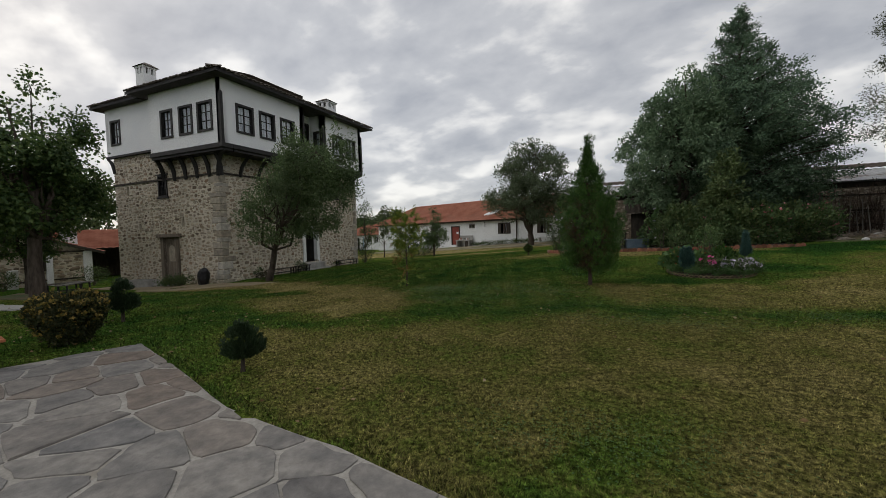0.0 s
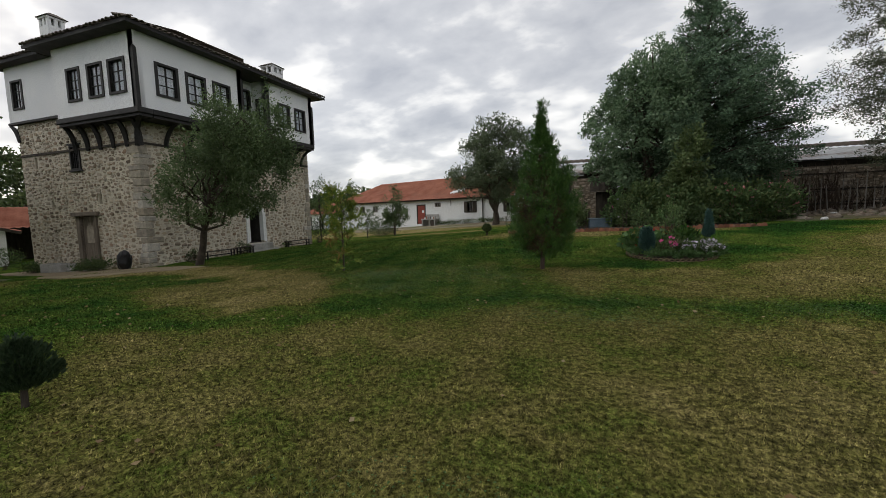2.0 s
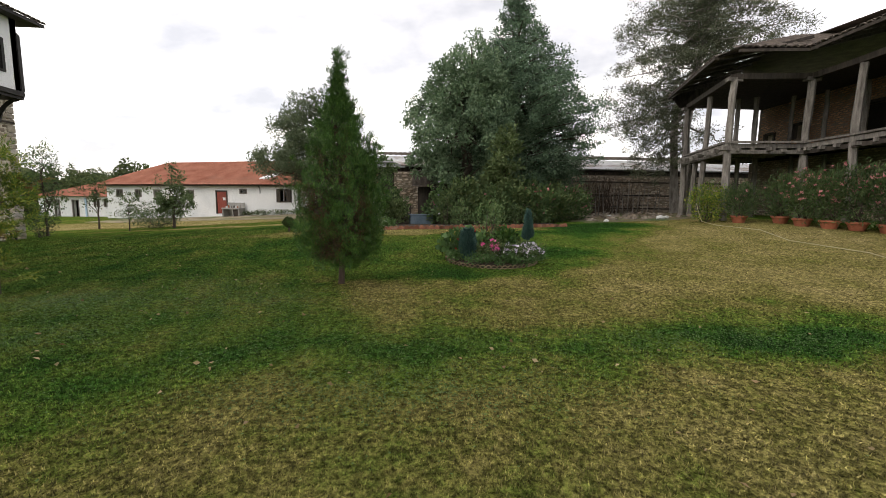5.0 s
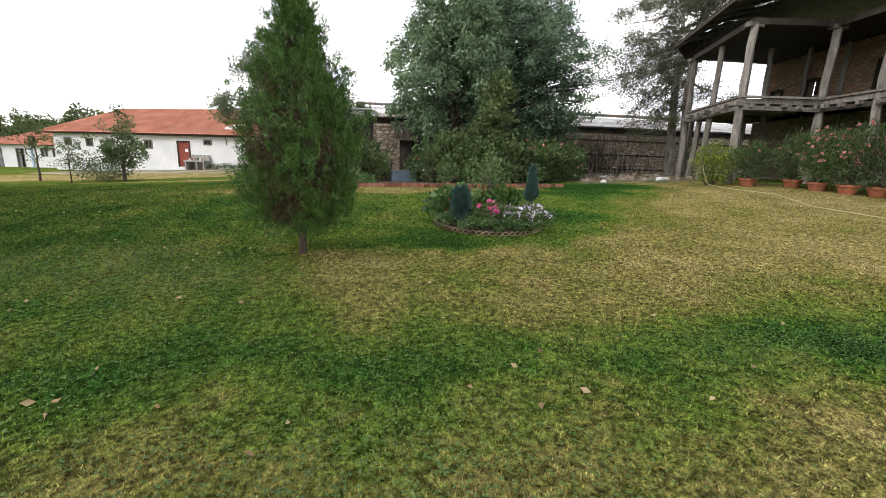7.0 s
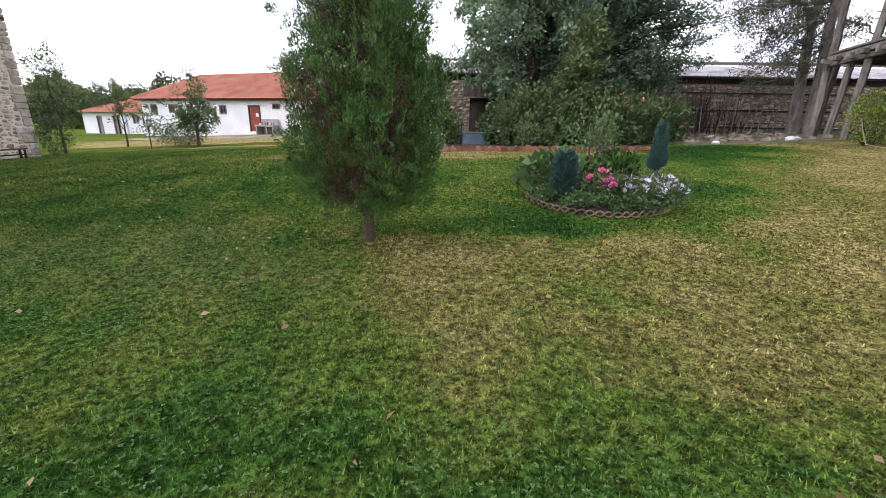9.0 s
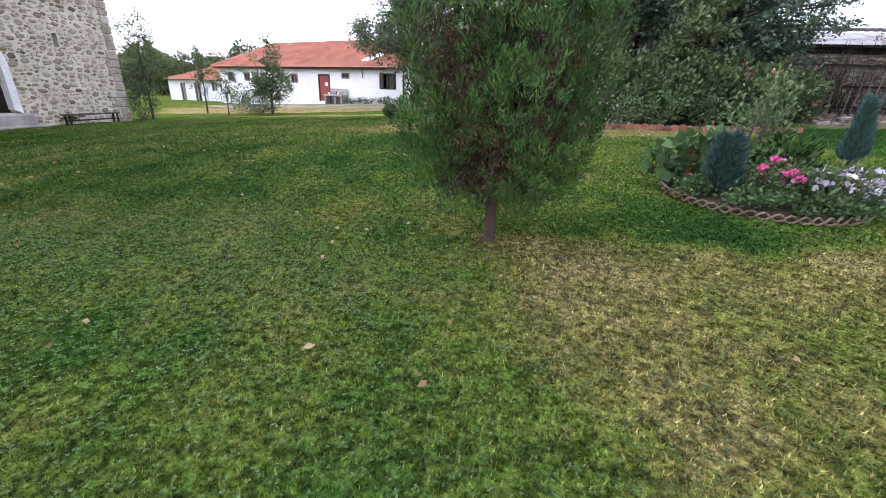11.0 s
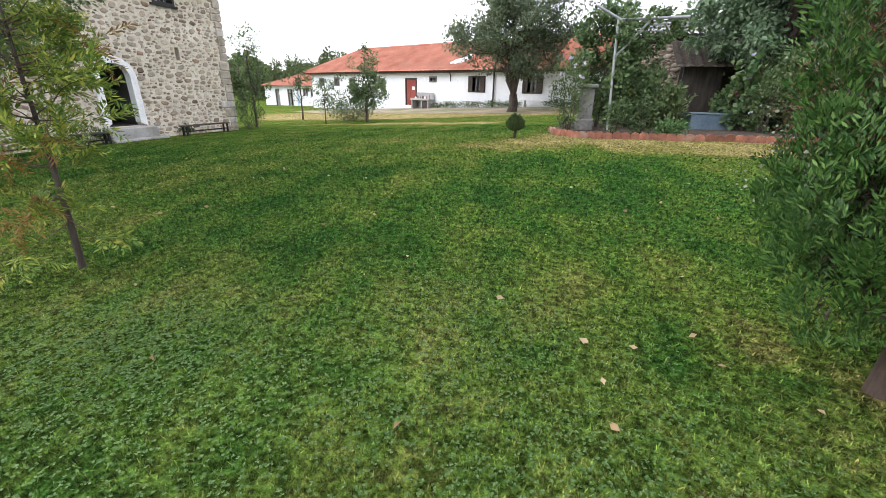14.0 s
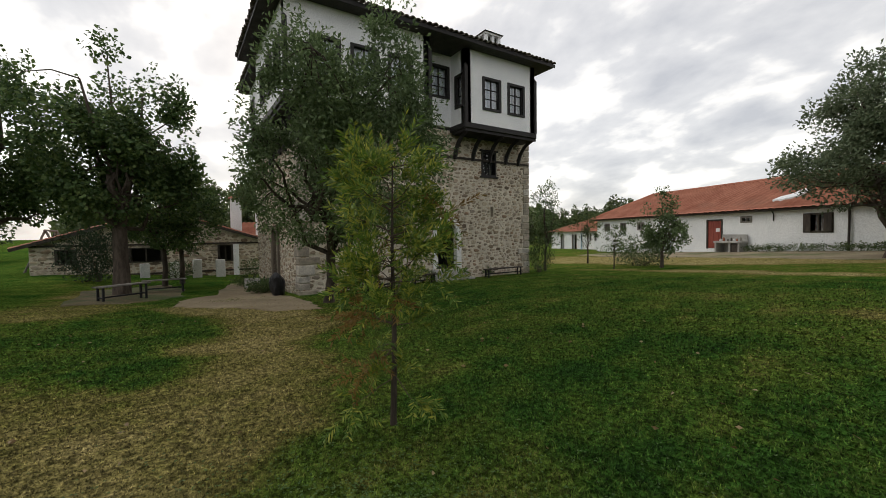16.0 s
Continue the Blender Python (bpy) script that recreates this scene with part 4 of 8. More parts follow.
def fir(name, label, base, prof, trunk_r, n_branch, per, blade, wide, material, seed, droop=0.3, wall_y=1e9, wall_z=0.0):
    """A big fir: tiers of branches, each carrying flat ragged pads of needles that hang at their edges."""
    rng = np.random.default_rng(seed)
    t = thing(name, label, "tree", base)
    prf = np.array(prof, float)
    top = prf[-1, 0]
    bm = bmesh.new()
    tube(bm, [(0, 0, -0.2), (0, 0, 0.3), (0.1, 0, top * 0.5), (0, 0, top * 0.97)], [trunk_r * 1.3, trunk_r, trunk_r * 0.6, trunk_r * 0.08], 10)
    zs = np.linspace(prf[0, 0], top, 200)
    rs = np.interp(zs, prf[:, 0], prf[:, 1])
    cdf = np.cumsum(rs + 0.6)
    cdf /= cdf[-1]
    pos, way, face = [], [], []
    for k in range(n_branch):
        z = float(np.interp((k + rng.random()) / n_branch, cdf, zs))
        a = k * 2.39996 + rng.normal(0, 0.35)
        r = float(np.interp(z, zs, rs)) * (rng.uniform(0.82, 1.12) if rng.random() < 0.7 else rng.uniform(0.5, 0.8)) * (1 + 0.12 * math.sin(3 * a + z * 0.9 + seed))
        d = np.array([math.cos(a), math.sin(a), 0.0])
        side = np.array([-d[1], d[0], 0])
        lift = rng.uniform(0.05, 0.3) * r
        if k % 2 == 0:
            tube(bm, [(0, 0, max(z - lift, 0.4)), tuple(d * r * 0.5 + [0, 0, z - 0.1 * lift]), tuple(d * r * 0.92 + [0, 0, z])], [trunk_r * 0.2, trunk_r * 0.1, 0.015], 4)
        pads = max(2, int(round(1 + r * 1.1)))
        for j in range(pads):
            u = 0.3 + 0.7 * (j + rng.uniform(0.3, 0.9)) / pads
            c = d * (r * u) + [0, 0, z - lift * (1 - u) ** 1.5] + side * rng.normal(0, 0.1 * r) + [0, 0, rng.normal(0, 0.28)]
            wide_ = rng.uniform(0.3, 0.55) * (0.55 + 0.45 * min(r / 3, 1))
            m = int(per * rng.uniform(0.7, 1.3))
            x, y = rng.normal(0, 0.40 * wide_, m), rng.normal(0, 0.44 * wide_, m)
            q = c + d * x[:, None] + side * y[:, None]
            q[:, 2] += -droop * (np.abs(y) + 0.5 * np.abs(x)) + rng.normal(0, 0.11, m)
            pos.append(q)
            way.append(d * rng.uniform(0.0, 0.7, (m, 1)) + side * (np.sign(y) * rng.uniform(0.1, 0.7, m))[:, None] + rng.normal(0, 0.5, (m, 3)) - [0, 0, 0.1])
            face.append(rng.normal(0, 0.5, (m, 3)) + d * 0.5 + [0, 0, 0.7])
    part("trunk", bm, M["bark"], t)
    pos, way, face = np.concatenate(pos), np.concatenate(way), np.concatenate(face)
    keep = (pos[:, 1] + base[1] < wall_y) | (pos[:, 2] + base[2] > wall_z)
    part("crown", leaves(name + "_needles", pos[keep], way[keep], blade, wide, rng, 0.08, M[material], face[keep]), None, t)
    return t

# ---------------------------------------------------------------- ground
PATIO = [(3.6, 3.2), (0.83, 3.79), (0.3, 3.92), (-0.1, 4.02), (-0.5, 4.06), (-0.94, 4.13), (-1.45, 4.22), (-1.85, 4.36), (-2.25, 4.52), (-2.9, 4.76), (-4.66, 5.36), (-5.02, 4.46), (-5.2, 4.0), (-6.4, 2.9), (-7.5, -3.5), (3.6, -3.5)]
# straw-dry places in the lawn: an outline, how dry, how soft its edge is
DRY = [
    ([(-7.6, 12.3), (-5.5, 12.2), (-3.4, 10.9), (-2.1, 9.3), (-2.3, 8.3), (-5.0, 7.6), (-6.8, 8.8), (-6.3, 10.2)], 0.40, 0.35),
    ([(-1.3, 8.0), (0.2, 8.5), (1.6, 9.0), (3.6, 9.2), (9.0, 8.8), (9.0, 3.0), (0.5, 3.4), (-2.4, 5.0), (-4.0, 6.3)], 0.30, 0.6),
    ([(1.2, 12.6), (2.0, 12.5), (3.4, 12.4), (5.0, 13.0), (6.3, 14.2), (8.0, 18.0), (11.4, 20.0), (11.0, 23.5), (13.0, 27.0), (16.0, 24.0), (16.0, 10.3), (6.0, 10.4), (4.2, 10.1), (2.0, 10.0), (1.6, 10.9), (1.2, 11.9)], 0.30, 0.6),
    ([(5.2, 12.9), (6.6, 14.6), (8.0, 15.3), (8.6, 17.4), (11.0, 19.0), (11.6, 22.0), (15.0, 22.6), (16.0, 10.5), (9.0, 11.2), (5.4, 11.6)], 0.46, 0.5),
    ([(-13.5, 12.6), (-9.0, 13.5), (-7.8, 13.0), (-6.4, 11.6), (-7.8, 10.7), (-9.5, 11.7), (-13.0, 10.2)], 0.5, 0.4),
    ([(-20.0, 9.6), (-13.0, 9.9), (-11.0, 8.6), (-13.5, 7.6), (-20.0, 7.8)], 0.36, 0.6),
    ([(-2.2, 18.6), (-1.2, 20.6), (1.6, 20.2), (4.5, 20.4), (7.5, 21.0), (7.0, 19.9), (4.0, 18.7), (1.0, 17.9)], 0.42, 0.3),
    ([(0.9, 4.3), (1.3, 4.4), (1.25, 4.75), (0.9, 4.7)], 0.5, 0.15),
    ([(-14.0, 26.0), (-8.0, 24.8), (-3.0, 24.2), (-3.2, 25.2), (-9.0, 26.4)], 0.5, 0.35),
    ([(-20.0, 31.4), (-9.0, 29.6), (-4.0, 30.5), (2.0, 28.0), (3.0, 34.0), (-16.0, 38.5), (-24.0, 36.0)], 0.5, 0.7),
    ([(-3.2, 17.8), (-0.6, 17.9), (0.4, 18.5), (-1.2, 18.8)], 0.25, 0.4),
    ([(-13.5, 3.0), (-9.0, 3.6), (-8.5, 5.4), (-13.0, 5.6)], 0.34, 0.5),
    ([(0.85, 12.8), (1.4, 12.75), (2.3, 11.6), (1.9, 11.2), (1.1, 11.9)], 0.32, 0.3),
]
# lush places: middle, two radii, how much greener
LUSH = [(9.2, 21.2, 2.0, 1.3, -0.40), (3.0, 13.1, 1.0, 0.5, -0.2), (2.0, 9.6, 2.3, 0.4, -0.06), (-3.3, 13.4, 1.8, 1.3, -0.08), (6.2, 9.6, 1.5, 0.4, -0.34), (-4.0, 7.0, 2.2, 0.5, -0.10), (1.6, 4.6, 0.7, 0.3, -0.15), (5.5, 15.2, 1.4, 0.8, -0.2), (7.6, 18.6, 2.6, 1.4, -0.22)]


def reach_in(poly, x, y):
    """How far a place lies inside an outline; below nought outside."""
    best = np.full(x.shape, 1e9)
    for (ax, ay), (bx, by) in zip(poly, poly[1:] + poly[:1]):
        dx, dy = bx - ax, by - ay
        t = np.clip(((x - ax) * dx + (y - ay) * dy) / (dx * dx + dy * dy), 0, 1)
        best = np.minimum(best, np.hypot(x - ax - t * dx, y - ay - t * dy))
    return np.where(inside(poly, x, y), best, -best)


def inside(poly, x, y):
    r = np.zeros(x.shape, bool)
    for (x0, y0), (x1, y1) in zip(poly, poly[1:] + poly[:1]):
        hit = ((y0 > y) != (y1 > y)) & (x < (x1 - x0) * (y - y0) / (y1 - y0 + 1e-12) + x0)
        r ^= hit
    return r


def dryness(x, y):
    p = np.stack([x, y, np.zeros_like(x)], 1)
    d = 0.045 + 0.07 * lumps(p, 0.16, 41) + 0.07 * lumps(p, 0.6, 42) + 0.04 * lumps(p, 2.1, 45)
    s = x * 0.97 + y * 0.24
    d += 0.035 * (np.sin(s * 7.4) + np.sin(s * 12.7 + 1.0)) * smooth(2.5, 0.5, x) * smooth(8.5, 10, y)
    d += 0.10 * smooth(20, 28, y)
    wx, wy = x + 0.22 * lumps(p, 0.55, 46) + 0.12 * lumps(p, 1.7, 47), y + 0.22 * lumps(p, 0.5, 48) + 0.12 * lumps(p, 1.9, 49)
    straw = np.zeros_like(x)
    for poly, k, soft in DRY:
        straw = np.maximum(straw, k * smooth(-soft, soft, reach_in(poly, wx, wy)))
    d += straw
    for a, b, rx, ry, k in LUSH:
        d += k * np.exp(-np.maximum(((wx - a) / rx) ** 2 + ((wy - b) / ry) ** 2 - 0.25, 0) * 1.3)
    return d


def axis_lines(lo, hi, step, far):
    near = np.arange(lo, hi + step, step)
    grow = [step]
    while sum(grow) < far:
        grow.append(grow[-1] * 1.22)
    g = np.cumsum(grow)
    return np.concatenate([lo - g[::-1], near, near[-1] + g])


gx, gy = axis_lines(-24, 20, 0.24, 2500), axis_lines(-3, 32, 0.24, 2500)
X, Y = np.meshgrid(gx, gy)
xs, ys = X.ravel(), Y.ravel()
zs = ground_z(xs, ys) + 0.012 * lumps(np.stack([xs, ys, 0 * xs], 1), 0.5, 7) * (np.abs(xs) < 40)


edge = inside(PATIO, xs, ys)
core = edge & inside(PATIO, xs + 0.26, ys) & inside(PATIO, xs - 0.26, ys) & inside(PATIO, xs, ys + 0.26) & inside(PATIO, xs, ys - 0.26)
zs[edge] = np.minimum(zs[edge], -0.01)
zs[core] = -0.025
n0, n1 = len(gx), len(gy)
i, j = np.meshgrid(np.arange(n0 - 1), np.arange(n1 - 1))
a = (j * n0 + i).ravel()
gm = fast_mesh("ground", np.stack([xs, ys, zs], 1), np.stack([a, a + 1, a + n0 + 1, a + n0], 1), M["lawn"])
gm.attributes.new("dry", "FLOAT", "POINT").data.foreach_set("value", dryness(xs, ys).astype(np.float32))
ground = new("ground", gm)
tagged(ground, "uneven mown lawn with green and straw-dry patches", "lawn", kind="structure")


STROLL = np.array([(2.2, 3.0), (2.2, 7.2), (1.5, 9.0), (0.2, 10.2), (-1.4, 11.0), (-3.2, 11.4)])


def stroll_gap(x, y):
    """How far a place lies from the stretch of lawn that is seen closest."""
    best = np.full(x.shape, 1e9)
    for a, b in zip(STROLL, STROLL[1:]):
        d = b - a
        t = np.clip(((x - a[0]) * d[0] + (y - a[1]) * d[1]) / (d @ d), 0, 1)
        best = np.minimum(best, np.hypot(x - a[0] - t * d[0], y - a[1] - t * d[1]))
    return best


def lawn_blades(name, n, seed):
    """Short grass, thick and fine where it is seen closest, thinning into the distance."""
    rng = np.random.default_rng(seed)
    x, y = rng.uniform(-15, 14, n), rng.uniform(3.5, 23, n)
    far = stroll_gap(x, y)
    ok = rng.random(n) < 1.0 / (1 + (far / 1.9) ** 2)
    x, y, far = x[ok], y[ok], far[ok]
    ok = ~inside(PATIO, x, y)
    for ax, ay, r in ((-3.97, 12.14, 0.06), (1.06, 12.38, 0.08), (4.08, 14.35, 0.95)):
        ok &= (x - ax) ** 2 + (y - ay) ** 2 > r * r
    ok &= ~((x > -22) & (x < -13.2) & (y > 13))
    x, y, far = x[ok], y[ok], far[ok]
    n = len(x)
    d = dryness(x, y)
    z = ground_z(x, y) + 0.012 * lumps(np.stack([x, y, 0 * x], 1), 0.5, 7)
    thick = np.minimum(1 + far / 2.4, 3.4)
    hh = 0.0145 * (0.75 + 0.25 * thick) * rng.uniform(0.4, 1.35, n) * np.clip(1.15 - 0.6 * d, 0.5, 1.3)
    rim = inside(PATIO, x - 0.14, y - 0.1) | inside(PATIO, x + 0.14, y - 0.1) | inside(PATIO, x, y - 0.16)
    hh *= 1 + 1.3 * rim * rng.random(n)
    a, lean = rng.uniform(0, 2 * np.pi, n), rng.uniform(0.2, 1.5, n)
    c, s = np.cos(a), np.sin(a)
    ww = 0.0026 * thick * rng.uniform(0.6, 1.6, n)
    p0 = np.stack([x - s * ww, y + c * ww, z - 0.004], 1)
    p1 = np.stack([x + s * ww, y - c * ww, z - 0.004], 1)
    p2 = np.stack([x + c * hh * lean, y + s * hh * lean, z + hh], 1)
    v = np.stack([p0, p1, p2], 1).reshape(-1, 3)
    me = fast_mesh(name, v, np.arange(3 * n).reshape(-1, 3), M["blade"])
    me.attributes.new("dry", "FLOAT", "POINT").data.foreach_set("value", np.repeat(d, 3).astype(np.float32))
    tagged(new(name, me), "short mown grass blades, green and straw-coloured", "grass", kind="stuff")


lawn_blades("grass", 6000000, 1)

# clover drifts: small round leaves in threes
crng = np.random.default_rng(19)
cl = []
for cx, cy, rx, ry, n in ((-2.6, 11.5, 0.8, 0.45, 1900), (0.2, 11.5, 0.9, 0.5, 900), (2.2, 8.6, 1.4, 0.4, 1500), (5.5, 9.6, 1.6, 0.4, 1300), (-0.8, 12.4, 0.7, 0.5, 700), (-1.6, 9.9, 0.8, 0.5, 1300), (0.2, 11.0, 2.4, 1.3, 3600), (-1.6, 11.8, 2.0, 1.2, 3000), (2.0, 9.4, 2.6, 1.0, 3000), (5.8, 9.6, 1.6, 0.5, 1500), (-2.6, 11.0, 1.6, 1.0, 2000), (1.6, 4.7, 0.9, 0.4, 900)):
    cl.append(np.stack([crng.normal(cx, rx * 0.6, n), crng.normal(cy, ry * 0.6, n)], 1))
cl = np.concatenate(cl)
cz = ground_z(cl[:, 0], cl[:, 1]) + crng.uniform(0.012, 0.035, len(cl))
c3 = np.repeat(np.stack([cl[:, 0], cl[:, 1], cz], 1), 3, 0)
ca = np.tile(np.array([0, 2.09, 4.19]), len(cl)) + np.repeat(crng.uniform(0, 6.28, len(cl)), 3)
cw = np.stack([np.cos(ca), np.sin(ca), crng.uniform(-0.1, 0.4, len(ca))], 1)
M["clover"] = leaf_mat("clover_leaves", [(0.036, 0.088, 0.020), (0.066, 0.135, 0.030), (0.13, 0.19, 0.066)])
clm = leaves("clover", c3, cw, 0.0095, 1.0, crng, 0.05, M["clover"], np.tile([[0.0, 0.0, 1.0]], (len(c3), 1)) + crng.normal(0, 0.15, (len(c3), 3)))
tagged(new("clover", clm), "drifts of small clover leaves in the lawn", "clover", kind="stuff")

# fallen leaves, feathers and crumbs of paper
fx = np.concatenate([crng.uniform(-12, 9, 420), crng.normal(-3, 4, 160)])
fy = np.concatenate([crng.uniform(4.5, 17, 420), crng.normal(7.5, 2.2, 160)])
ok = ~inside(PATIO, fx, fy)
fx, fy = fx[ok], fy[ok]
fp = np.stack([fx, fy, ground_z(fx, fy) + 0.03], 1)
fm = leaves("fallen_leaves", fp, np.stack([crng.normal(size=len(fx)), crng.normal(size=len(fx)), np.full(len(fx), 0.12)], 1), 0.05, 0.6, crng, 0.12, M["fallen"])
tagged(new("fallen_leaves", fm), "scattered dry fallen leaves on the grass", "leaves", kind="stuff")

# ---------------------------------------------------------------- patio of crazy paving
bm = bmesh.new()
f = bm.faces.new([bm.verts.new((x, y, 0.0)) for x, y in PATIO])
bmesh.ops.triangulate(bm, faces=[f])
low = {v: bm.verts.new((v.co.x, v.co.y, -0.12)) for v in list(bm.verts)}
for e in [e for e in bm.edges if e.is_boundary]:
    a, b = e.verts
    bm.faces.new((a, b, low[b], low[a]))
bmesh.ops.recalc_face_normals(bm, faces=bm.faces)
patio = solo("patio", bm, M["joint"], "patio of grey crazy paving with pale cement joints", "patio", kind="structure")


def clip_half(poly, px, py, nx, ny):
    out = []
    for (x0, y0), (x1, y1) in zip(poly, poly[1:] + poly[:1]):
        a, b = (x0 - px) * nx + (y0 - py) * ny, (x1 - px) * nx + (y1 - py) * ny
        if a <= 0:
            out.append((x0, y0))
        if a * b < 0:
            t = a / (a - b)
            out.append((x0 + (x1 - x0) * t, y0 + (y1 - y0) * t))
    return out


prng = np.random.default_rng(23)
seeds = []
for _ in range(6000):
    q = (prng.uniform(-7.5, 3.6), prng.uniform(-3.5, 5.9))
    r = 0.40 if q[1] > 0 else 0.8
    if all(((q[0] - s[0]) * 0.75) ** 2 + ((q[1] - s[1]) * 1.25) ** 2 > (r * (0.75 + 0.5 * ((s[0] * 7.3 + s[1] * 3.1) % 1))) ** 2 for s in seeds):
        seeds.append(q)
for sx, sy in seeds:
    ring = np.linspace(0, 2 * math.pi, 9)
    if not inside(PATIO, np.append(sx + 0.36 * np.cos(ring), sx), np.append(sy + 0.36 * np.sin(ring), sy)).any():
        continue
    cell = [(sx - 1.2, sy - 1.2), (sx + 1.2, sy - 1.2), (sx + 1.2, sy + 1.2), (sx - 1.2, sy + 1.2)]
    for ox, oy in seeds:
        dx, dy = (ox - sx), (oy - sy)
        L = math.hypot(dx, dy)
        if 0 < L < 2.4:
            g = 0.010 + 0.026 * ((ox * sx * 13.7 + oy * sy * 5.1) % 1) ** 2
            cell = clip_half(cell, (sx + ox) / 2 - dx / L * g, (sy + oy) / 2 - dy / L * g, dx, dy)
            if len(cell) < 3:
                break
    if len(cell) < 3:
        continue
    for (ax, ay), (bx_, by_) in zip(PATIO, PATIO[1:] + PATIO[:1]):
        ex, ey = bx_ - ax, by_ - ay
        L = math.hypot(ex, ey)
        nx, ny = ey / L, -ex / L
        s = ((sx - ax) * ex + (sy - ay) * ey) / L
        if -0.5 < s < L + 0.5 and -1.3 < (sx - ax) * nx + (sy - ay) * ny < 0.4:
            cell = clip_half(cell, ax - nx * 0.012, ay - ny * 0.012, nx, ny)
    if len(cell) < 3:
        continue
    pts = np.array(cell)
    bm = bmesh.new()
    wob = prng.normal(0, 0.002)
    top, low, bot = [], [], []
    for k in range(len(pts)):
        a, b = pts[k], pts[(k + 1) % len(pts)]
        for t in (0.12, 0.5, 0.88):
            p = a + (b - a) * t + prng.normal(0, 0.012, 2) * (t == 0.5)
            top.append(bm.verts.new((sx + (p[0] - sx) * 0.985, sy + (p[1] - sy) * 0.985, 0.010 + wob)))
            low.append(bm.verts.new((p[0], p[1], 0.006 + wob)))
            bot.append(bm.verts.new((p[0], p[1], -0.01)))
    bm.faces.new(top)
    for u, v in ((top, low), (low, bot)):
        for k in range(len(u)):
            bm.faces.new((u[k], v[k], v[(k + 1) % len(u)], u[(k + 1) % len(u)]))
    bmesh.ops.recalc_face_normals(bm, faces=bm.faces)
    part("flagstone", bm, M["flag"], patio)
# a straight gap between two fields of the paving
bm = bmesh.new()
for p, q in zip([(-5.1, 3.94), (-3.86, 3.48), (-2.7, 3.17), (-2.84, 2.79), (-2.6, 1.9)], [(-3.86, 3.48), (-2.7, 3.17), (-2.84, 2.79), (-2.6, 1.9), (-2.9, 0.4)]):
    beam(bm, (*p, 0.016), (*q, 0.016), 0.018, 0.008)
wpart("expansion_joint", bm, M["soil"], patio, "dark open joint")

# trodden path by the tower, pale slab, brick-edged bed
def sheet(name, pts, lift, material, label, category):
    bm = bmesh.new()
    c = np.mean(pts, 0)
    ring = []
    pp = np.array(pts + pts[:1], float)
    r = np.random.default_rng(len(pts))
    for a, b in zip(pp, pp[1:]):
        for t in np.arange(0, 1, 0.2):
            q = a + (b - a) * t + r.normal(0, 0.07, 2)
            ring.append(q)
    rings = [[bm.verts.new((*(c + (q - c) * s), gz(*(c + (q - c) * s)) + (lift if s < 0.99 else -0.02))) for q in ring] for s in (1.0, 0.97, 0.66, 0.33)]
    for u, v in zip(rings, rings[1:]):
        for k in range(len(u)):
            bm.faces.new((u[k], u[(k + 1) % len(u)], v[(k + 1) % len(u)], v[k]))
    bm.faces.new(rings[-1])
    return solo(name, bm, M[material], label, category, kind="structure")


sheet("path", [(-10.2, 13.4), (-10.9, 12.5), (-12.0, 11.7), (-13.0, 10.6), (-14.6, 10.8), (-16.0, 11.7), (-21.5, 12.6), (-21.5, 13.6), (-18.0, 13.45), (-14.2, 13.5), (-11.5, 13.6)], 0.02, "path", "bare trodden path along the tower", "path")
sheet("dirt_patch", [(-14.5, 8.2), (-19.5, 8.0), (-22, 10.4), (-19.5, 11.0), (-16.0, 10.8), (-14.2, 9.6)], 0.018, "litter", "bare earth under the maples", "path")
sheet("stone_slab", [(-13.6, 6.2), (-11.4, 6.2), (-11.2, 7.0), (-13.6, 7.0)], 0.03, "concrete", "pale concrete slab set in the lawn", "slab")
sheet("yard", [(-23, 38.2), (-12, 35.2), (-3, 31.6), (1.0, 30.4), (4, 33.5), (-10, 39.0), (-22, 43.0)], 0.02, "yard", "bare earth yard before the farm building", "path")

# ---------------------------------------------------------------- the tower house
TX0, TX1, TY0, TY1 = -21.2, -13.8, 13.85, 23.52
BX, BY = -12.87, 13.38
STONE_TOP = 5.30
tower = thing("tower_house", "old stone tower house with a white overhanging timber upper storey", "house", (-17.5, 18.7, -0.6))


def tower_stones(name, p, q, z0, z1, holes, seed, singles, t=0.8):
    m = wall_pose(p, q)
    length = math.hypot(q[0] - p[0], q[1] - p[1])
    bm = pierced(0.012, length - 0.012, z0, z1, holes, t)
    bm.transform(m)
    w = wpart(name, bm, M["mortar"], tower, "rubble stone wall in pale lime mortar")
    lay_stones(rubble(0.0, length, z0 + 0.02, z1 - 0.02, holes, seed, (0.1, 0.34), (0.1, 0.185), 0.026, 0.89), m, w, singles, lambda v: (v - Vector((-13.0, 14.5, 2.0))).length)
    return w


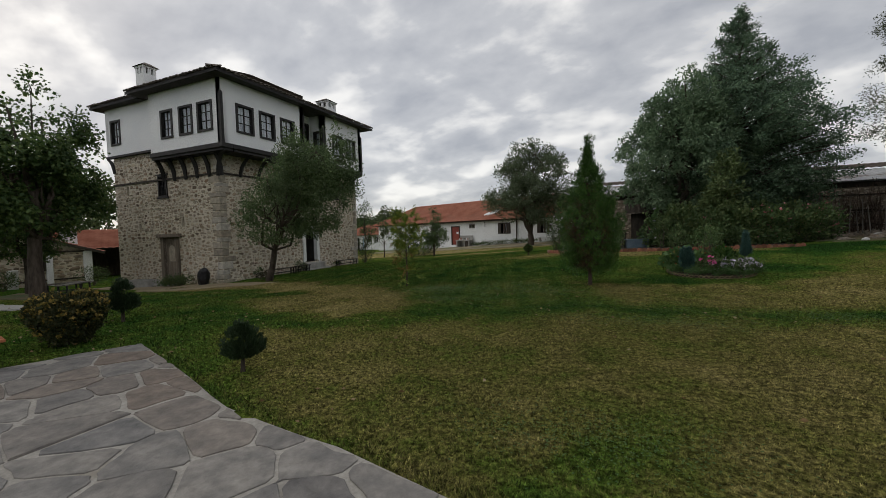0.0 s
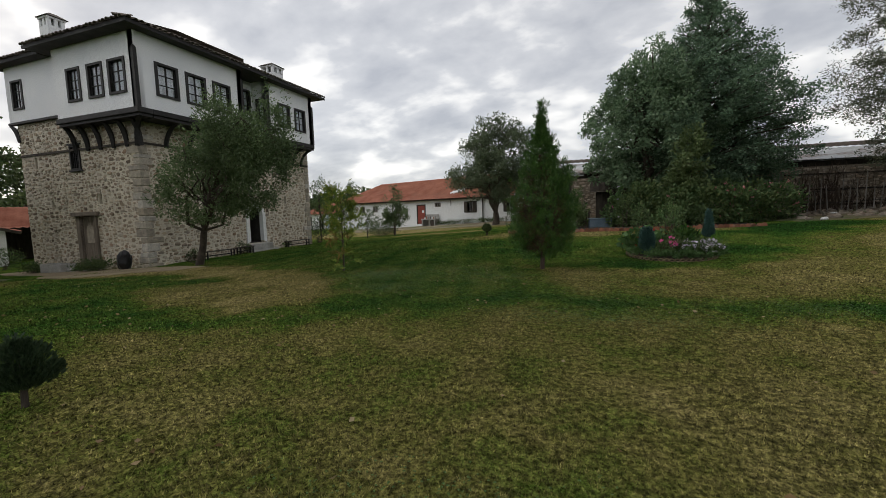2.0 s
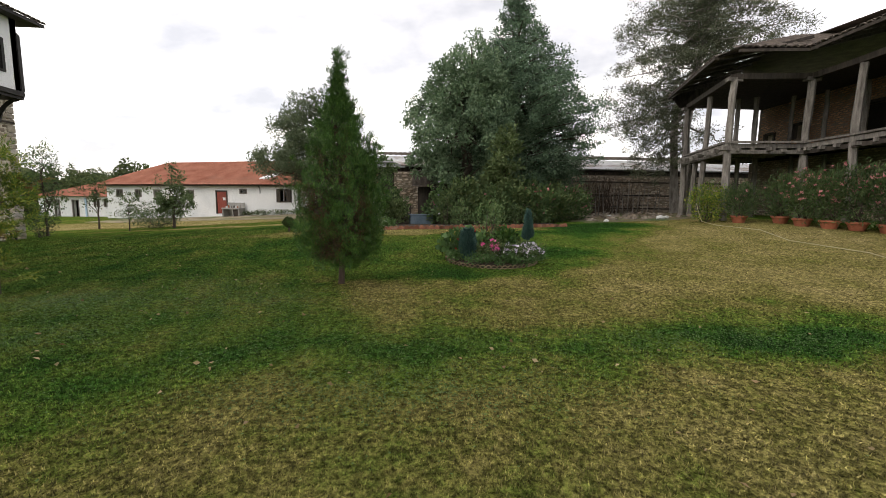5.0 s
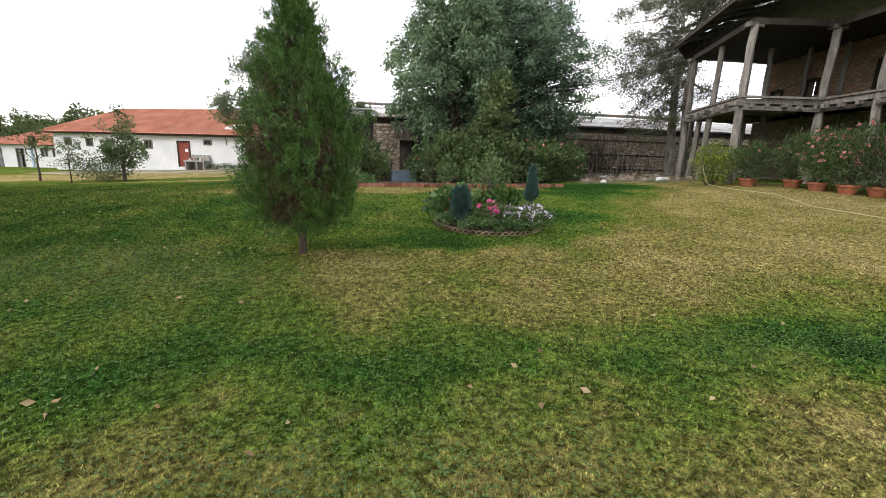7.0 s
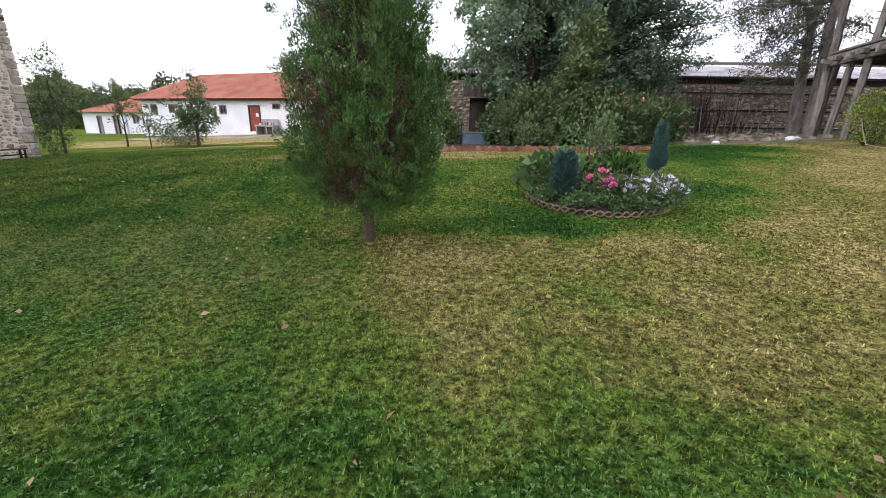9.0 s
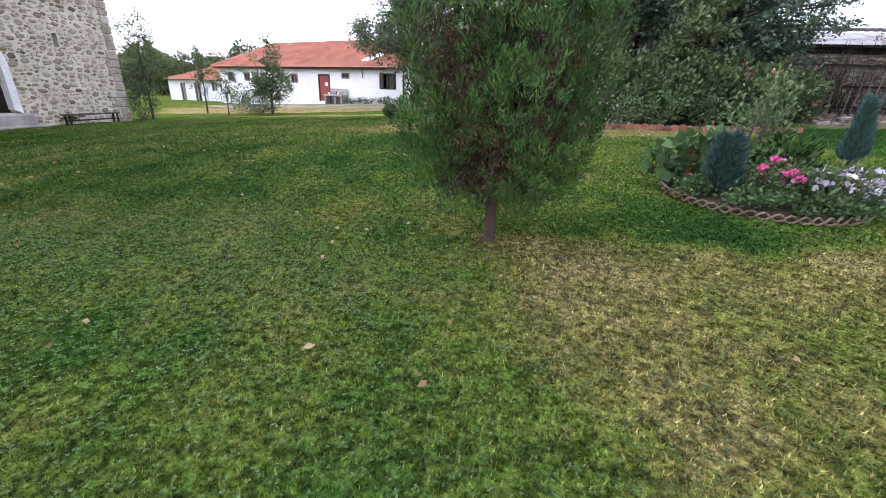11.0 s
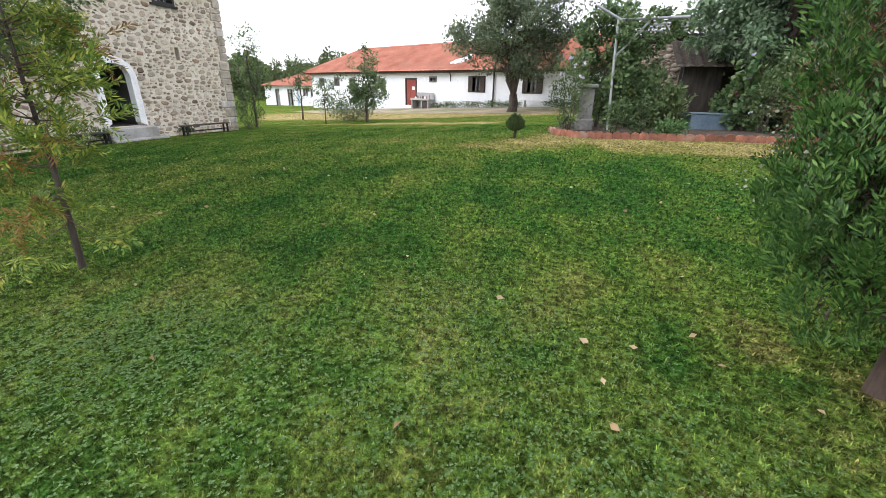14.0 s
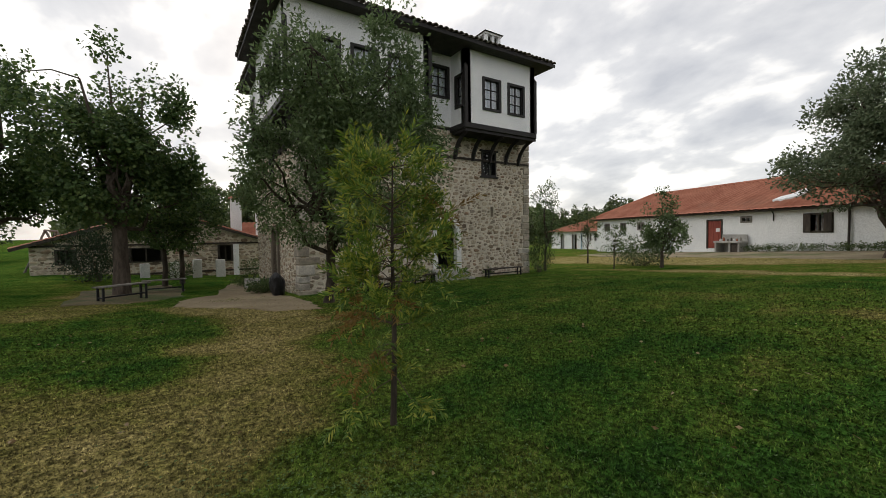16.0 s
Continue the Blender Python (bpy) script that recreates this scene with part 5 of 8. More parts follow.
front_holes = [(3.55, 4.45, -0.62, 1.66), (3.42, 3.98, 3.55, 4.5), (0.95, 1.12, 3.75, 4.2), (1.75, 1.95, 1.95, 2.3), (4.85, 5.05, 2.12, 2.5)]
tower_stones("front_wall", (TX0, TY0), (TX1, TY0), -0.75, STONE_TOP + 0.4, front_holes, 3, 150)
side_holes = [(4.92, 5.86, 0.12, 2.0), (7.12, 7.82, 3.72, 4.68), (7.55, 7.7, 2.1, 2.5)]
tower_stones("side_wall", (TX1, TY0), (TX1, TY1), -0.75, STONE_TOP, side_holes, 4, 150)
for a, b in (((TX1, TY1), (TX0, TY1)), ((TX0, TY1), (TX0, TY0))):
    bm = pierced(0.02, math.hypot(b[0] - a[0], b[1] - a[1]) - 0.02, -0.75, STONE_TOP + 0.4, [], 0.6)
    bm.transform(wall_pose(a, b))
    wpart("rear_wall", bm, M["mortar"], tower)

# dressed corner stones
qrng = np.random.default_rng(5)
z = -0.55
while z < STONE_TOP - 0.3:
    h = qrng.uniform(0.16, 0.34)
    la, lb = (qrng.uniform(0.4, 0.66), 0.3) if qrng.random() < 0.5 else (0.3, qrng.uniform(0.4, 0.66))
    wpart("quoin_stone", boxed(TX1 - la, TX1 + 0.035, TY0 - 0.035, TY0 + lb, z + 0.012, z + h - 0.012, 0.02), M["quoin"], tower)
    wpart("quoin_stone", boxed(TX1 - la, TX1 + 0.04, TY1 - lb, TY1 + 0.04, z + 0.012, z + h - 0.012, 0.02), M["quoin"], tower)
    z += h

# upper storey: white walls, projecting bays
UP0, UP1 = 5.42, 8.03
upper = []


def white_wall(p, q, z0, z1, holes):
    bm = pierced(0, math.hypot(q[0] - p[0], q[1] - p[1]), z0, z1, holes, 0.25)
    bm.transform(wall_pose(p, q))
    return wpart("upper_wall", bm, M["plaster"], tower, "whitewashed plaster wall")


def house_window(p, q, u0, u1, z0, z1, cols=2, rows=3, surround=0.085):
    """A casement in a black surround: frame, sash bars, panes and a curtain behind them."""
    m = wall_pose(p, q)
    w = boxed(u0 - 0.02, u0 + surround, -0.035, 0.12, z0, z1)
    box(w, u1 - surround, u1 + 0.02, -0.035, 0.12, z0, z1)
    box(w, u0 + surround, u1 - surround, -0.035, 0.12, z1 - surround, z1)
    box(w, u0 + surround, u1 - surround, -0.05, 0.12, z0, z0 + surround)
    w.transform(m)
    win = wpart("window", w, M["black_wood"], tower, "black timber window with small panes")
    a, b, c, d = u0 + surround, u1 - surround, z0 + surround, z1 - surround
    s = bmesh.new()
    for k in range(cols + 1):
        u = a + (b - a) * k / cols
        wd = 0.022 if 0 < k < cols else 0.028
        box(s, max(a, u - wd), min(b, u + wd), 0.035, 0.075, c, d)
    for k in range(rows + 1):
        zz = c + (d - c) * k / rows
        box(s, a + 0.03, b - 0.03, 0.04, 0.07, max(c, zz - 0.018), min(d, zz + 0.018))
    s.transform(m)
    wpart("sash", s, M["black_wood"], win)
    for i in range(cols):
        for j in range(rows):
            g = boxed(a + (b - a) * i / cols, a + (b - a) * (i + 1) / cols, 0.052, 0.058, c + (d - c) * j / rows, c + (d - c) * (j + 1) / rows)
            g.transform(m)
            wpart("pane", g, M["glass"], win).visible_shadow = False
    g = bmesh.new()
    pts = [(a + (b - a) * k / 12, 0.15 + 0.015 * math.sin(k * 2.1)) for k in range(13)]
    for (ua, ya), (ub, yb) in zip(pts, pts[1:]):
        g.faces.new([g.verts.new(v) for v in ((ua, ya, c), (ub, yb, c), (ub, yb, d), (ua, ya, d))])
    g.transform(m)
    wpart("curtain", g, M["curtain"], win)
    return win


def windowed(p, q, z0, z1, wins, cols=2, rows=3):
    white_wall(p, q, z0, z1, [(w[0] + 0.03, w[1] - 0.03, w[2] + 0.03, w[3] - 0.03) for w in wins])
    for w in wins:
        house_window(p, q, *w, cols, rows)


LX = -17.45
A, B, C, D = (LX, BY), (BX, BY), (BX, 18.04), (BX, 19.5)
E1 = (BX, 22.97)
windowed(A, B, UP0, UP1, [(0.80, 1.58, 5.96, 7.2), (2.02, 2.86, 5.96, 7.2), (3.18, 4.07, 5.96, 7.2)])
windowed(B, C, UP0, UP1, [(0.70, 1.57, 5.95, 7.17), (1.90, 2.77, 5.95, 7.17), (3.12, 3.99, 5.95, 7.17)])
windowed((TX1 + 0.05, 18.04), (TX1 + 0.05, 19.5), UP0, UP1, [(0.50, 1.36, 6.42, 7.62)])
white_wall(C, (TX1 + 0.05, 18.04), UP0, UP1, [])
windowed((TX1 + 0.05, 19.5), D, UP0, UP1, [(0.28, 0.78, 6.0, 7.2)], 1, 3)
windowed(D, E1, UP0, UP1, [(0.80, 1.66, 5.97, 7.18), (2.03, 2.88, 5.97, 7.18)])
white_wall(E1, (TX1, 22.97), UP0, UP1, [])
white_wall((TX0 - 0.25, TY0 - 0.12), (LX, TY0 - 0.12), 5.72, UP1 - 0.02, [(0.45, 1.15, 6.25, 7.4)])
house_window((TX0 - 0.25, TY0 - 0.12), (LX, TY0 - 0.12), 0.42, 1.18, 6.22, 7.43)
white_wall((LX, TY0 - 0.12), (LX, BY + 0.25), UP0, UP1, [])
white_wall((TX1, TY1), (TX0 - 0.25, TY1), UP0, UP1 - 0.02, [])
white_wall((TX0 - 0.25, TY1), (TX0 - 0.25, TY0 - 0.12), 5.72, UP1 - 0.02, [])
white_wall((TX1, 22.97), (TX1, TY1), UP0, UP1, [])

# black corner boards, sills and the bay floors
for x, y, z0, z1 in ((BX, BY, UP0, 7.55), (BX + 0.01, 22.97, UP0, 7.6), (BX, 19.52, UP0, 7.55), (BX, 18.02, UP0, 7.75)):
    b = boxed(x - 0.085, x + 0.04, y - 0.05, y + 0.075, z0, z1 - 0.12)
    vs = [b.verts.new(v) for v in ((x - 0.085, y - 0.05, z1 - 0.12), (x + 0.04, y - 0.05, z1 - 0.12), (x + 0.04, y + 0.075, z1 - 0.12), (x - 0.085, y + 0.075, z1 - 0.12), (x - 0.02, y + 0.01, z1))]
    for k in range(4):
        b.faces.new((vs[k], vs[(k + 1) % 4], vs[4]))
    wpart("corner_board", b, M["black_wood"], tower)
for x0, x1, y0, y1 in ((LX - 0.03, BX + 0.06, BY - 0.07, TY0 - 0.01), (TX1 + 0.01, BX + 0.06, TY0 - 0.01, 18.08), (TX1 + 0.01, BX + 0.06, 19.44, 23.03)):
    wpart("bay_floor", boxed(x0, x1, y0, y1, 5.22, 5.42, 0.02), M["black_wood"], tower, "black timber bay floor")
    wpart("bay_moulding", boxed(x0 + 0.08, x1 - 0.06, y0 + 0.06, y1, 5.12, 5.22), M["black_wood"], tower)
wpart("wall_band", boxed(TX0 - 0.02, TX1 + 0.05, TY0 - 0.05, TY0 + 0.03, 4.28, 4.36), M["dark_wood"], tower)
wpart("wall_band", boxed(TX1 - 0.03, TX1 + 0.05, TY0 + 0.05, TY1, 4.28, 4.36), M["dark_wood"], tower)
wpart("wall_plate", boxed(TX0 - 0.3, LX, TY0 - 0.16, TY0 + 0.02, 5.64, 5.73), M["black_wood"], tower)


def bracket(p, q):
    """A curved strut from the wall at p up to the bay's edge at q."""
    bm = bmesh.new()
    p, q = Vector(p), Vector(q)
    out = Vector((q.x - p.x, q.y - p.y, 0))
    pts = [p + out * (k / 6) ** 1.7 + Vector((0, 0, (q.z - p.z) * (1 - (1 - k / 6) ** 1.5))) for k in range(7)]
    tube(bm, pts, [0.075, 0.085, 0.09, 0.09, 0.09, 0.085, 0.08], 4)
    wpart("bracket", bm, M["black_wood"], tower)


for k in range(6):
    x = LX + 0.12 + k * (BX - 0.35 - LX) / 5.6
    bracket((x, TY0 - 0.04, 4.2), (x, BY + 0.1, 5.14))
bracket((TX1, TY0 - 0.02, 4.2), (BX - 0.1, BY + 0.1, 5.14))
for y in (14.9, 15.9, 16.9, 17.8, 19.65, 20.5, 21.35, 22.2, 22.9):
    bracket((TX1 + 0.04, y, 4.25), (BX - 0.1, y, 5.14))
bracket((TX0 + 0.1, TY0 - 0.02, 4.9), (TX0 - 0.25, TY0 - 0.1, 5.6))

# roof: low hips, boarded soffit, a fringe of barrel tiles
EZ, OV = 8.03, 0.52


def hip(x0, x1, y0, y1, z, rise, run):
    bm = bmesh.new()
    o = [bm.verts.new(v) for v in ((x0, y0, z), (x1, y0, z), (x1, y1, z), (x0, y1, z))]
    i = [bm.verts.new(v) for v in ((x0 + run, y0 + run, z + rise), (x1 - run, y0 + run, z + rise), (x1 - run, y1 - run, z + rise), (x0 + run, y1 - run, z + rise))]
    for k in range(4):
        bm.faces.new((o[k], o[(k + 1) % 4], i[(k + 1) % 4], i[k]))
    bm.faces.new(i)
    return bm


TILE = bmesh.new()
for k in range(6):
    a0, a1 = math.pi * k / 6, math.pi * (k + 1) / 6
    q = [(math.cos(a0) * 0.095, 0, math.sin(a0) * 0.075), (math.cos(a1) * 0.095, 0, math.sin(a1) * 0.075), (math.cos(a1) * 0.08, 0.42, math.sin(a1) * 0.065), (math.cos(a0) * 0.08, 0.42, math.sin(a0) * 0.065)]
    TILE.faces.new([TILE.verts.new(v) for v in q])
    TILE.faces.new([TILE.verts.new(v) for v in reversed([(x * 0.78, y, zz * 0.7) for x, y, zz in q])])
    TILE.faces.new([TILE.verts.new(v) for v in (q[0], (q[0][0] * 0.78, 0, q[0][2] * 0.7), (q[1][0] * 0.78, 0, q[1][2] * 0.7), q[1])])
TILE_ME = bpy.data.meshes.new("roof_tile")
TILE.to_mesh(TILE_ME)
TILE.free()
TILE_ME.materials.append(M["old_tile"])


def tile_edge(p, q, parent, slope, rng, step=0.205, skip=0.0):
    d = Vector(q) - Vector(p)
    n = int(d.length / step)
    turn = math.atan2(d.y, d.x)
    for k in range(n):
        if rng.random() < skip:
            continue
        c = Vector(p) + d * (k + 0.5) / n
        ob = new("roof_tile", TILE_ME)
        ob.parent = parent
        ob.matrix_parent_inverse = world_of(parent).inverted()
        ob.matrix_basis = Matrix.Translation(c + Vector((0, 0, rng.normal(0, 0.006)))) @ Matrix.Rotation(turn + rng.normal(0, 0.03), 4, "Z") @ Matrix.Rotation(slope + rng.normal(0, 0.02), 4, "X") @ Matrix.Translation((0, rng.uniform(-0.05, 0.0), 0))


trng = np.random.default_rng(8)
for x0, x1, y0, y1 in ((LX - 0.75, BX + OV - 0.03, BY - OV, TY1 + 0.12), (TX0 - 0.25 - OV, LX - 0.74, TY0 - OV, TY1 + OV)):
    main = x1 > -15
    r = wpart("roof", hip(x0, x1, y0, y1, EZ + 0.09, 1.35 if main else 1.2, 3.6 if main else 1.7), M["old_tile_mix"], tower, "low hipped roof of weathered tiles")
    wpart("soffit", boxed(x0 + 0.04, x1 - 0.04, y0 + 0.04, y1 - 0.04, EZ - 0.01 if main else EZ - 0.03, EZ + 0.03), M["soffit"], tower, "dark boarded eaves")
    wpart("fascia", boxed(x0, x1, y0, y0 + 0.03, EZ - 0.02, EZ + 0.1), M["black_wood"], tower)
    tile_edge((x0, y0 - 0.05, EZ + 0.11), (x1, y0 - 0.05, EZ + 0.11), r, 0.34, trng)
    if main:
        wpart("fascia", boxed(x1 - 0.03, x1, y0 + 0.03, y1, EZ - 0.02, EZ + 0.1), M["black_wood"], tower)
        tile_edge((x1 + 0.05, y0, EZ + 0.11), (x1 + 0.05, y1, EZ + 0.11), r, 0.34, trng)
        hipt = Vector((x1 - 3.6, y0 + 3.6, EZ + 1.5))
        tile_edge((x1, y0, EZ + 0.13), tuple(hipt), r, 0.0, trng, 0.36)
    else:
        tile_edge((x0 - 0.05, y1, EZ + 0.11), (x0 - 0.05, y0, EZ + 0.11), r, 0.34, trng)


def roof_chimney(x, y, z0, z1, w):
    c = wpart("chimney", boxed(x - w / 2, x + w / 2, y - w / 2, y + w / 2, z0, z1 - 0.42, 0.015), M["plaster"], tower, "white chimney with vent slots and a tiled cap")
    for sx in (-1, 0, 1):
        for sy in (-1, 0, 1):
            if sx or sy:
                wpart("vent_post", boxed(x + sx * (w / 2 - 0.07) - 0.065, x + sx * (w / 2 - 0.07) + 0.065, y + sy * (w / 2 - 0.07) - 0.065, y + sy * (w / 2 - 0.07) + 0.065, z1 - 0.42, z1 - 0.14), M["plaster"], c)
    # core coloured near-black for the shade between the vent posts
    wpart("flue", boxed(x - w / 2 + 0.14, x + w / 2 - 0.14, y - w / 2 + 0.14, y + w / 2 - 0.14, z1 - 0.42, z1 - 0.14), M["inner_shade"], c)
    wpart("chimney_band", boxed(x - w / 2 - 0.03, x + w / 2 + 0.03, y - w / 2 - 0.03, y + w / 2 + 0.03, z1 - 0.14, z1 - 0.06), M["plaster"], c)
    wpart("chimney_cap", hip(x - w / 2 - 0.1, x + w / 2 + 0.1, y - w / 2 - 0.1, y + w / 2 + 0.1, z1 - 0.06, 0.2, w * 0.45), M["old_tile_mix"], c)


roof_chimney(-19.75, 14.75, 8.2, 10.2, 0.62)
roof_chimney(-14.4, 21.8, 8.2, 9.62, 0.8)

# doors and small openings
d = boxed(TX0 + 3.5, TX0 + 4.5, TY0 + 0.12, TY0 + 0.2, -0.7, 1.68)
ld = wpart("side_door", d, M["door_wood"], tower, "weathered grey plank door with an arched panel")
for k in range(5):
    u = TX0 + 3.56 + k * 0.18
    wpart("plank", boxed(u, u + 0.165, TY0 + 0.085, TY0 + 0.12, -0.62, 1.63, 0.006), M["door_wood"], ld)
arch = bmesh.new()
ring = [(TX0 + 4.22, 0.55)] + [(TX0 + 4.0 + 0.22 * math.cos(a), 1.05 + 0.26 * math.sin(a)) for a in np.linspace(0, math.pi, 11)] + [(TX0 + 3.78, 0.55)]
front = [arch.verts.new((x, TY0 + 0.05, z)) for x, z in ring]
back = [arch.verts.new((x, TY0 + 0.082, z)) for x, z in ring]
arch.faces.new(front)
for k in range(len(ring)):
    arch.faces.new((front[k], back[k], back[(k + 1) % len(ring)], front[(k + 1) % len(ring)]))
bmesh.ops.recalc_face_normals(arch, faces=arch.faces)
wpart("arched_panel", arch, M["quoin"], ld, "pale arched panel")
wpart("lintel", boxed(TX0 + 3.2, TX0 + 4.8, TY0 - 0.16, TY0 + 0.1, 1.66, 1.82, 0.015), M["door_wood"], ld)
for u0 in (3.36, 4.45):
    wpart("jamb", boxed(TX0 + u0, TX0 + u0 + 0.19, TY0 - 0.07, TY0 + 0.1, -0.7, 1.66, 0.015), M["door_wood"], ld)
wpart("door_step", boxed(TX0 + 3.1, TX0 + 4.9, TY0 - 0.75, TY0 - 0.05, -0.75, -0.42, 0.03), M["concrete"], ld)

# white arched portal, its lobby coloured near-black for the shade inside
oz, oh = 0.22, 1.52
pm = wall_pose((TX1, TY0), (TX1, TY1))
c = 5.39
por = bmesh.new()
inn = [(c + 0.43, oz)] + [(c + 0.43 * math.cos(a), oh + 0.38 * math.sin(a)) for a in np.linspace(0, math.pi, 13)] + [(c - 0.43, oz)]
outr = [(c + 0.64, oz - 0.12)] + [(c + 0.62 * math.cos(a), oh + 0.57 * math.sin(a)) for a in np.linspace(0, math.pi, 13)] + [(c - 0.64, oz - 0.12)]
for (a, b), (e, f), (g, h), (i, j) in zip(inn, outr, outr[1:], inn[1:]):
    por.faces.new([por.verts.new(v) for v in ((a, -0.075, b), (e, -0.075, f), (g, -0.075, h), (i, -0.075, j))])
    por.faces.new([por.verts.new(v) for v in ((a, -0.075, b), (i, -0.075, j), (i, 0.16, j), (a, 0.16, b))])
    por.faces.new([por.verts.new(v) for v in ((e, -0.075, f), (e, 0.05, f), (g, 0.05, h), (g, -0.075, h))])
por.transform(pm)
portal = wpart("portal", por, M["white_paint"], tower, "white-painted arched stone portal")
# lobby box; the darkness inside is put into its colour
for q in ((c - 0.9, c + 0.9, 2.6, 2.64, -0.3, 2.4), (c - 0.94, c - 0.9, 0.8, 2.6, -0.3, 2.4), (c + 0.9, c + 0.94, 0.8, 2.6, -0.3, 2.4), (c - 0.94, c + 0.94, 0.8, 2.64, 2.4, 2.44), (c - 0.94, c + 0.94, 0.1, 2.64, 0.1, 0.14), (c - 0.52, c - 0.44, 0.17, 0.8, 0.14, 2.0), (c + 0.44, c + 0.52, 0.17, 0.8, 0.14, 2.0)):
    inside = boxed(*q)
    inside.transform(pm)
    wpart("lobby_wall", inside, M["inner_shade"], portal, "lobby wall coloured near-black for the shade inside")
stp = boxed(c - 0.72, c + 0.78, -0.34, 0.02, -0.45, 0.1, 0.03)
stp.transform(pm)
wpart("threshold", stp, M["concrete"], portal)
stp = boxed(c - 0.8, c + 0.9, -0.6, -0.35, -0.5, -0.2, 0.03)
stp.transform(pm)
wpart("lower_step", stp, M["concrete"], portal)


def grated(p, q, u0, u1, z0, z1):
    m = wall_pose(p, q)
    f = boxed(u0 - 0.07, u0, -0.05, 0.2, z0 - 0.07, z1 + 0.07)
    box(f, u1, u1 + 0.07, -0.05, 0.2, z0 - 0.07, z1 + 0.07)
    box(f, u0, u1, -0.05, 0.2, z1, z1 + 0.07)
    box(f, u0, u1, -0.05, 0.2, z0 - 0.07, z0)
    box(f, u0 - 0.16, u1 + 0.16, -0.07, 0.1, z0 - 0.13, z0 - 0.07)
    box(f, u0 - 0.16, u1 + 0.16, -0.07, 0.1, z1 + 0.07, z1 + 0.13)
    f.transform(m)
    w = wpart("barred_window", f, M["black_wood"], tower, "small barred window in a black frame")
    g = bmesh.new()
    for k in range(1, 4):
        box(g, u0 + (u1 - u0) * k / 4 - 0.01, u0 + (u1 - u0) * k / 4 + 0.01, -0.01, 0.01, z0, z1)
    for k in range(1, 4):
        box(g, u0, u1, 0.011, 0.03, z0 + (z1 - z0) * k / 4 - 0.01, z0 + (z1 - z0) * k / 4 + 0.01)
    g.transform(m)
    wpart("grille", g, M["iron"], w)
    g = boxed(u0, u1, 0.10, 0.106, z0, z1)
    g.transform(m)
    wpart("pane", g, M["glass"], w).visible_shadow = False
    g = boxed(u0, u1, 0.3, 0.32, z0, z1)
    g.transform(m)
    # left window backed by curtain, right one by near-black painted shade
    wpart("blind", g, M["curtain"] if u0 < 5 else M["inner_shade"], w)


grated((TX0, TY0), (TX1, TY0), 3.46, 3.94, 3.6, 4.45)
grated((TX1, TY0), (TX1, TY1), 7.17, 7.77, 3.78, 4.62)
# near-black plates paint the shade deep in the slits
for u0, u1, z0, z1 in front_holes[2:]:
    wpart("slit_back", boxed(TX0 + u0, TX0 + u1, TY0 + 0.4, TY0 + 0.42, z0, z1), M["inner_shade"], tower)
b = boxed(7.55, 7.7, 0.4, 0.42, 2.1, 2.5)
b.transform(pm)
wpart("slit_back", b, M["inner_shade"], tower)



def at_ground(x, y):
    return (x, y, gz(x, y))


# ---------------------------------------------------------------- the long white farm building


def ribbed_roof(p0, p1, p2, p3, step, depth, rows, course=0.025):
    """A tiled slope between the eave p0-p1 and the ridge p3-p2: rounded ribs and stepped courses."""
    p0, p1, p2, p3 = (np.array(p, float) for p in (p0, p1, p2, p3))
    n = max(2, int(np.linalg.norm(p1 - p0) / step) * 4)
    nor = unit(np.cross(p1 - p0, p3 - p0))
    u = np.linspace(0, 1, n + 1)[:, None]
    vs = []
    rib = (np.abs(np.sin(np.arange(n + 1) * np.pi / 4)) * depth)[:, None]
    for r in range(rows):
        for v, lift in ((r / rows, course), ((r + 1) / rows, 0.0)):
            a, b = p0 + (p3 - p0) * v, p1 + (p2 - p1) * v
            vs.append(a + (b - a) * u + nor * (rib + lift))
    v = np.concatenate(vs)
    k = np.arange(n)
    f = []
    for r in range(2 * rows - 1):
        a = r * (n + 1) + k
        f.append(np.stack([a, a + 1, a + n + 2, a + n + 1], 1))
    return fast_mesh("tiles", v, np.concatenate(f))


BARN_RZ = math.degrees(math.atan(-0.35))
barn = thing("farm_building", "long limewashed farm building with a red tiled roof", "house", (-25.5, 44.525, 0), BARN_RZ)
BW = [(1.2, 1.85, 1.55, 2.12), (3.4, 4.02, 1.55, 2.12), (5.5, 6.15, 1.55, 2.12), (9.1, 9.75, 1.5, 2.1), (14.46, 15.07, 1.9, 2.2), (17.95, 19.2, 1.28, 2.2), (22.05, 23.3, 1.28, 2.2), (27.0, 28.2, 1.28, 2.2)]
part("front_wall", pierced(0, 36, -0.9, 2.5, BW + [(12.1, 13.12, 0.22, 2.05)], 0.4), M["limewash"], barn, "limewashed wall with flaking patches")
bm = boxed(0, 0.4, 0.4, 8, -0.9, 2.5)
box(bm, 35.6, 36, 0.4, 8, -0.9, 2.5)
box(bm, 0.4, 35.6, 7.6, 8, -0.9, 2.5)
part("rear_walls", bm, M["limewash"], barn)
# one added sheet, painted near-black as the shade of the rooms
part("inner_shade_sheet", boxed(0.4, 35.6, 1.5, 1.55, -0.5, 2.5), M["inner_shade"], barn, "near-black sheet standing for the shade of the rooms behind")
part("eave_board", boxed(-0.35, 36.3, -0.34, 0.1, 2.46, 2.56), M["dark_wood"], barn)
part("plinth", boxed(-0.03, 36.03, -0.05, -0.002, -0.9, 0.14), M["limewash"], barn)
roof_top = 4.72
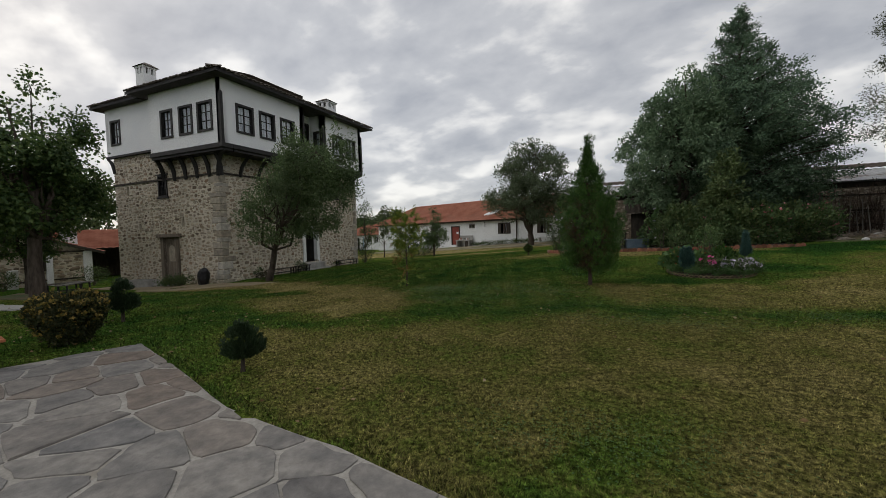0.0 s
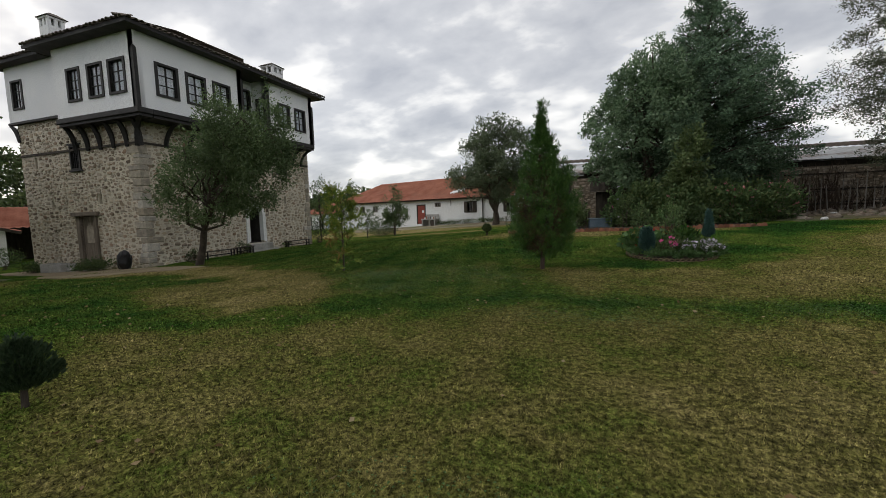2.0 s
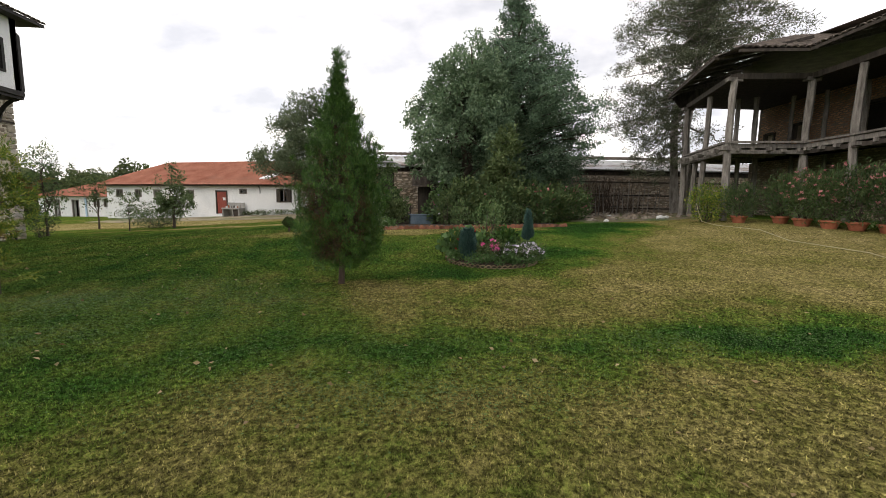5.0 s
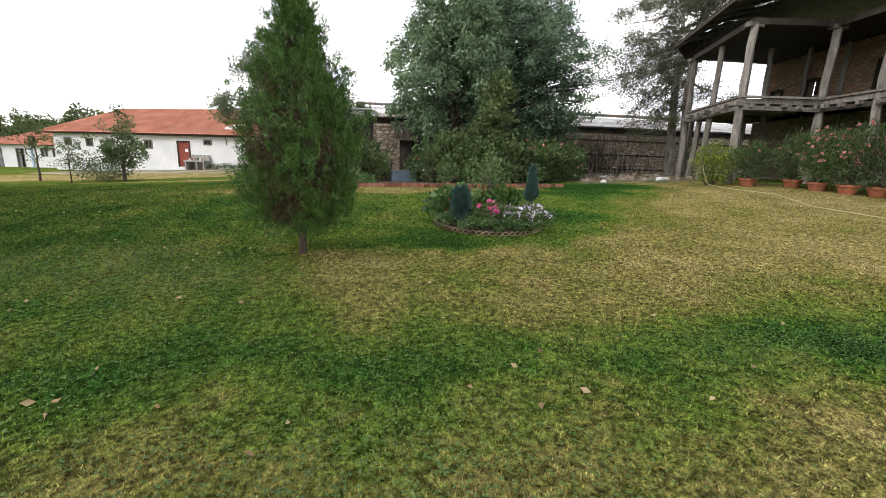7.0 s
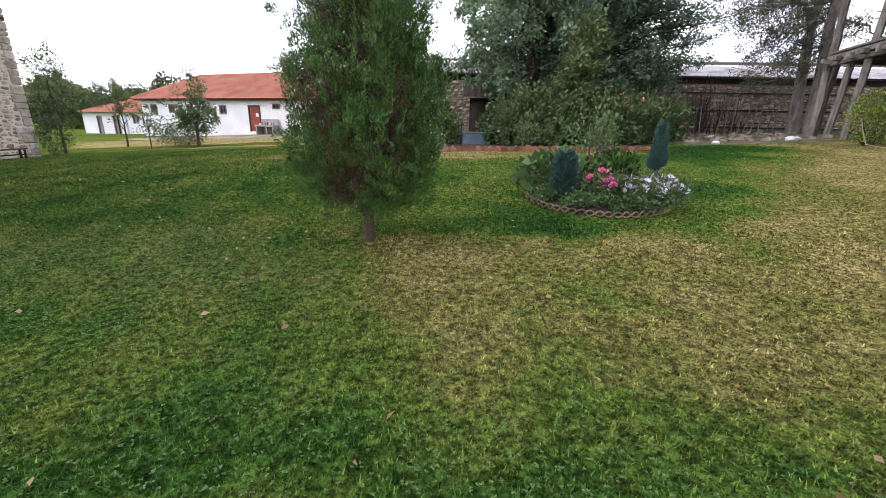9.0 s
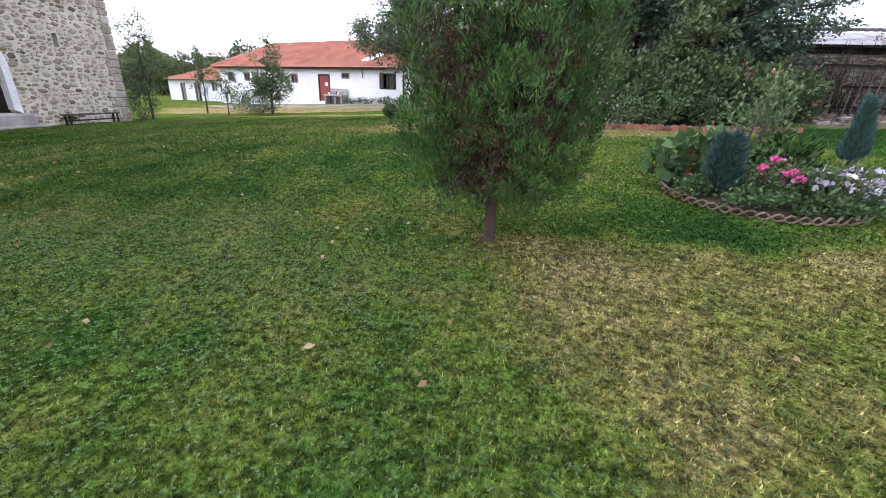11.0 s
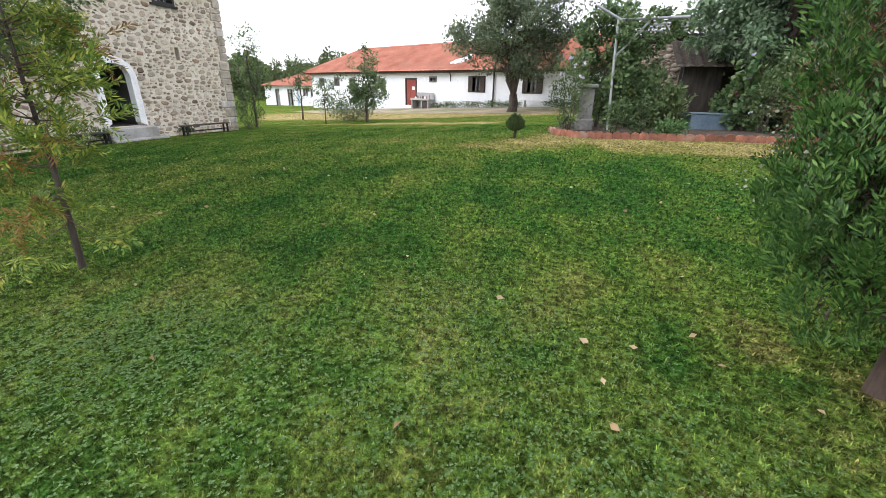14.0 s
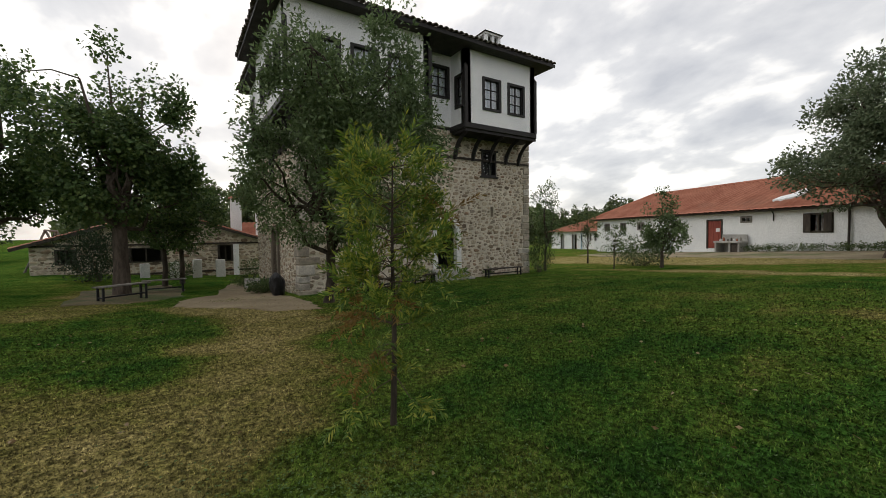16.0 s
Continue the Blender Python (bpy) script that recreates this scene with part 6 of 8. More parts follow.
part("front_roof", ribbed_roof((-0.5, -0.45, 2.56), (36.5, -0.45, 2.56), (33.5, 4.0, roof_top), (2.6, 4.0, roof_top), 0.42, 0.05, 16), M["red_tile"], barn, "orange-red clay tile roof")
part("hip_roof", ribbed_roof((-0.5, 8.45, 2.56), (-0.5, -0.45, 2.56), (2.6, 4.0, roof_top), (2.6, 4.0, roof_top + 0.001), 0.42, 0.05, 16), M["red_tile"], barn)
part("rear_roof", ribbed_roof((36.5, 8.45, 2.56), (-0.5, 8.45, 2.56), (2.6, 4.0, roof_top), (33.5, 4.0, roof_top), 0.8, 0.05, 6), M["red_tile"], barn)
bm = bmesh.new()
tube(bm, [(2.6, 4.0, roof_top + 0.02), (33.5, 4.0, roof_top + 0.02)], [0.13, 0.13], 8)
tube(bm, [(-0.5, -0.45, 2.6), (2.6, 4.0, roof_top + 0.02)], [0.11, 0.11], 8)
part("ridge_tiles", bm, M["red_tile"], barn)
for u0, u1, z0, z1 in BW:
    wide = u1 - u0 > 1
    f = boxed(u0 - 0.06, u0 + 0.05, -0.03, 0.2, z0 - 0.05, z1 + 0.05)
    box(f, u1 - 0.05, u1 + 0.06, -0.03, 0.2, z0 - 0.05, z1 + 0.05)
    box(f, u0 + 0.05, u1 - 0.05, -0.03, 0.2, z1 - 0.05, z1 + 0.05)
    box(f, u0 + 0.05, u1 - 0.05, -0.03, 0.2, z0 - 0.05, z0 + 0.05)
    box(f, (u0 + u1) / 2 - 0.035, (u0 + u1) / 2 + 0.035, 0.02, 0.16, z0 + 0.05, z1 - 0.05)
    w = part("window", f, M["dark_wood" if wide else "grey_wood"], barn, "wide window with dark shutters" if wide else "small window")
    for a, b in ((u0 + 0.05, (u0 + u1) / 2 - 0.035), ((u0 + u1) / 2 + 0.035, u1 - 0.05)):
        part("pane", boxed(a, b, 0.09, 0.1, z0 + 0.05, z1 - 0.05), M["glass"], w)
    if wide:
        for a, b in ((u0 - 0.03, u0 + 0.33), (u1 - 0.33, u1 + 0.03)):
            part("shutter", boxed(a, b, -0.09, -0.04, z0, z1, 0.01), M["dark_wood"], w)
        part("curtain", boxed(u0 + 0.36, u1 - 0.36, 0.24, 0.25, z0 + 0.05, z1 - 0.05), M["curtain"], w)
d = part("door", boxed(12.12, 13.1, 0.03, 0.09, 0.24, 2.03), M["red_door"], barn, "red-brown painted plank door")
for k in range(5):
    part("plank", boxed(12.16 + k * 0.185, 12.335 + k * 0.185, 0.012, 0.03, 0.3, 1.98, 0.005), M["red_door"], d)
part("notice", boxed(12.72, 12.98, 0.002, 0.012, 1.32, 1.55), M["white_paint"], d, "small white notice")
f = boxed(12.02, 12.12, -0.03, 0.12, 0.2, 2.13)
box(f, 13.1, 13.2, -0.03, 0.12, 0.2, 2.13)
box(f, 12.12, 13.1, -0.03, 0.12, 2.03, 2.13)
part("door_frame", f, M["dark_wood"], d)
bm = bmesh.new()
tube(bm, [(19.95, -0.09, 2.5), (19.95, -0.09, 0.1)], [0.05, 0.05], 8)
part("downpipe", bm, M["dark_wood"], barn)
bm = bmesh.new()
tube(bm, [(16.4, -0.06, 1.9), (16.4, -0.06, 2.3), (16.4, -0.2, 2.45)], [0.03, 0.03, 0.03], 6)
part("flue_pipe", bm, M["iron"], barn)


bm = bmesh.new()
ring = [(15.9, 0.5), (16.4, 0.46), (17.1, 0.8), (17.2, 1.55), (16.8, 1.7), (16.5, 1.1), (16.1, 0.9)]
lo_ = [bm.verts.new((u, v, 2.56 + (v + 0.45) * 0.4854 + 0.02)) for u, v in ring]
hi_ = [bm.verts.new((u, v, 2.56 + (v + 0.45) * 0.4854 + 0.13)) for u, v in ring]
bm.faces.new(hi_)
for k in range(len(ring)):
    bm.faces.new((lo_[k], lo_[(k + 1) % len(ring)], hi_[(k + 1) % len(ring)], hi_[k]))
bmesh.ops.recalc_face_normals(bm, faces=bm.faces)
part("roof_patch", bm, M["limewash"], barn, "pale mortar patch where tiles are gone")


def on_barn(u, v, z=None):
    p = barn.matrix_basis @ Vector((u, v, 0))
    return (p.x, p.y, gz(p.x, p.y) if z is None else z)


# the wash place by the red door
sink = thing("wash_stand", "old stone wash stand cluttered with jugs and boxes", "sink", on_barn(13.3, -0.75), BARN_RZ)
for u0, u1 in ((0, 0.12), (1.55, 1.67), (0.95, 1.05)):
    part("leg", boxed(u0, u1, 0, 0.6, -0.1, 0.62), M["concrete"], sink)
part("basin", boxed(-0.05, 1.72, -0.05, 0.62, 0.62, 0.74, 0.015), M["concrete"], sink, "grey stone basin slab")
part("back_panel", boxed(0, 1.67, 0.6, 0.66, -0.1, 1.15, 0.01), M["concrete"], sink)
part("cupboard", boxed(1.06, 1.54, 0.05, 0.55, -0.1, 0.6), M["dark_wood"], sink)
srng = np.random.default_rng(31)
for k in range(7):
    bm = bmesh.new()
    r, h = srng.uniform(0.04, 0.08), srng.uniform(0.12, 0.28)
    lathe(bm, [(0.001, 0), (r, 0), (r, h * 0.7), (r * 0.5, h * 0.85), (r * 0.5, h), (0.001, h)], 8)
    bm.transform(Matrix.Translation((0.1 + k * 0.23, 0.35 + srng.normal(0, 0.06), 0.74)))
    p = barn.matrix_basis @ Vector((13.3 + 0.1 + k * 0.23, -0.4, 0))
    ob = solo("jug", bm, M[["marble", "clay", "grey_wood", "dark_wood"][k % 4]], "small household jug standing on the wash stand", "jug", "jugs on the wash stand")
    ob.matrix_basis = sink.matrix_basis.copy()
for k, u in enumerate((15.6, 16.9, 18.2, 19.4, 20.6, 21.7, 24.6)):
    bush("wall_weeds", "low green weeds at the foot of the farm building", on_barn(u, -0.45), 0.75, 0.28, 0.34, 420, 0.09, 0.5, "leaf_shrub", 640 + k, "weeds", spread=0.08, stems=5, group="weeds along the farm building")
bb = thing("white_bench", "low white wooden bench against the farm building", "bench", on_barn(22.3, -0.6), BARN_RZ)
part("seat", boxed(0, 1.9, 0, 0.36, 0.42, 0.48, 0.01), M["white_paint"], bb)
for u in (0.1, 1.72):
    part("leg", boxed(u, u + 0.08, 0.03, 0.33, -0.2, 0.42), M["white_paint"], bb)

# lower annex beyond it
annex = thing("annex", "low white outbuilding with a red tiled roof and dark doorways", "house", on_barn(-14.5, 3.2, -0.9), BARN_RZ)
AW = [(2.4, 3.1, 0.1, 2.0), (5.0, 5.9, 0.1, 2.0), (8.1, 8.8, 1.35, 2.1), (9.5, 10.2, 1.35, 2.1), (11.6, 12.3, 0.1, 1.9)]
part("front_wall", pierced(0, 14, -0.6, 2.35, AW, 0.35), M["limewash"], annex, "limewashed wall")
# added near-black sheet paints the shade inside the doorways
part("inner_shade_sheet", boxed(0.1, 13.9, 1.2, 1.25, -0.5, 2.35), M["inner_shade"], annex)
bm = boxed(0, 0.3, 0.35, 6, -0.6, 2.35)
box(bm, 13.7, 14, 0.35, 6, -0.6, 2.35)
part("side_walls", bm, M["limewash"], annex)
part("roof", ribbed_roof((-0.4, -0.45, 2.36), (14.2, -0.45, 2.36), (13.2, 4.0, 3.95), (3.0, 4.0, 3.95), 0.42, 0.05, 14), M["red_tile"], annex, "orange-red clay tile roof")
part("hip", ribbed_roof((-0.4, 8.4, 2.36), (-0.4, -0.45, 2.36), (3.0, 4.0, 3.95), (3.0, 4.0, 3.951), 0.42, 0.05, 14), M["red_tile"], annex)
for n, (u0, u1, z0, z1) in enumerate(AW):
    f = boxed(u0 - 0.06, u0 + 0.03, -0.03, 0.12, z0, z1 + 0.05)
    box(f, u1 - 0.03, u1 + 0.06, -0.03, 0.12, z0, z1 + 0.05)
    box(f, u0 + 0.03, u1 - 0.03, -0.03, 0.12, z1 - 0.03, z1 + 0.05)
    part("door_frame" if z0 < 1 else "window_frame", f, M["grey_wood"], annex)
part("blue_post", boxed(6.9, 7.1, -0.1, -0.03, -0.4, 2.2), M["blue_paint"], annex, "pale blue painted pilaster")

# ---------------------------------------------------------------- stone cottage and open shed beyond the lawn's left side
cot = thing("stone_cottage", "low stone cottage with timber bands and a red tiled roof", "house", (-29.0, 9.3, -0.6))
CU = (math.cos(radians(84)), math.sin(radians(84)))
cm = wall_pose((-28.4, 3.2), (-28.4 + CU[0], 3.2 + CU[1]))
CW = [(9.57, 10.25, 0.05, 1.0), (5.5, 6.9, 0.15, 0.92), (2.6, 3.3, 0.15, 0.92)]
bm = pierced(1.6, 12.3, -1.2, 1.1, CW, 0.5)
tri_f = [bm.verts.new((u, y, z)) for y in (0, 0.5) for u, z in ((1.6, 1.1), (12.3, 1.1), (7.0, 2.72))]
for f in ((0, 1, 2), (5, 4, 3), (0, 3, 4, 1), (1, 4, 5, 2), (2, 5, 3, 0)):
    bm.faces.new([tri_f[k] for k in f])
bm.transform(cm)
w = wpart("gable_wall", bm, M["mortar"], cot, "pale rubble gable with timber bands")
gable = [s for s in rubble(1.6, 12.3, -0.9, 2.6, CW, 21, (0.25, 0.6), (0.16, 0.26)) if s[1] < 1.0 or s[1] < 2.55 - abs(s[0] - 7.0) * 0.31]
lay_stones(gable, cm, w, 0, lambda v: 0)


def cpart(name, bm, material, label="", parent=cot):
    bm.transform(cm)
    return wpart(name, bm, M[material], parent, label)


for z in (-0.5, 1.04):
    cpart("timber_band", boxed(1.6, 12.3, -0.09, -0.065, z, z + 0.09), "dark_wood")
cpart("corner_pier", boxed(11.95, 12.36, -0.1, 0.3, -1.2, 1.1, 0.02), "plaster", "pale plastered pier")
cpart("window_pier", boxed(10.3, 10.6, -0.1, 0.05, -0.9, 1.03, 0.02), "plaster")
# added near-black sheet: painted shade behind the cottage windows
cpart("inner_shade", boxed(1.9, 12.0, 1.0, 1.05, -0.9, 1.1), "inner_shade")
for u0, u1, z0, z1 in CW:
    f = boxed(u0 - 0.05, u0 + 0.06, -0.1, 0.1, z0, z1)
    box(f, u1 - 0.06, u1 + 0.05, -0.1, 0.1, z0, z1)
    box(f, u0 + 0.06, u1 - 0.06, -0.1, 0.1, z1 - 0.06, z1)
    box(f, u0 + 0.06, u1 - 0.06, -0.1, 0.1, z0, z0 + 0.06)
    box(f, (u0 + u1) / 2 - 0.03, (u0 + u1) / 2 + 0.03, -0.05, 0.05, z0 + 0.06, z1 - 0.06)
    cpart("window_frame", f, "dark_wood")
for p in (((12.9, -0.35, 1.0), (12.9, 9.0, 1.0), (7.0, 9.0, 2.9), (7.0, -0.35, 2.9)), ((1.0, 9.0, 1.0), (1.0, -0.35, 1.0), (7.0, -0.35, 2.9), (7.0, 9.0, 2.9))):
    me = ribbed_roof(*p, 0.36, 0.06, 14)
    me.transform(cm)
    wpart("roof_slope", me, M["red_tile"], cot, "red clay tile roof")
for a, b in (((12.9, 1.02), (7.0, 2.9)), ((7.0, 2.9), (1.0, 1.02))):
    f = bmesh.new()
    beam(f, (a[0], -0.3, a[1] - 0.09), (b[0], -0.3, b[1] - 0.09), 0.08, 0.14)
    cpart("verge_board", f, "dark_wood")
for u, y, z1 in ((10.2, 1.6, 3.9), (11.6, 1.4, 3.2)):
    ch = cpart("chimney", boxed(u, u + 0.62, y, y + 0.62, 1.2, z1 - 0.35, 0.02), "plaster", "pale plastered chimney with a tiled cap")
    for sx in (0.06, 0.28, 0.5):
        cpart("vent_post", boxed(u + sx - 0.05, u + sx + 0.06, y + 0.01, y + 0.61, z1 - 0.35, z1 - 0.1), "plaster", "", ch)
    cpart("chimney_cap", hip(u - 0.1, u + 0.72, y - 0.1, y + 0.72, z1 - 0.1, 0.22, 0.36), "red_tile", "", ch)

shed = thing("open_shed", "open timber shed with a bright red tiled roof", "shed", (-32.6, 14.0, -0.8), 62.0)
part("roof", ribbed_roof((-1, -0.6, 1.95), (13, -0.6, 1.95), (13, 3.2, 3.3), (-1, 3.2, 3.3), 0.36, 0.05, 12), M["red_tile"], shed, "bright red clay tile roof")
for u in (0.0, 3.0, 6.0, 9.0, 12.0):
    part("post", boxed(u, u + 0.18, -0.1, 0.08, -0.4, 1.95), M["dark_wood"], shed)
part("rear_wall", boxed(-0.5, 12.6, 3.0, 3.2, -0.4, 3.1), M["dark_wood"], shed)
part("eave_beam", boxed(-0.8, 12.8, -0.12, 0.1, 1.8, 1.94), M["dark_wood"], shed)

# ---------------------------------------------------------------- the galleried house
gal = thing("galleried_house", "old brick house with silvered timber galleries and a sagging tiled roof", "house", (19.0, 19.0, 0.8))
GF, GT = 3.72, 6.15
gp = {"A": (15.7, 25.5), "B": (14.25, 20.85), "C": (17.0, 20.45), "D": (16.9, 18.6), "E": (16.4, 15.2), "F": (15.9, 11.4), "G": (15.6, 8.0)}
grng = np.random.default_rng(77)


def post(x, y, z0, z1, r, name="post", lean=0.0):
    bm = bmesh.new()
    pts = [(x + lean * k / 4 + grng.normal(0, 0.012), y + grng.normal(0, 0.012), z0 + (z1 - z0) * k / 4) for k in range(5)]
    tube(bm, pts, [r * grng.uniform(0.9, 1.1) for _ in pts], 7)
    wpart(name, bm, M["grey_wood"], gal)


def bar(p, q, z, w, h, name="rail", m="grey_wood", z2=None):
    bm = bmesh.new()
    beam(bm, (*p, z), (*q, z if z2 is None else z2), w, h)
    wpart(name, bm, M[m], gal)


for k, (x, y) in gp.items():
    g0 = gz(x, y)
    post(x, y, GF - 0.1, GT, 0.125)
    post(x + 0.1, y + 0.05, g0 - 0.1, GF - 0.1, 0.14, lean=-0.06)
    if k in "ABC":
        bm = bmesh.new()
        beam(bm, (x, y, GT - 0.05), (x, y, GT + 0.08), 0.55, 0.22, up=(0, 1, 0))
        wpart("post_cap", bm, M["grey_wood"], gal)
for x, y in ((15.0, 23.2), (16.2, 25.9), (15.35, 24.3)):
    post(x, y, gz(x, y) - 0.1, GT if x < 15.1 else GF, 0.11, lean=0.12)
order = list("ABCDEFG")
for a, b in zip(order, order[1:]):
    p, q = gp[a], gp[b]
    bar(p, q, GF + 0.0, 0.2, 0.16, "gallery_beam")
    bar(p, q, GF - 0.22, 0.16, 0.14, "joist_beam", "grey_wood" if a < "C" else "dark_wood")
    bar((p[0] - 0.1, p[1] - 0.1), (q[0] - 0.1, q[1] - 0.1), GF + 0.14, 0.14, 0.07, "rail")
    bar(p, q, GT + 0.12, 0.2, 0.2, "top_plate", "dark_wood")
for k in range(7):
    f = k / 6
    p = (15.7 + (14.25 - 15.7) * f, 25.5 + (20.85 - 25.5) * f)
    bar((p[0] - 0.35, p[1] - 0.1), (p[0] + 3.2, p[1] + 0.4), GF - 0.1, 0.14, 0.14, "joist")
bar(gp["A"], (16.9, 25.9), GF + 0.0, 0.18, 0.16, "gallery_beam")
for a, b in zip(order, order[1:]):
    p, q = Vector(gp[a]), Vector(gp[b])
    d = (q - p).normalized()
    for k in range(int((q - p).length / 0.55)):
        c = p + d * (0.3 + 0.55 * k)
        o = Vector((d.y, -d.x))
        o = o if o.x < 0 else -o
        bar(c - o * 0.9, c + o * grng.uniform(0.12, 0.42), GF - 0.15 + grng.normal(0, 0.02), 0.12, 0.13, "joist_end")
for x, y, r in ((16.6, 23.4, 0.09), (17.1, 23.0, 0.1), (18.4, 22.6, 0.08), (18.9, 21.6, 0.08)):
    post(x, y, GF - 0.05, GT, r, "inner_post")
    post(x + 0.2, y, gz(x, y) - 0.1, GF - 0.1, r, "inner_post")
# floor, walls behind, the brick front
poly = [gp["A"], gp["B"], gp["C"], gp["D"], gp["E"], gp["F"], gp["G"], (19.4, 8.0), (19.9, 21.5), (19.6, 26.2)]
bm = bmesh.new()
f = bm.faces.new([bm.verts.new((x, y, GF - 0.06)) for x, y in poly])
bmesh.ops.solidify(bm, geom=[f], thickness=0.06)
wpart("gallery_floor", bm, M["dark_wood"], gal)


def brick_wall(p, q, z0, z1, holes, seed, m="brick_mix"):
    L = math.hypot(q[0] - p[0], q[1] - p[1])
    bm = pierced(0, L, z0, z1, holes, 0.4)
    mm = wall_pose(p, q)
    bm.transform(mm)
    w = wpart("brick_wall", bm, M["mud"], gal, "old brick wall with worn mortar")
    r = np.random.default_rng(seed)
    places = []
    z = z0
    row = 0
    while z < z1 - 0.04:
        u = -0.13 * (row % 2)
        while u < L:
            wd = 0.26
            if u > 0 and u + wd < L and not any(a - 0.1 < u + wd / 2 < b + 0.1 and c - 0.04 < z + 0.04 < d + 0.04 for a, b, c, d in holes) and r.random() > 0.04:
                places.append((u + wd / 2, z + 0.045, 0.235, 0.068, 0.02 * r.uniform(0.3, 1.4), r.normal(0, 0.015), int(r.integers(14))))
            u += wd
        z += 0.088
        row += 1
    lay_stones(places, mm, w, 0, lambda v: 0, M[m])


UPH = [(0.5, 1.05, GF + 0.3, GF + 1.3), (2.2, 2.75, GF + 0.85, GF + 1.5), (5.1, 6.2, GF, GF + 1.75), (9.5, 10.4, GF + 0.6, GF + 1.7), (13.0, 14.0, GF, GF + 1.8)]
brick_wall((20.1, 26.2), (19.0, 8.0), GF, GT + 0.4, UPH, 51)
brick_wall((19.6, 26.0), (18.4, 8.0), 0.4, GF - 0.08, [(2.6, 3.6, 0.5, 2.4), (7.0, 8.2, 0.5, 2.5), (11.0, 12.0, 0.5, 2.5)], 52, "stone_mix")
# added near-black sheet gives the wall openings their painted shade
wpart("inner_shade_sheet", boxed(21.2, 21.3, 8.0, 23.5, 0.3, GT), M["inner_shade"], gal, "near-black sheet standing for the shade of the rooms behind")
for u0, u1, z0, z1 in UPH:
    f = boxed(u0 - 0.08, u0 + 0.02, -0.06, 0.12, z0, z1 + 0.06)
    box(f, u1 - 0.02, u1 + 0.08, -0.06, 0.12, z0, z1 + 0.06)
    box(f, u0 + 0.02, u1 - 0.02, -0.06, 0.12, z1 - 0.02, z1 + 0.08)
    f.transform(wall_pose((20.1, 26.2), (19.0, 8.0)))
    wpart("opening_frame", f, M["dark_wood"], gal)
for y in (20.2, 18.6):
    post(19.0, y, GF, GT, 0.09)
# roof: eaves follow the gallery, ragged tiles on top
ev = [(15.35, 26.6), (13.5, 20.9), (13.75, 20.1), (16.1, 19.75), (15.9, 17.0), (15.3, 12.0), (14.9, 7.5)]
ez = [7.0, 7.0, 7.05, 7.02, 7.0, 7.0, 7.0]
inner = [(17.6, 26.4), (17.2, 22.5), (17.6, 22.0), (19.2, 21.5), (19.6, 17.0), (19.8, 12.0), (20.0, 7.5)]
for k in range(len(ev) - 1):
    a, b, c, d = (*ev[k], ez[k]), (*ev[k + 1], ez[k + 1]), (*inner[k + 1], 8.3), (*inner[k], 8.3)
    if math.dist(a, b) < 1:
        bm = bmesh.new()
        bm.faces.new([bm.verts.new(v) for v in (a, b, c, d)])
        wpart("roof_slope", bm, M["old_tile_mix"], gal)
        continue
    r = wpart("roof_slope", ribbed_roof(a, b, c, d, 0.3, 0.06, 10, 0.03), M["old_tile_mix"], gal, "sagging slope of weathered tiles")
    tile_edge(a, b, r, 0.3, grng, 0.2, 0.06)
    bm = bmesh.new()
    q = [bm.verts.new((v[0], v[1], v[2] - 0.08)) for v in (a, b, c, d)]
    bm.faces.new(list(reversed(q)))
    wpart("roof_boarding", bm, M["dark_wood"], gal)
bm = bmesh.new()
bm.faces.new([bm.verts.new((x, y, 8.3)) for x, y in [inner[0], (26, 27)] + [(26, 7.5), inner[-1]]])
wpart("roof_top", bm, M["old_tile_mix"], gal)
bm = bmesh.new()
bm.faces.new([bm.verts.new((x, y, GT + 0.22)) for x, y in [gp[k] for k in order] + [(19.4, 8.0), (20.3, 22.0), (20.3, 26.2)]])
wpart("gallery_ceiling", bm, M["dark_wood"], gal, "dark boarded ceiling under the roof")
bm = bmesh.new()
bm.faces.new([bm.verts.new(v) for v in ((15.4, 26.45, 6.9), (17.6, 26.3, 8.2), (20.3, 26.2, 8.2), (20.3, 26.2, GT + 0.25), (15.75, 26.3, GT + 0.25))])
bmesh.ops.solidify(bm, geom=list(bm.faces), thickness=0.03)
wpart("gable_boarding", bm, M["dark_wood"], gal)
for a, b in zip(ev, ev[1:]):
    if math.dist(a, b) > 1:
        bar(a, b, 6.93, 0.1, 0.1, "eave_rail", "dark_wood")
for y in np.arange(8.2, 26.0, 0.75):
    x0 = np.interp(y, [8, 17, 19.7, 20.3, 20.9, 26.2], [14.95, 15.9, 16.05, 13.7, 13.55, 15.3])
    bar((x0, y), (x0 + 2.6, y + 0.1), 6.90, 0.09, 0.1, "rafter", "dark_wood", 7.6)

# ---------------------------------------------------------------- boundary wall with the long shed behind it
WY = 30.2
bw = thing("boundary_wall", "tall old rubble boundary wall with timber courses", "wall", (14.0, WY, 0.4), 0, kind="structure")
wl0 = 1.0
bm = pierced(0, 30, -0.2, 3.2, [], 0.6)
bm.transform(Matrix.Translation((wl0, WY, 0)))
w = wpart("wall_core", bm, M["mud"], bw)
lay_stones(rubble(0, 30, 0.5, 3.16, [], 61, (0.14, 0.42), (0.09, 0.17)), Matrix.Translation((wl0, WY, 0)), w, 120, lambda v: (v - Vector((13, WY, 2))).length, M["old_wall_mix"], "old_wall")
for z in (1.15, 1.95, 2.75):
    wpart("timber_course", boxed(wl0 + 8, wl0 + 30, WY - 0.085, WY - 0.06, z, z + 0.08), M["dark_wood"], bw)
arch = bmesh.new()
ax = 14.57
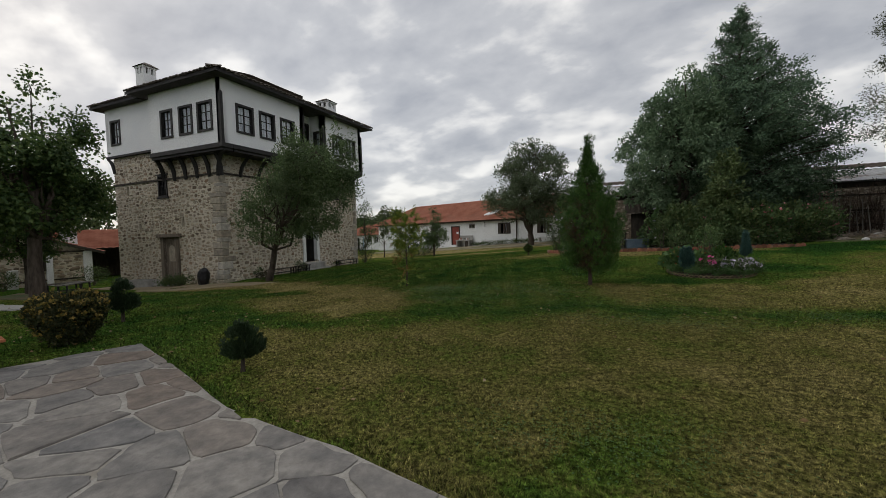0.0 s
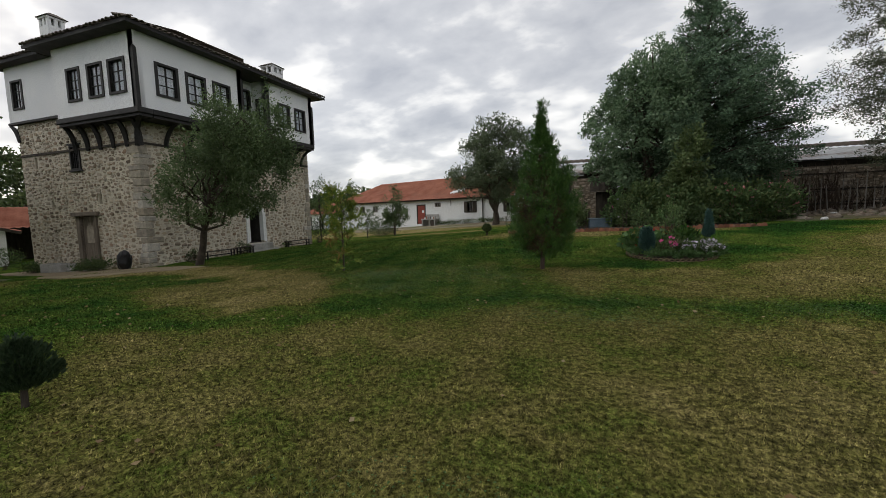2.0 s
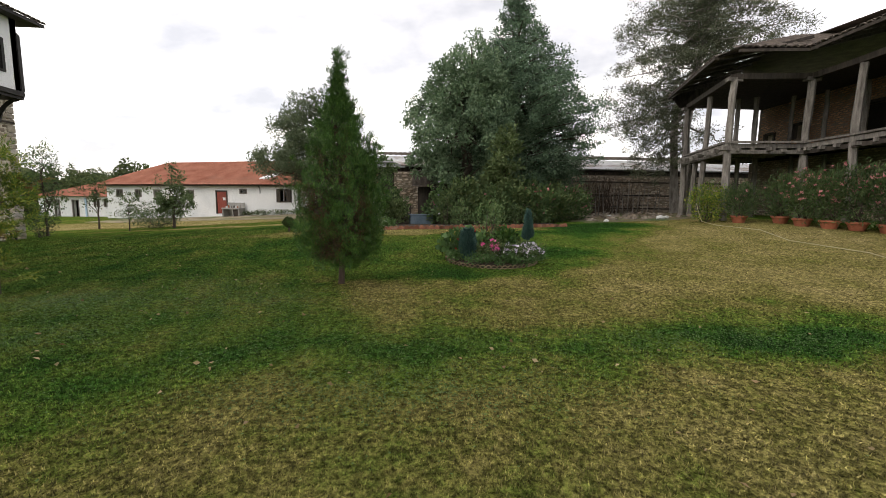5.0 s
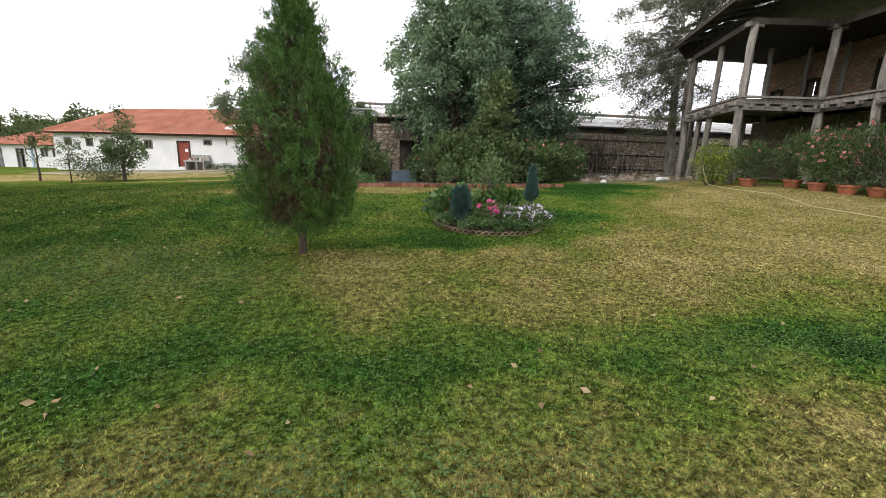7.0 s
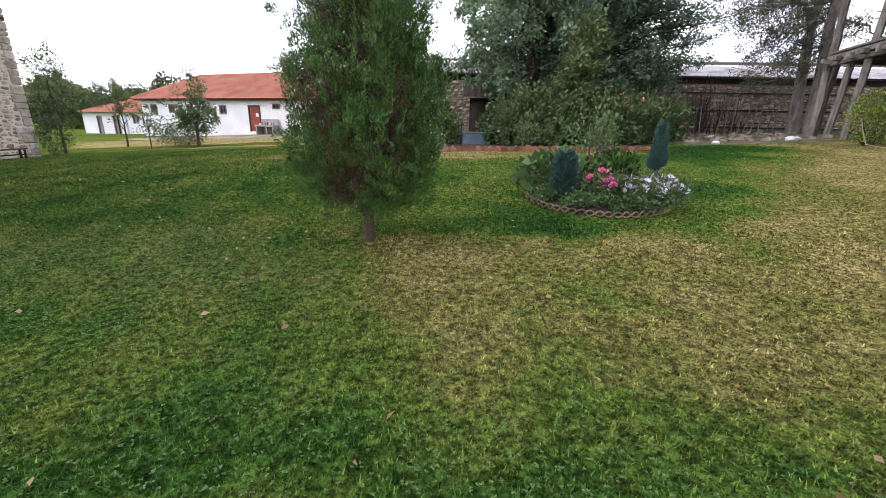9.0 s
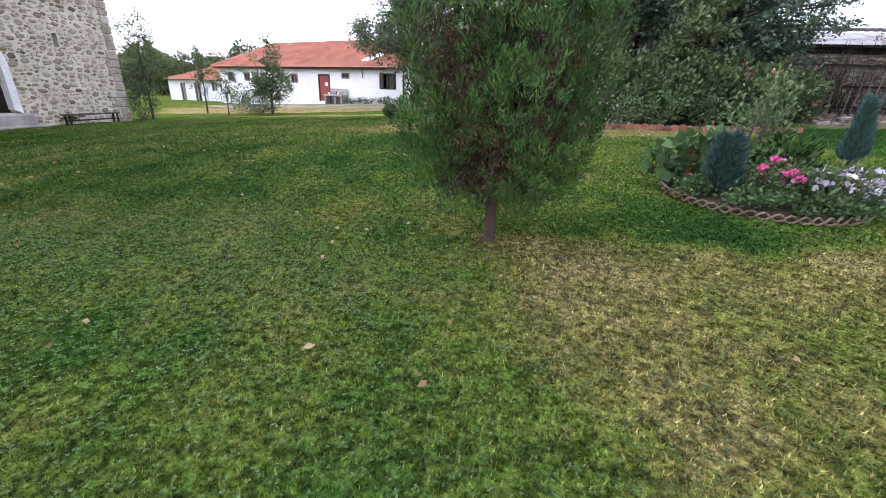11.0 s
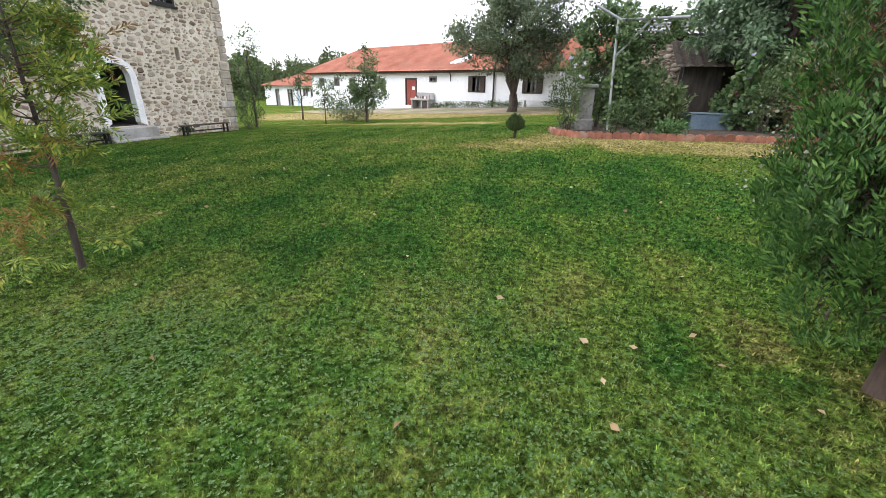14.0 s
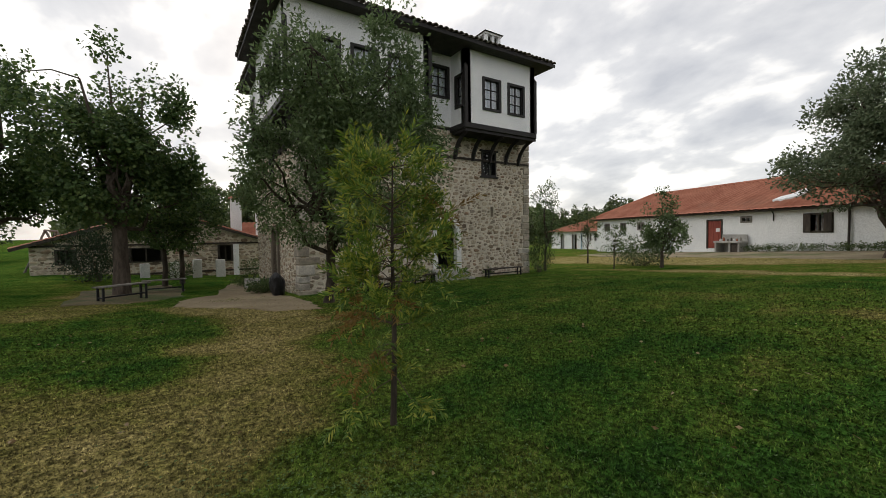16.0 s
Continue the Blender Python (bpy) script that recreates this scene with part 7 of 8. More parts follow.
for a, b in zip(np.linspace(0, math.pi, 9), np.linspace(0, math.pi, 9)[1:]):
    beam(arch, (ax + 0.42 * math.cos(a), WY - 0.1, 1.75 + 0.42 * math.sin(a)), (ax + 0.42 * math.cos(b), WY - 0.1, 1.75 + 0.42 * math.sin(b)), 0.08, 0.14, up=(0, 1, 0))
wpart("niche_arch", arch, M["old_wall"], bw, "small brick arch of a blocked niche")

ls = thing("long_shed", "long shed with a pale patched sheet roof", "shed", (14.0, 36, -0.17), 0)
part("wall", boxed(-14, 18, -5.0, 3.0, -0.5, 3.77), M["dark_wood"], ls)
bm = bmesh.new()
bm.faces.new([bm.verts.new(v) for v in ((-14.5, -5.4, 3.68), (18.5, -5.4, 3.68), (18.5, -2.2, 4.55), (-14.5, -2.2, 4.55))])
part("roof_edge", bm, M["zinc"], ls, "pale corrugated sheet roof")
part("roof_sheet", ribbed_roof((-14.5, -5.5, 3.72), (18.5, -5.5, 3.72), (18.5, -2.2, 4.62), (-14.5, -2.2, 4.62), 0.3, 0.03, 1), M["zinc"], ls)
part("tiled_ridge", ribbed_roof((-14.5, -2.3, 4.66), (18.5, -2.3, 4.66), (18.5, 1.0, 5.25), (-14.5, 1.0, 5.25), 0.36, 0.05, 10), M["old_tile_mix"], ls, "weathered tiles above the sheet")

bs = thing("garden_shed", "low dark garden shed with an old tiled roof", "shed", at_ground(5.0, 27.6))
part("front_wall", pierced(-2.6, 2.1, -0.2, 1.75, [(-1.4, -0.5, 0.0, 1.6), (0.6, 1.5, 0.7, 1.4)], 0.12), M["dark_wood"], bs, "dark board wall")
# near-black sheet, painted shade inside the shed
part("inside", boxed(-2.5, 2.0, 1.4, 1.5, -0.2, 1.8), M["inner_shade"], bs)
part("roof", ribbed_roof((-2.9, -0.45, 1.7), (2.3, -0.45, 1.7), (2.3, 2.2, 2.75), (-2.9, 2.2, 2.75), 0.3, 0.05, 10), M["dark_wood"], bs, "old brown tiled roof")
gate = thing("picket_gate", "small weathered picket gate in the planting bed", "gate", at_ground(1.6, 25.0), 8)
for k in range(8):
    part("picket", boxed(-0.5 + k * 0.13, -0.43 + k * 0.13, -0.012, 0.012, -0.05, 0.85, 0.004), M["dark_wood"], gate)
for z in (0.2, 0.65):
    part("rail", boxed(-0.55, 0.55, 0.014, 0.04, z, z + 0.06), M["dark_wood"], gate)

# ---------------------------------------------------------------- trees


def at(x, y, dz=0.0):
    return (x, y, gz(x, y) + dz)


conifer("thuja", "conical thuja with green sprays and brown dead foliage inside", at(1.06, 12.38), [(0.40, 0.34), (0.5, 0.57), (0.75, 0.67), (1.1, 0.69), (1.55, 0.62), (2.0, 0.48), (2.4, 0.31), (2.8, 0.155), (3.2, 0.06), (3.4, 0.025), (3.5, 0.01)], 0.046, 0.5, 800, 0.032, 0.27, "leaf_thuja", 101, per=32, inner=0.45, dead=42000, cones=1500, gap=0.0, freq=1.25, lump=0.16, upward=1.0, plume=0.115, bare=((-0.05, -1.0), 1.0, 0.7), flame=(560, 12))
tree("apple_tree", "leafy apple tree with a low fork beside the tower", "tree", at(-11.3, 13.95), [(1.55, 0.8), (2.1, 1.5), (3.0, 1.9), (4.1, 1.8), (4.9, 1.2), (5.4, 0.45)], 0.125, 1.25, 440, 92, 0.088, 0.46, "leaf_apple", 102, limbs=22, gap=-0.2, freq=0.6, up=-0.1, radius=0.3, lump=0.2, lean=(3.6, -0.6), shoot=0.7, out=0.5, stems=2)
MP = [(2.5, 1.2), (3.1, 1.9), (4.2, 2.2), (5.4, 2.1), (6.5, 1.5), (7.5, 0.6)]
for k, (x, y, s, seed) in enumerate(((-17.5, 9.25, 1.02, 115), (-13.6, 4.4, 0.8, 113), (-20.6, 5.4, 1.0, 114))):
    tree("maple_tree", "dark green maple with a dense uneven crown", "tree", at(x, y), [(h * s, r * s) for h, r in MP], 0.22 * s, 2.1 * s, 270, 84, 0.125, 0.8, "leaf_maple", seed, limbs=18, gap=0.25, freq=0.33, up=-0.1, radius=0.4, lump=0.4, group="maples by the cottage", shoot=1.1, stems=2)
for x, y, s, seed in ((-21.0, 10.3, 1.0, 116), (-22.4, 10.9, 0.9, 117)):
    tree("cherry_plum", "small dark tree with a thin trunk", "tree", at(x, y), [(1.7 * s, 0.9 * s), (2.6 * s, 1.7 * s), (3.8 * s, 1.6 * s), (4.9 * s, 0.9 * s), (5.5 * s, 0.3 * s)], 0.1, 1.5, 130, 66, 0.12, 0.6, "leaf_maple", seed, limbs=12, gap=-0.1, freq=0.5, radius=0.32, lump=0.35, group="small trees by the cottage", shoot=0.6)
tree("plum_tree", "dark reddish-leaved tree beside the bench", "tree", at(-9.2, 2.9), [(0.3, 1.1), (1.0, 1.6), (2.4, 1.75), (4.4, 1.8), (6.4, 1.75), (8.0, 1.2), (9.0, 0.4)], 0.14, 0.8, 470, 78, 0.095, 0.6, "leaf_plum", 121, limbs=16, gap=-0.2, freq=0.5, radius=0.3, shoot=0.6)
fir("big_fir", "tall dark fir with a broad ragged crown", at(7.75, 28.4), [(2.0, 3.0), (3.0, 4.0), (5.0, 4.3), (6.4, 4.1), (8.1, 3.1), (9.0, 2.3), (10.3, 1.35), (11.2, 0.8), (12.2, 0.06)], 0.3, 430, 84, 0.125, 0.5, "leaf_spruce", 131, wall_y=29.95, wall_z=4.1)
tree("linden_tree", "broad green tree with a few yellow leaves beside the fir", "tree", at(4.5, 26.4), [(2.0, 1.5), (2.8, 2.7), (4.4, 3.1), (5.9, 2.4), (7.3, 1.9), (8.5, 1.2), (9.5, 0.35)], 0.2, 1.9, 430, 82, 0.17, 0.5, "leaf_linden", 133, limbs=20, gap=-0.2, freq=0.33, radius=0.38, lump=0.25, lean=(0.5, 0.3), shoot=0.6, stems=2, extra=[("yellow_foliage", "leaf_yellow", 110, 0.2)])
tree("walnut_tree", "broad grey-green tree with a forked trunk before the farm building", "tree", at(-4.5, 33.0), [(1.9, 1.6), (2.8, 2.7), (4.4, 3.0), (5.8, 2.5), (7.0, 1.6), (8.0, 0.5)], 0.24, 0.9, 400, 80, 0.16, 0.46, "leaf_walnut", 141, limbs=20, gap=-0.1, freq=0.36, up=0.15, radius=0.42, lump=0.32, shoot=1.0, stems=3)
tree("small_tree", "small round fruit tree in the lawn", "tree", at(-10.2, 27.6), [(0.7, 0.5), (1.2, 1.05), (1.8, 1.1), (2.5, 0.65), (3.2, 0.12)], 0.07, 0.7, 95, 52, 0.10, 0.5, "leaf_apple", 151, limbs=12, gap=-0.1, freq=0.8, radius=0.2, lump=0.3, shoot=0.4)
tree("sapling", "thin young tree with sparse leaves", "tree", at(-11.6, 26.4), [(0.9, 0.4), (1.4, 0.65), (1.9, 0.4), (2.1, 0.1)], 0.025, 0.8, 26, 30, 0.08, 0.5, "leaf_shrub", 152, limbs=5, gap=-0.8, freq=1, radius=0.15, sub=2)
tree("young_tree", "slender young tree by the tower's corner", "tree", at(-14.1, 24.9), [(1.0, 0.4), (1.7, 0.8), (2.7, 0.85), (3.4, 0.6), (4.2, 0.2)], 0.05, 0.9, 60, 36, 0.10, 0.5, "leaf_vine", 153, limbs=12, gap=-0.4, freq=0.7, radius=0.2, shoot=0.5)
tree("far_small_tree", "slender tree beside the annex", "tree", at(-16.4, 31.0), [(1.2, 0.4), (1.9, 0.7), (2.7, 0.7), (3.5, 0.2)], 0.05, 0.9, 40, 30, 0.10, 0.55, "leaf_shrub", 154, limbs=8, gap=-0.2, freq=0.8, radius=0.22)


def feather_tree(base, h, seed):
    """A young bald cypress: drooping branchlets set with combs of soft needles."""
    rng = np.random.default_rng(seed)
    t = thing("young_cypress", "young deciduous cypress with feathery yellow-green needles", "tree", base)
    bm = bmesh.new()
    tube(bm, [(0, 0, -0.1), (0, 0, 0.05), (0.02, 0.01, h * 0.3), (-0.01, 0.02, h * 0.65), (0.0, 0.03, h * 0.97)], [0.036, 0.025, 0.02, 0.012, 0.004], 8)
    pos, way, spin, rust = [], [], [], []
    for k in range(80):
        f = rng.random() ** 0.75
        if f < 0.34 and rng.random() < 0.2:
            continue
        z0 = 0.30 + f * (h * 0.96 - 0.30)
        reach = (0.54 - 0.22 * f) * rng.uniform(0.45, 1.1) * (0.75 if f < 0.3 else 1.0)
        a = rng.uniform(0, 6.283)
        rise = rng.uniform(0.05, 0.65) if z0 > 0.7 else rng.uniform(-0.35, 0.25)
        d = np.array([math.cos(a), math.sin(a), rise])
        p0, p1 = np.array([0, 0, z0]), np.array([0, 0, z0]) + d * reach
        tw = bmesh.new()
        limb(tw, p0, p1, 0.005, 0.0015, rng, 0.15, 5, 3)
        part("branch", tw, M["bark_red"], t)
        dead = z0 < 1.0 and rng.random() < 0.28 or rng.random() < 0.08
        for s in range(int(4 + 7 * reach)):
            u = rng.uniform(0.58, 1.05)
            q = p0 + (p1 - p0) * u
            bd = unit(d * 0.6 + rng.normal(0, 0.55, 3) + np.array([0, 0, 0.25 if not dead else -0.5]))
            L = rng.uniform(0.14, 0.30)
            side = unit(np.cross(bd, rng.normal(0, 0.4, 3) + np.array([0, 0, 1.0])))
            m = 20
            up_ = np.cross(bd, side)
            for e in range(m * 2):
                c_ = rng.uniform(0, 6.283)
                rad = side * math.cos(c_) + up_ * (0.6 * math.sin(c_))
                pos.append(q + bd * L * (e + 0.5) / (2 * m))
                way.append(rad * 0.8 + bd * 0.7 + rng.normal(0, 0.08, 3))
                spin.append(np.cross(rad, bd))
                rust.append(dead)
    part("trunk", bm, M["bark"], t)
    pos, way, spin, rust = map(np.array, (pos, way, spin, rust))
    part("crown", leaves("cypress_needles", pos[~rust], way[~rust], 0.06, 0.2, rng, 0.0, M["leaf_larch"], spin[~rust] + rng.normal(0, 0.2, (int((~rust).sum()), 3))), None, t)
    part("rusty_foliage", leaves("cypress_rusty", pos[rust], way[rust], 0.045, 0.22, rng, 0.0, M["leaf_rust"], spin[rust] + rng.normal(0, 0.2, (int(rust.sum()), 3))), None, t, "rust-brown drying needles")
    return t


feather_tree(at(-3.97, 12.14), 2.06, 161)

# twin-trunked pine between the wall and the galleried house
pine = thing("pine_tree", "tall old pine with twin trunks and clumped grey-green needles", "tree", at(18.1, 28.7))
prn = np.random.default_rng(171)
for pts in ([(0.15, 0, -0.3), (0.0, 0, 2.0), (-0.25, 0, 4.6), (0.2, 0, 8.6), (0.9, 0.1, 14.5)], [(-0.2, 0.5, -0.3), (-0.45, 0.5, 2.2), (-0.7, 0.45, 5.0), (0.6, 0.5, 9.2), (1.5, 0.4, 13.5)]):
    bm = bmesh.new()
    tube(bm, pts, [0.31, 0.22, 0.19, 0.13, 0.05], 12)
    part("trunk", bm, M["bark_grey"], pine, "grey furrowed trunk")
pts, bm = [], bmesh.new()
for k in range(110):
    z = 3.6 + 11.0 * ((k + prn.random()) / 110) ** 0.95
    a = k * 2.39996 + prn.normal(0, 0.4)
    a = a if z > 8 or k % 2 else prn.normal(3.2, 0.5)
    r = prn.uniform(0.65, 1.1) * float(np.interp(z, [3, 5, 8, 11.5, 14.6], [3.4, 4.1, 4.9, 4.4, 1.8]))
    sag = prn.uniform(0.1, 0.8) if z > 7.5 else prn.uniform(0.5, 1.7)
    c = float(np.interp(z, [0, 4.6, 8.6, 14.5], [0, -0.3, 0.4, 1.1]))
    q = np.array([c + math.cos(a) * r, 0.2 + math.sin(a) * r, z - sag])
    wy, wz = q[1] + 28.7, q[2] + 1.2
    if (wy < 27.3 and wz < 9.4) or (wy > 29.4 and wz < 6.0):
        continue
    lp = limb(bm, (c, 0.2, z), q, 0.065, 0.012, prn, 0.2, 5, 5)
    for p in lp[1:]:
        for _ in range(4):
            pts.append(p + prn.normal(0, 1, 3) * [0.42, 0.42, 0.3])
part("limb", bm, M["bark_grey"], pine, "crooked bare limbs", "stuff")
pts = np.array(pts)
pts = pts[~(((pts[:, 1] < -1.6) & (pts[:, 2] < 8.0)) | ((pts[:, 1] > 0.9) & (pts[:, 2] < 4.6)))]
pos, way, face = clumped(pts, 64, 0.38, unit(pts * [1, 1, 0.1] - [0, 0, 1]), prn, 0.1)
pos[:, 2] = pos[:, 2] * 0.85 + np.repeat(pts[:, 2], 64) * 0.15
part("crown", leaves("pine_needles", pos, way, 0.15, 0.26, prn, 0.05, M["leaf_pine"], face), None, pine)

# woods beyond the farm building
frng = np.random.default_rng(181)
for k, (x, y, h, r) in enumerate(((-40, 66, 5.4, 4.2), (-46, 74, 6.0, 4.6), (-33.6, 61, 6.6, 3.6), (-48, 70, 6.5, 5), (-55, 66, 6.0, 5), (-45, 36, 7.0, 4.0), (-38, 27, 7.5, 3.4), (-46, 25, 9.5, 4.4), (-50, 14, 8.0, 4.2), (-52, 5, 7.0, 4.0), (-46, -4, 7.5, 4.0), (-38, 17, 7.5, 3.4))):
    tree("far_tree", "broad green tree beyond the buildings", "tree", (x, y, gz(x, y)), [(0.6, r * 0.7), (h * 0.35, r), (h * 0.65, r * 0.85), (h * 0.88, r * 0.5), (h, 0.2)], 0.22, 1.2, 95, 70, 0.34, 0.7, "leaf_far", 200 + k, limbs=8, gap=-0.4, freq=0.3, radius=0.8, lump=0.3, group="trees beyond the buildings", sub=1, shoot=0.6)
# far woods: a low uneven band of leaves on the skyline
n = 26000
fa = frng.uniform(radians(-100), radians(75), n)
fr = frng.uniform(130, 190, n)
fh = frng.random(n) ** 0.6 * (6 + 2.0 * np.sin(fa * 23) + 1.6 * np.sin(fa * 57 + 1))
fpos = np.stack([np.sin(fa) * fr, np.cos(fa) * fr + 10, fh], 1)
tagged(new("far_woods", leaves("far_woods", fpos, frng.normal(size=(n, 3)), 2.2, 0.9, frng, 0.2, M["leaf_far"])), "distant woods along the skyline", "woods", kind="stuff")

# ---------------------------------------------------------------- clipped shrubs and bushes
conifer("dwarf_spruce", "small round dwarf spruce on a short stem", at(-2.12, 4.95), [(0.14, 0.08), (0.2, 0.145), (0.32, 0.155), (0.42, 0.11), (0.5, 0.05), (0.56, 0.01)], 0.022, 0.14, 1300, 0.04, 0.28, "leaf_dark", 301, per=8, inner=0.45, lump=0.55, gap=0.15, freq=2.6, bark="bark", category="shrub", group="dwarf spruces")
conifer("dwarf_spruce", "small pointed dwarf spruce on a short stem", at(-6.9, 6.32), [(0.14, 0.09), (0.24, 0.19), (0.4, 0.21), (0.56, 0.15), (0.7, 0.07), (0.8, 0.01)], 0.028, 0.16, 1400, 0.05, 0.28, "leaf_dark", 302, per=8, inner=0.45, lump=0.45, gap=0.1, freq=2.2, bark="bark", category="shrub", group="dwarf spruces")
conifer("dwarf_spruce", "small rounded dwarf conifer on a bent stem", at(-1.88, 19.35), [(0.13, 0.08), (0.19, 0.16), (0.28, 0.17), (0.37, 0.1), (0.45, 0.03)], 0.03, 0.18, 1100, 0.05, 0.3, "leaf_shrub", 303, per=6, inner=0.5, bark="bark", category="shrub", group="dwarf spruces")
bush("golden_bush", "clipped round-topped bush with golden tips", at(-5.76, 5.02), 0.46, 0.45, 0.78, 15000, 0.04, 0.6, "leaf_box", 311, low=0.04, prof=[(0.04, 0.42), (0.2, 0.68), (0.42, 0.96), (0.6, 0.97), (0.7, 0.7), (0.75, 0.3)], spread=0.03, up=0.9, gap=-0.9, lump=0.1, flat=0.22, cup=0.5, blooms=[("golden_tip", "leaf_gold", 420, 8, 0.045, (0, 0, 1))])
bush("round_shrub", "low dense shrub beside the small tree", at(-12.0, 29.0), 1.5, 1.2, 1.3, 3000, 0.09, 0.5, "leaf_shrub", 312, spread=0.14)
bush("dark_shrub", "dark rounded shrub against the tower's corner", at(-13.35, 23.75), 0.55, 0.45, 1.25, 1800, 0.06, 0.5, "leaf_dark", 313, spread=0.1)
bush("juniper_bush", "broad dark juniper before the cottage", at(-23.8, 7.7), 1.3, 1.2, 2.2, 4200, 0.11, 0.4, "leaf_dark", 314, spread=0.14, lump=0.12)
for k, (x, y, r, h) in enumerate(((-24.0, 14.0, 0.7, 1.0), (-24.6, 10.8, 0.6, 0.9), (-19.5, 13.0, 0.45, 0.4), (-15.6, 13.2, 0.5, 0.38), (-16.3, 13.1, 0.4, 0.32))):
    bush("low_shrub", "low green shrub beside the wall", at(x, y), r, r, h, 900, 0.07, 0.6, "leaf_shrub", 320 + k, spread=0.08, group="shrubs by the walls")

# ---------------------------------------------------------------- flower bed
BC = (3.92, 14.36)
bed = thing("flower_bed", "oval flower bed with a scalloped brown edging", "flower bed", at(*BC), -4)
bm = bmesh.new()
ring = []
for rr, zz in ((1.0, -0.05), (0.97, 0.015), (0.8, 0.06), (0.45, 0.10)):
    ring.append([bm.verts.new((0.93 * rr * math.cos(a), 0.84 * rr * math.sin(a), zz)) for a in np.linspace(0, 2 * math.pi, 33)[:-1]])
for u, v in zip(ring, ring[1:]):
    for k in range(32):
        bm.faces.new((u[k], u[(k + 1) % 32], v[(k + 1) % 32], v[k]))
bm.faces.new(ring[-1])
part("soil", bm, M["soil"], bed, "dark garden soil")
tile = bmesh.new()
for ph in (0.0, math.pi):
    tube(tile, [(-0.118 + 0.236 * k / 8, -0.018 * math.cos(math.pi * k / 4 + ph), 0.038 + 0.034 * math.sin(math.pi * k / 4 + ph)) for k in range(9)], [0.0115] * 9, 6)
tile_me = bpy.data.meshes.new("edging_tile")
tile.to_mesh(tile_me)
tile.free()
tile_me.materials.append(M["edging"])
for k in range(28):
    a = 2 * math.pi * k / 28
    x, y = 0.97 * math.cos(a), 0.90 * math.sin(a)
    ob = new("edging_tile", tile_me)
    ob.parent = bed
    w_ = bed.matrix_basis @ Vector((x, y, 0))
    ob.matrix_basis = pose(x, y, gz(w_.x, w_.y) - w_.z, 0, 0, math.degrees(math.atan2(0.90 * math.cos(a), -0.97 * math.sin(a))))


def in_bed(x, y, dz=0.06):
    p = bed.matrix_basis @ Vector((x * 0.83, y * 1.35, 0))
    return (p.x, p.y, gz(p.x, p.y) + dz)


conifer("blue_cypress", "small blue-green columnar cypress in the flower bed", in_bed(-0.66, -0.3), [(0.02, 0.08), (0.12, 0.115), (0.36, 0.115), (0.5, 0.09), (0.6, 0.045)], 0.02, 0.04, 1100, 0.075, 0.16, "leaf_blue", 401, per=9, inner=0.4, category="shrub", group="blue cypresses", fan=0.35)
conifer("blue_cypress", "taller pointed blue-green cypress in the flower bed", in_bed(0.95, 0.05), [(0.04, 0.1), (0.2, 0.115), (0.42, 0.085), (0.66, 0.05), (0.98, 0.012)], 0.022, 0.04, 1100, 0.06, 0.16, "leaf_blue", 402, per=9, inner=0.4, category="shrub", group="blue cypresses", fan=0.35)
bush("geranium", "geranium with big round leaves and red heads", in_bed(-0.82, 0.12), 0.42, 0.4, 0.5, 330, 0.14, 0.95, "leaf_gera", 411, "flowers", spread=0.07, stems=14, blooms=[("red_bloom", "pet_red", 7, 26, 0.035, (0, 0, 1))])
bush("geranium", "geranium with round leaves behind the petunias", in_bed(-0.15, 0.25), 0.42, 0.34, 0.46, 330, 0.115, 0.95, "leaf_gera", 412, "flowers", spread=0.07, stems=14, blooms=[("red_bloom", "pet_red", 4, 22, 0.03, (0, 0, 1))])
bush("pink_petunia", "spreading petunia with bright pink flowers", in_bed(0.05, -0.26), 0.42, 0.34, 0.34, 1900, 0.05, 0.55, "leaf_shrub", 413, "flowers", spread=0.05, stems=12, blooms=[("pink_bloom", "pet_pink", 20, 20, 0.05, (-0.2, -0.3, 0.9))])
bush("white_petunia", "spreading petunia with pale lilac-white flowers", in_bed(0.6, -0.22), 0.52, 0.4, 0.34, 2400, 0.05, 0.55, "leaf_shrub", 414, "flowers", spread=0.05, stems=14, blooms=[("white_bloom", "pet_white", 56, 7, 0.062, (0.1, -0.35, 0.9))])
bush("tall_lily", "upright leafy lily stems in the bed", in_bed(0.42, 0.2), 0.2, 0.2, 0.6, 620, 0.11, 0.36, "leaf_thuja", 415, "flowers", spread=0.04, stems=9, up=1.2)
bush("rose_bush", "thin rose bush rising from the bed", in_bed(0.0, 0.34), 0.34, 0.3, 1.2, 800, 0.06, 0.55, "leaf_vine", 416, "flowers", spread=0.08, clump=14, stems=12, gap=0.1, low=0.35)
for gx_, gy_, gr in ((-0.4, -0.5, 0.3), (0.15, -0.54, 0.36), (0.62, -0.48, 0.32), (-0.85, -0.3, 0.24), (0.98, -0.26, 0.22)):
    bush("ground_cover", "low leafy ground cover along the bed's edge", in_bed(gx_, gy_), gr, gr * 0.55, 0.2, 620, 0.045, 0.7, "leaf_gera", 420 + int(gx_ * 10), "flowers", low=0.02, spread=0.04, stems=4, group="ground cover in the flower bed")
bush("marigold", "low orange-brown marigold at the bed's edge", in_bed(1.0, -0.05), 0.16, 0.2, 0.16, 420, 0.035, 0.5, "leaf_gold", 417, "flowers", spread=0.03, stems=6)

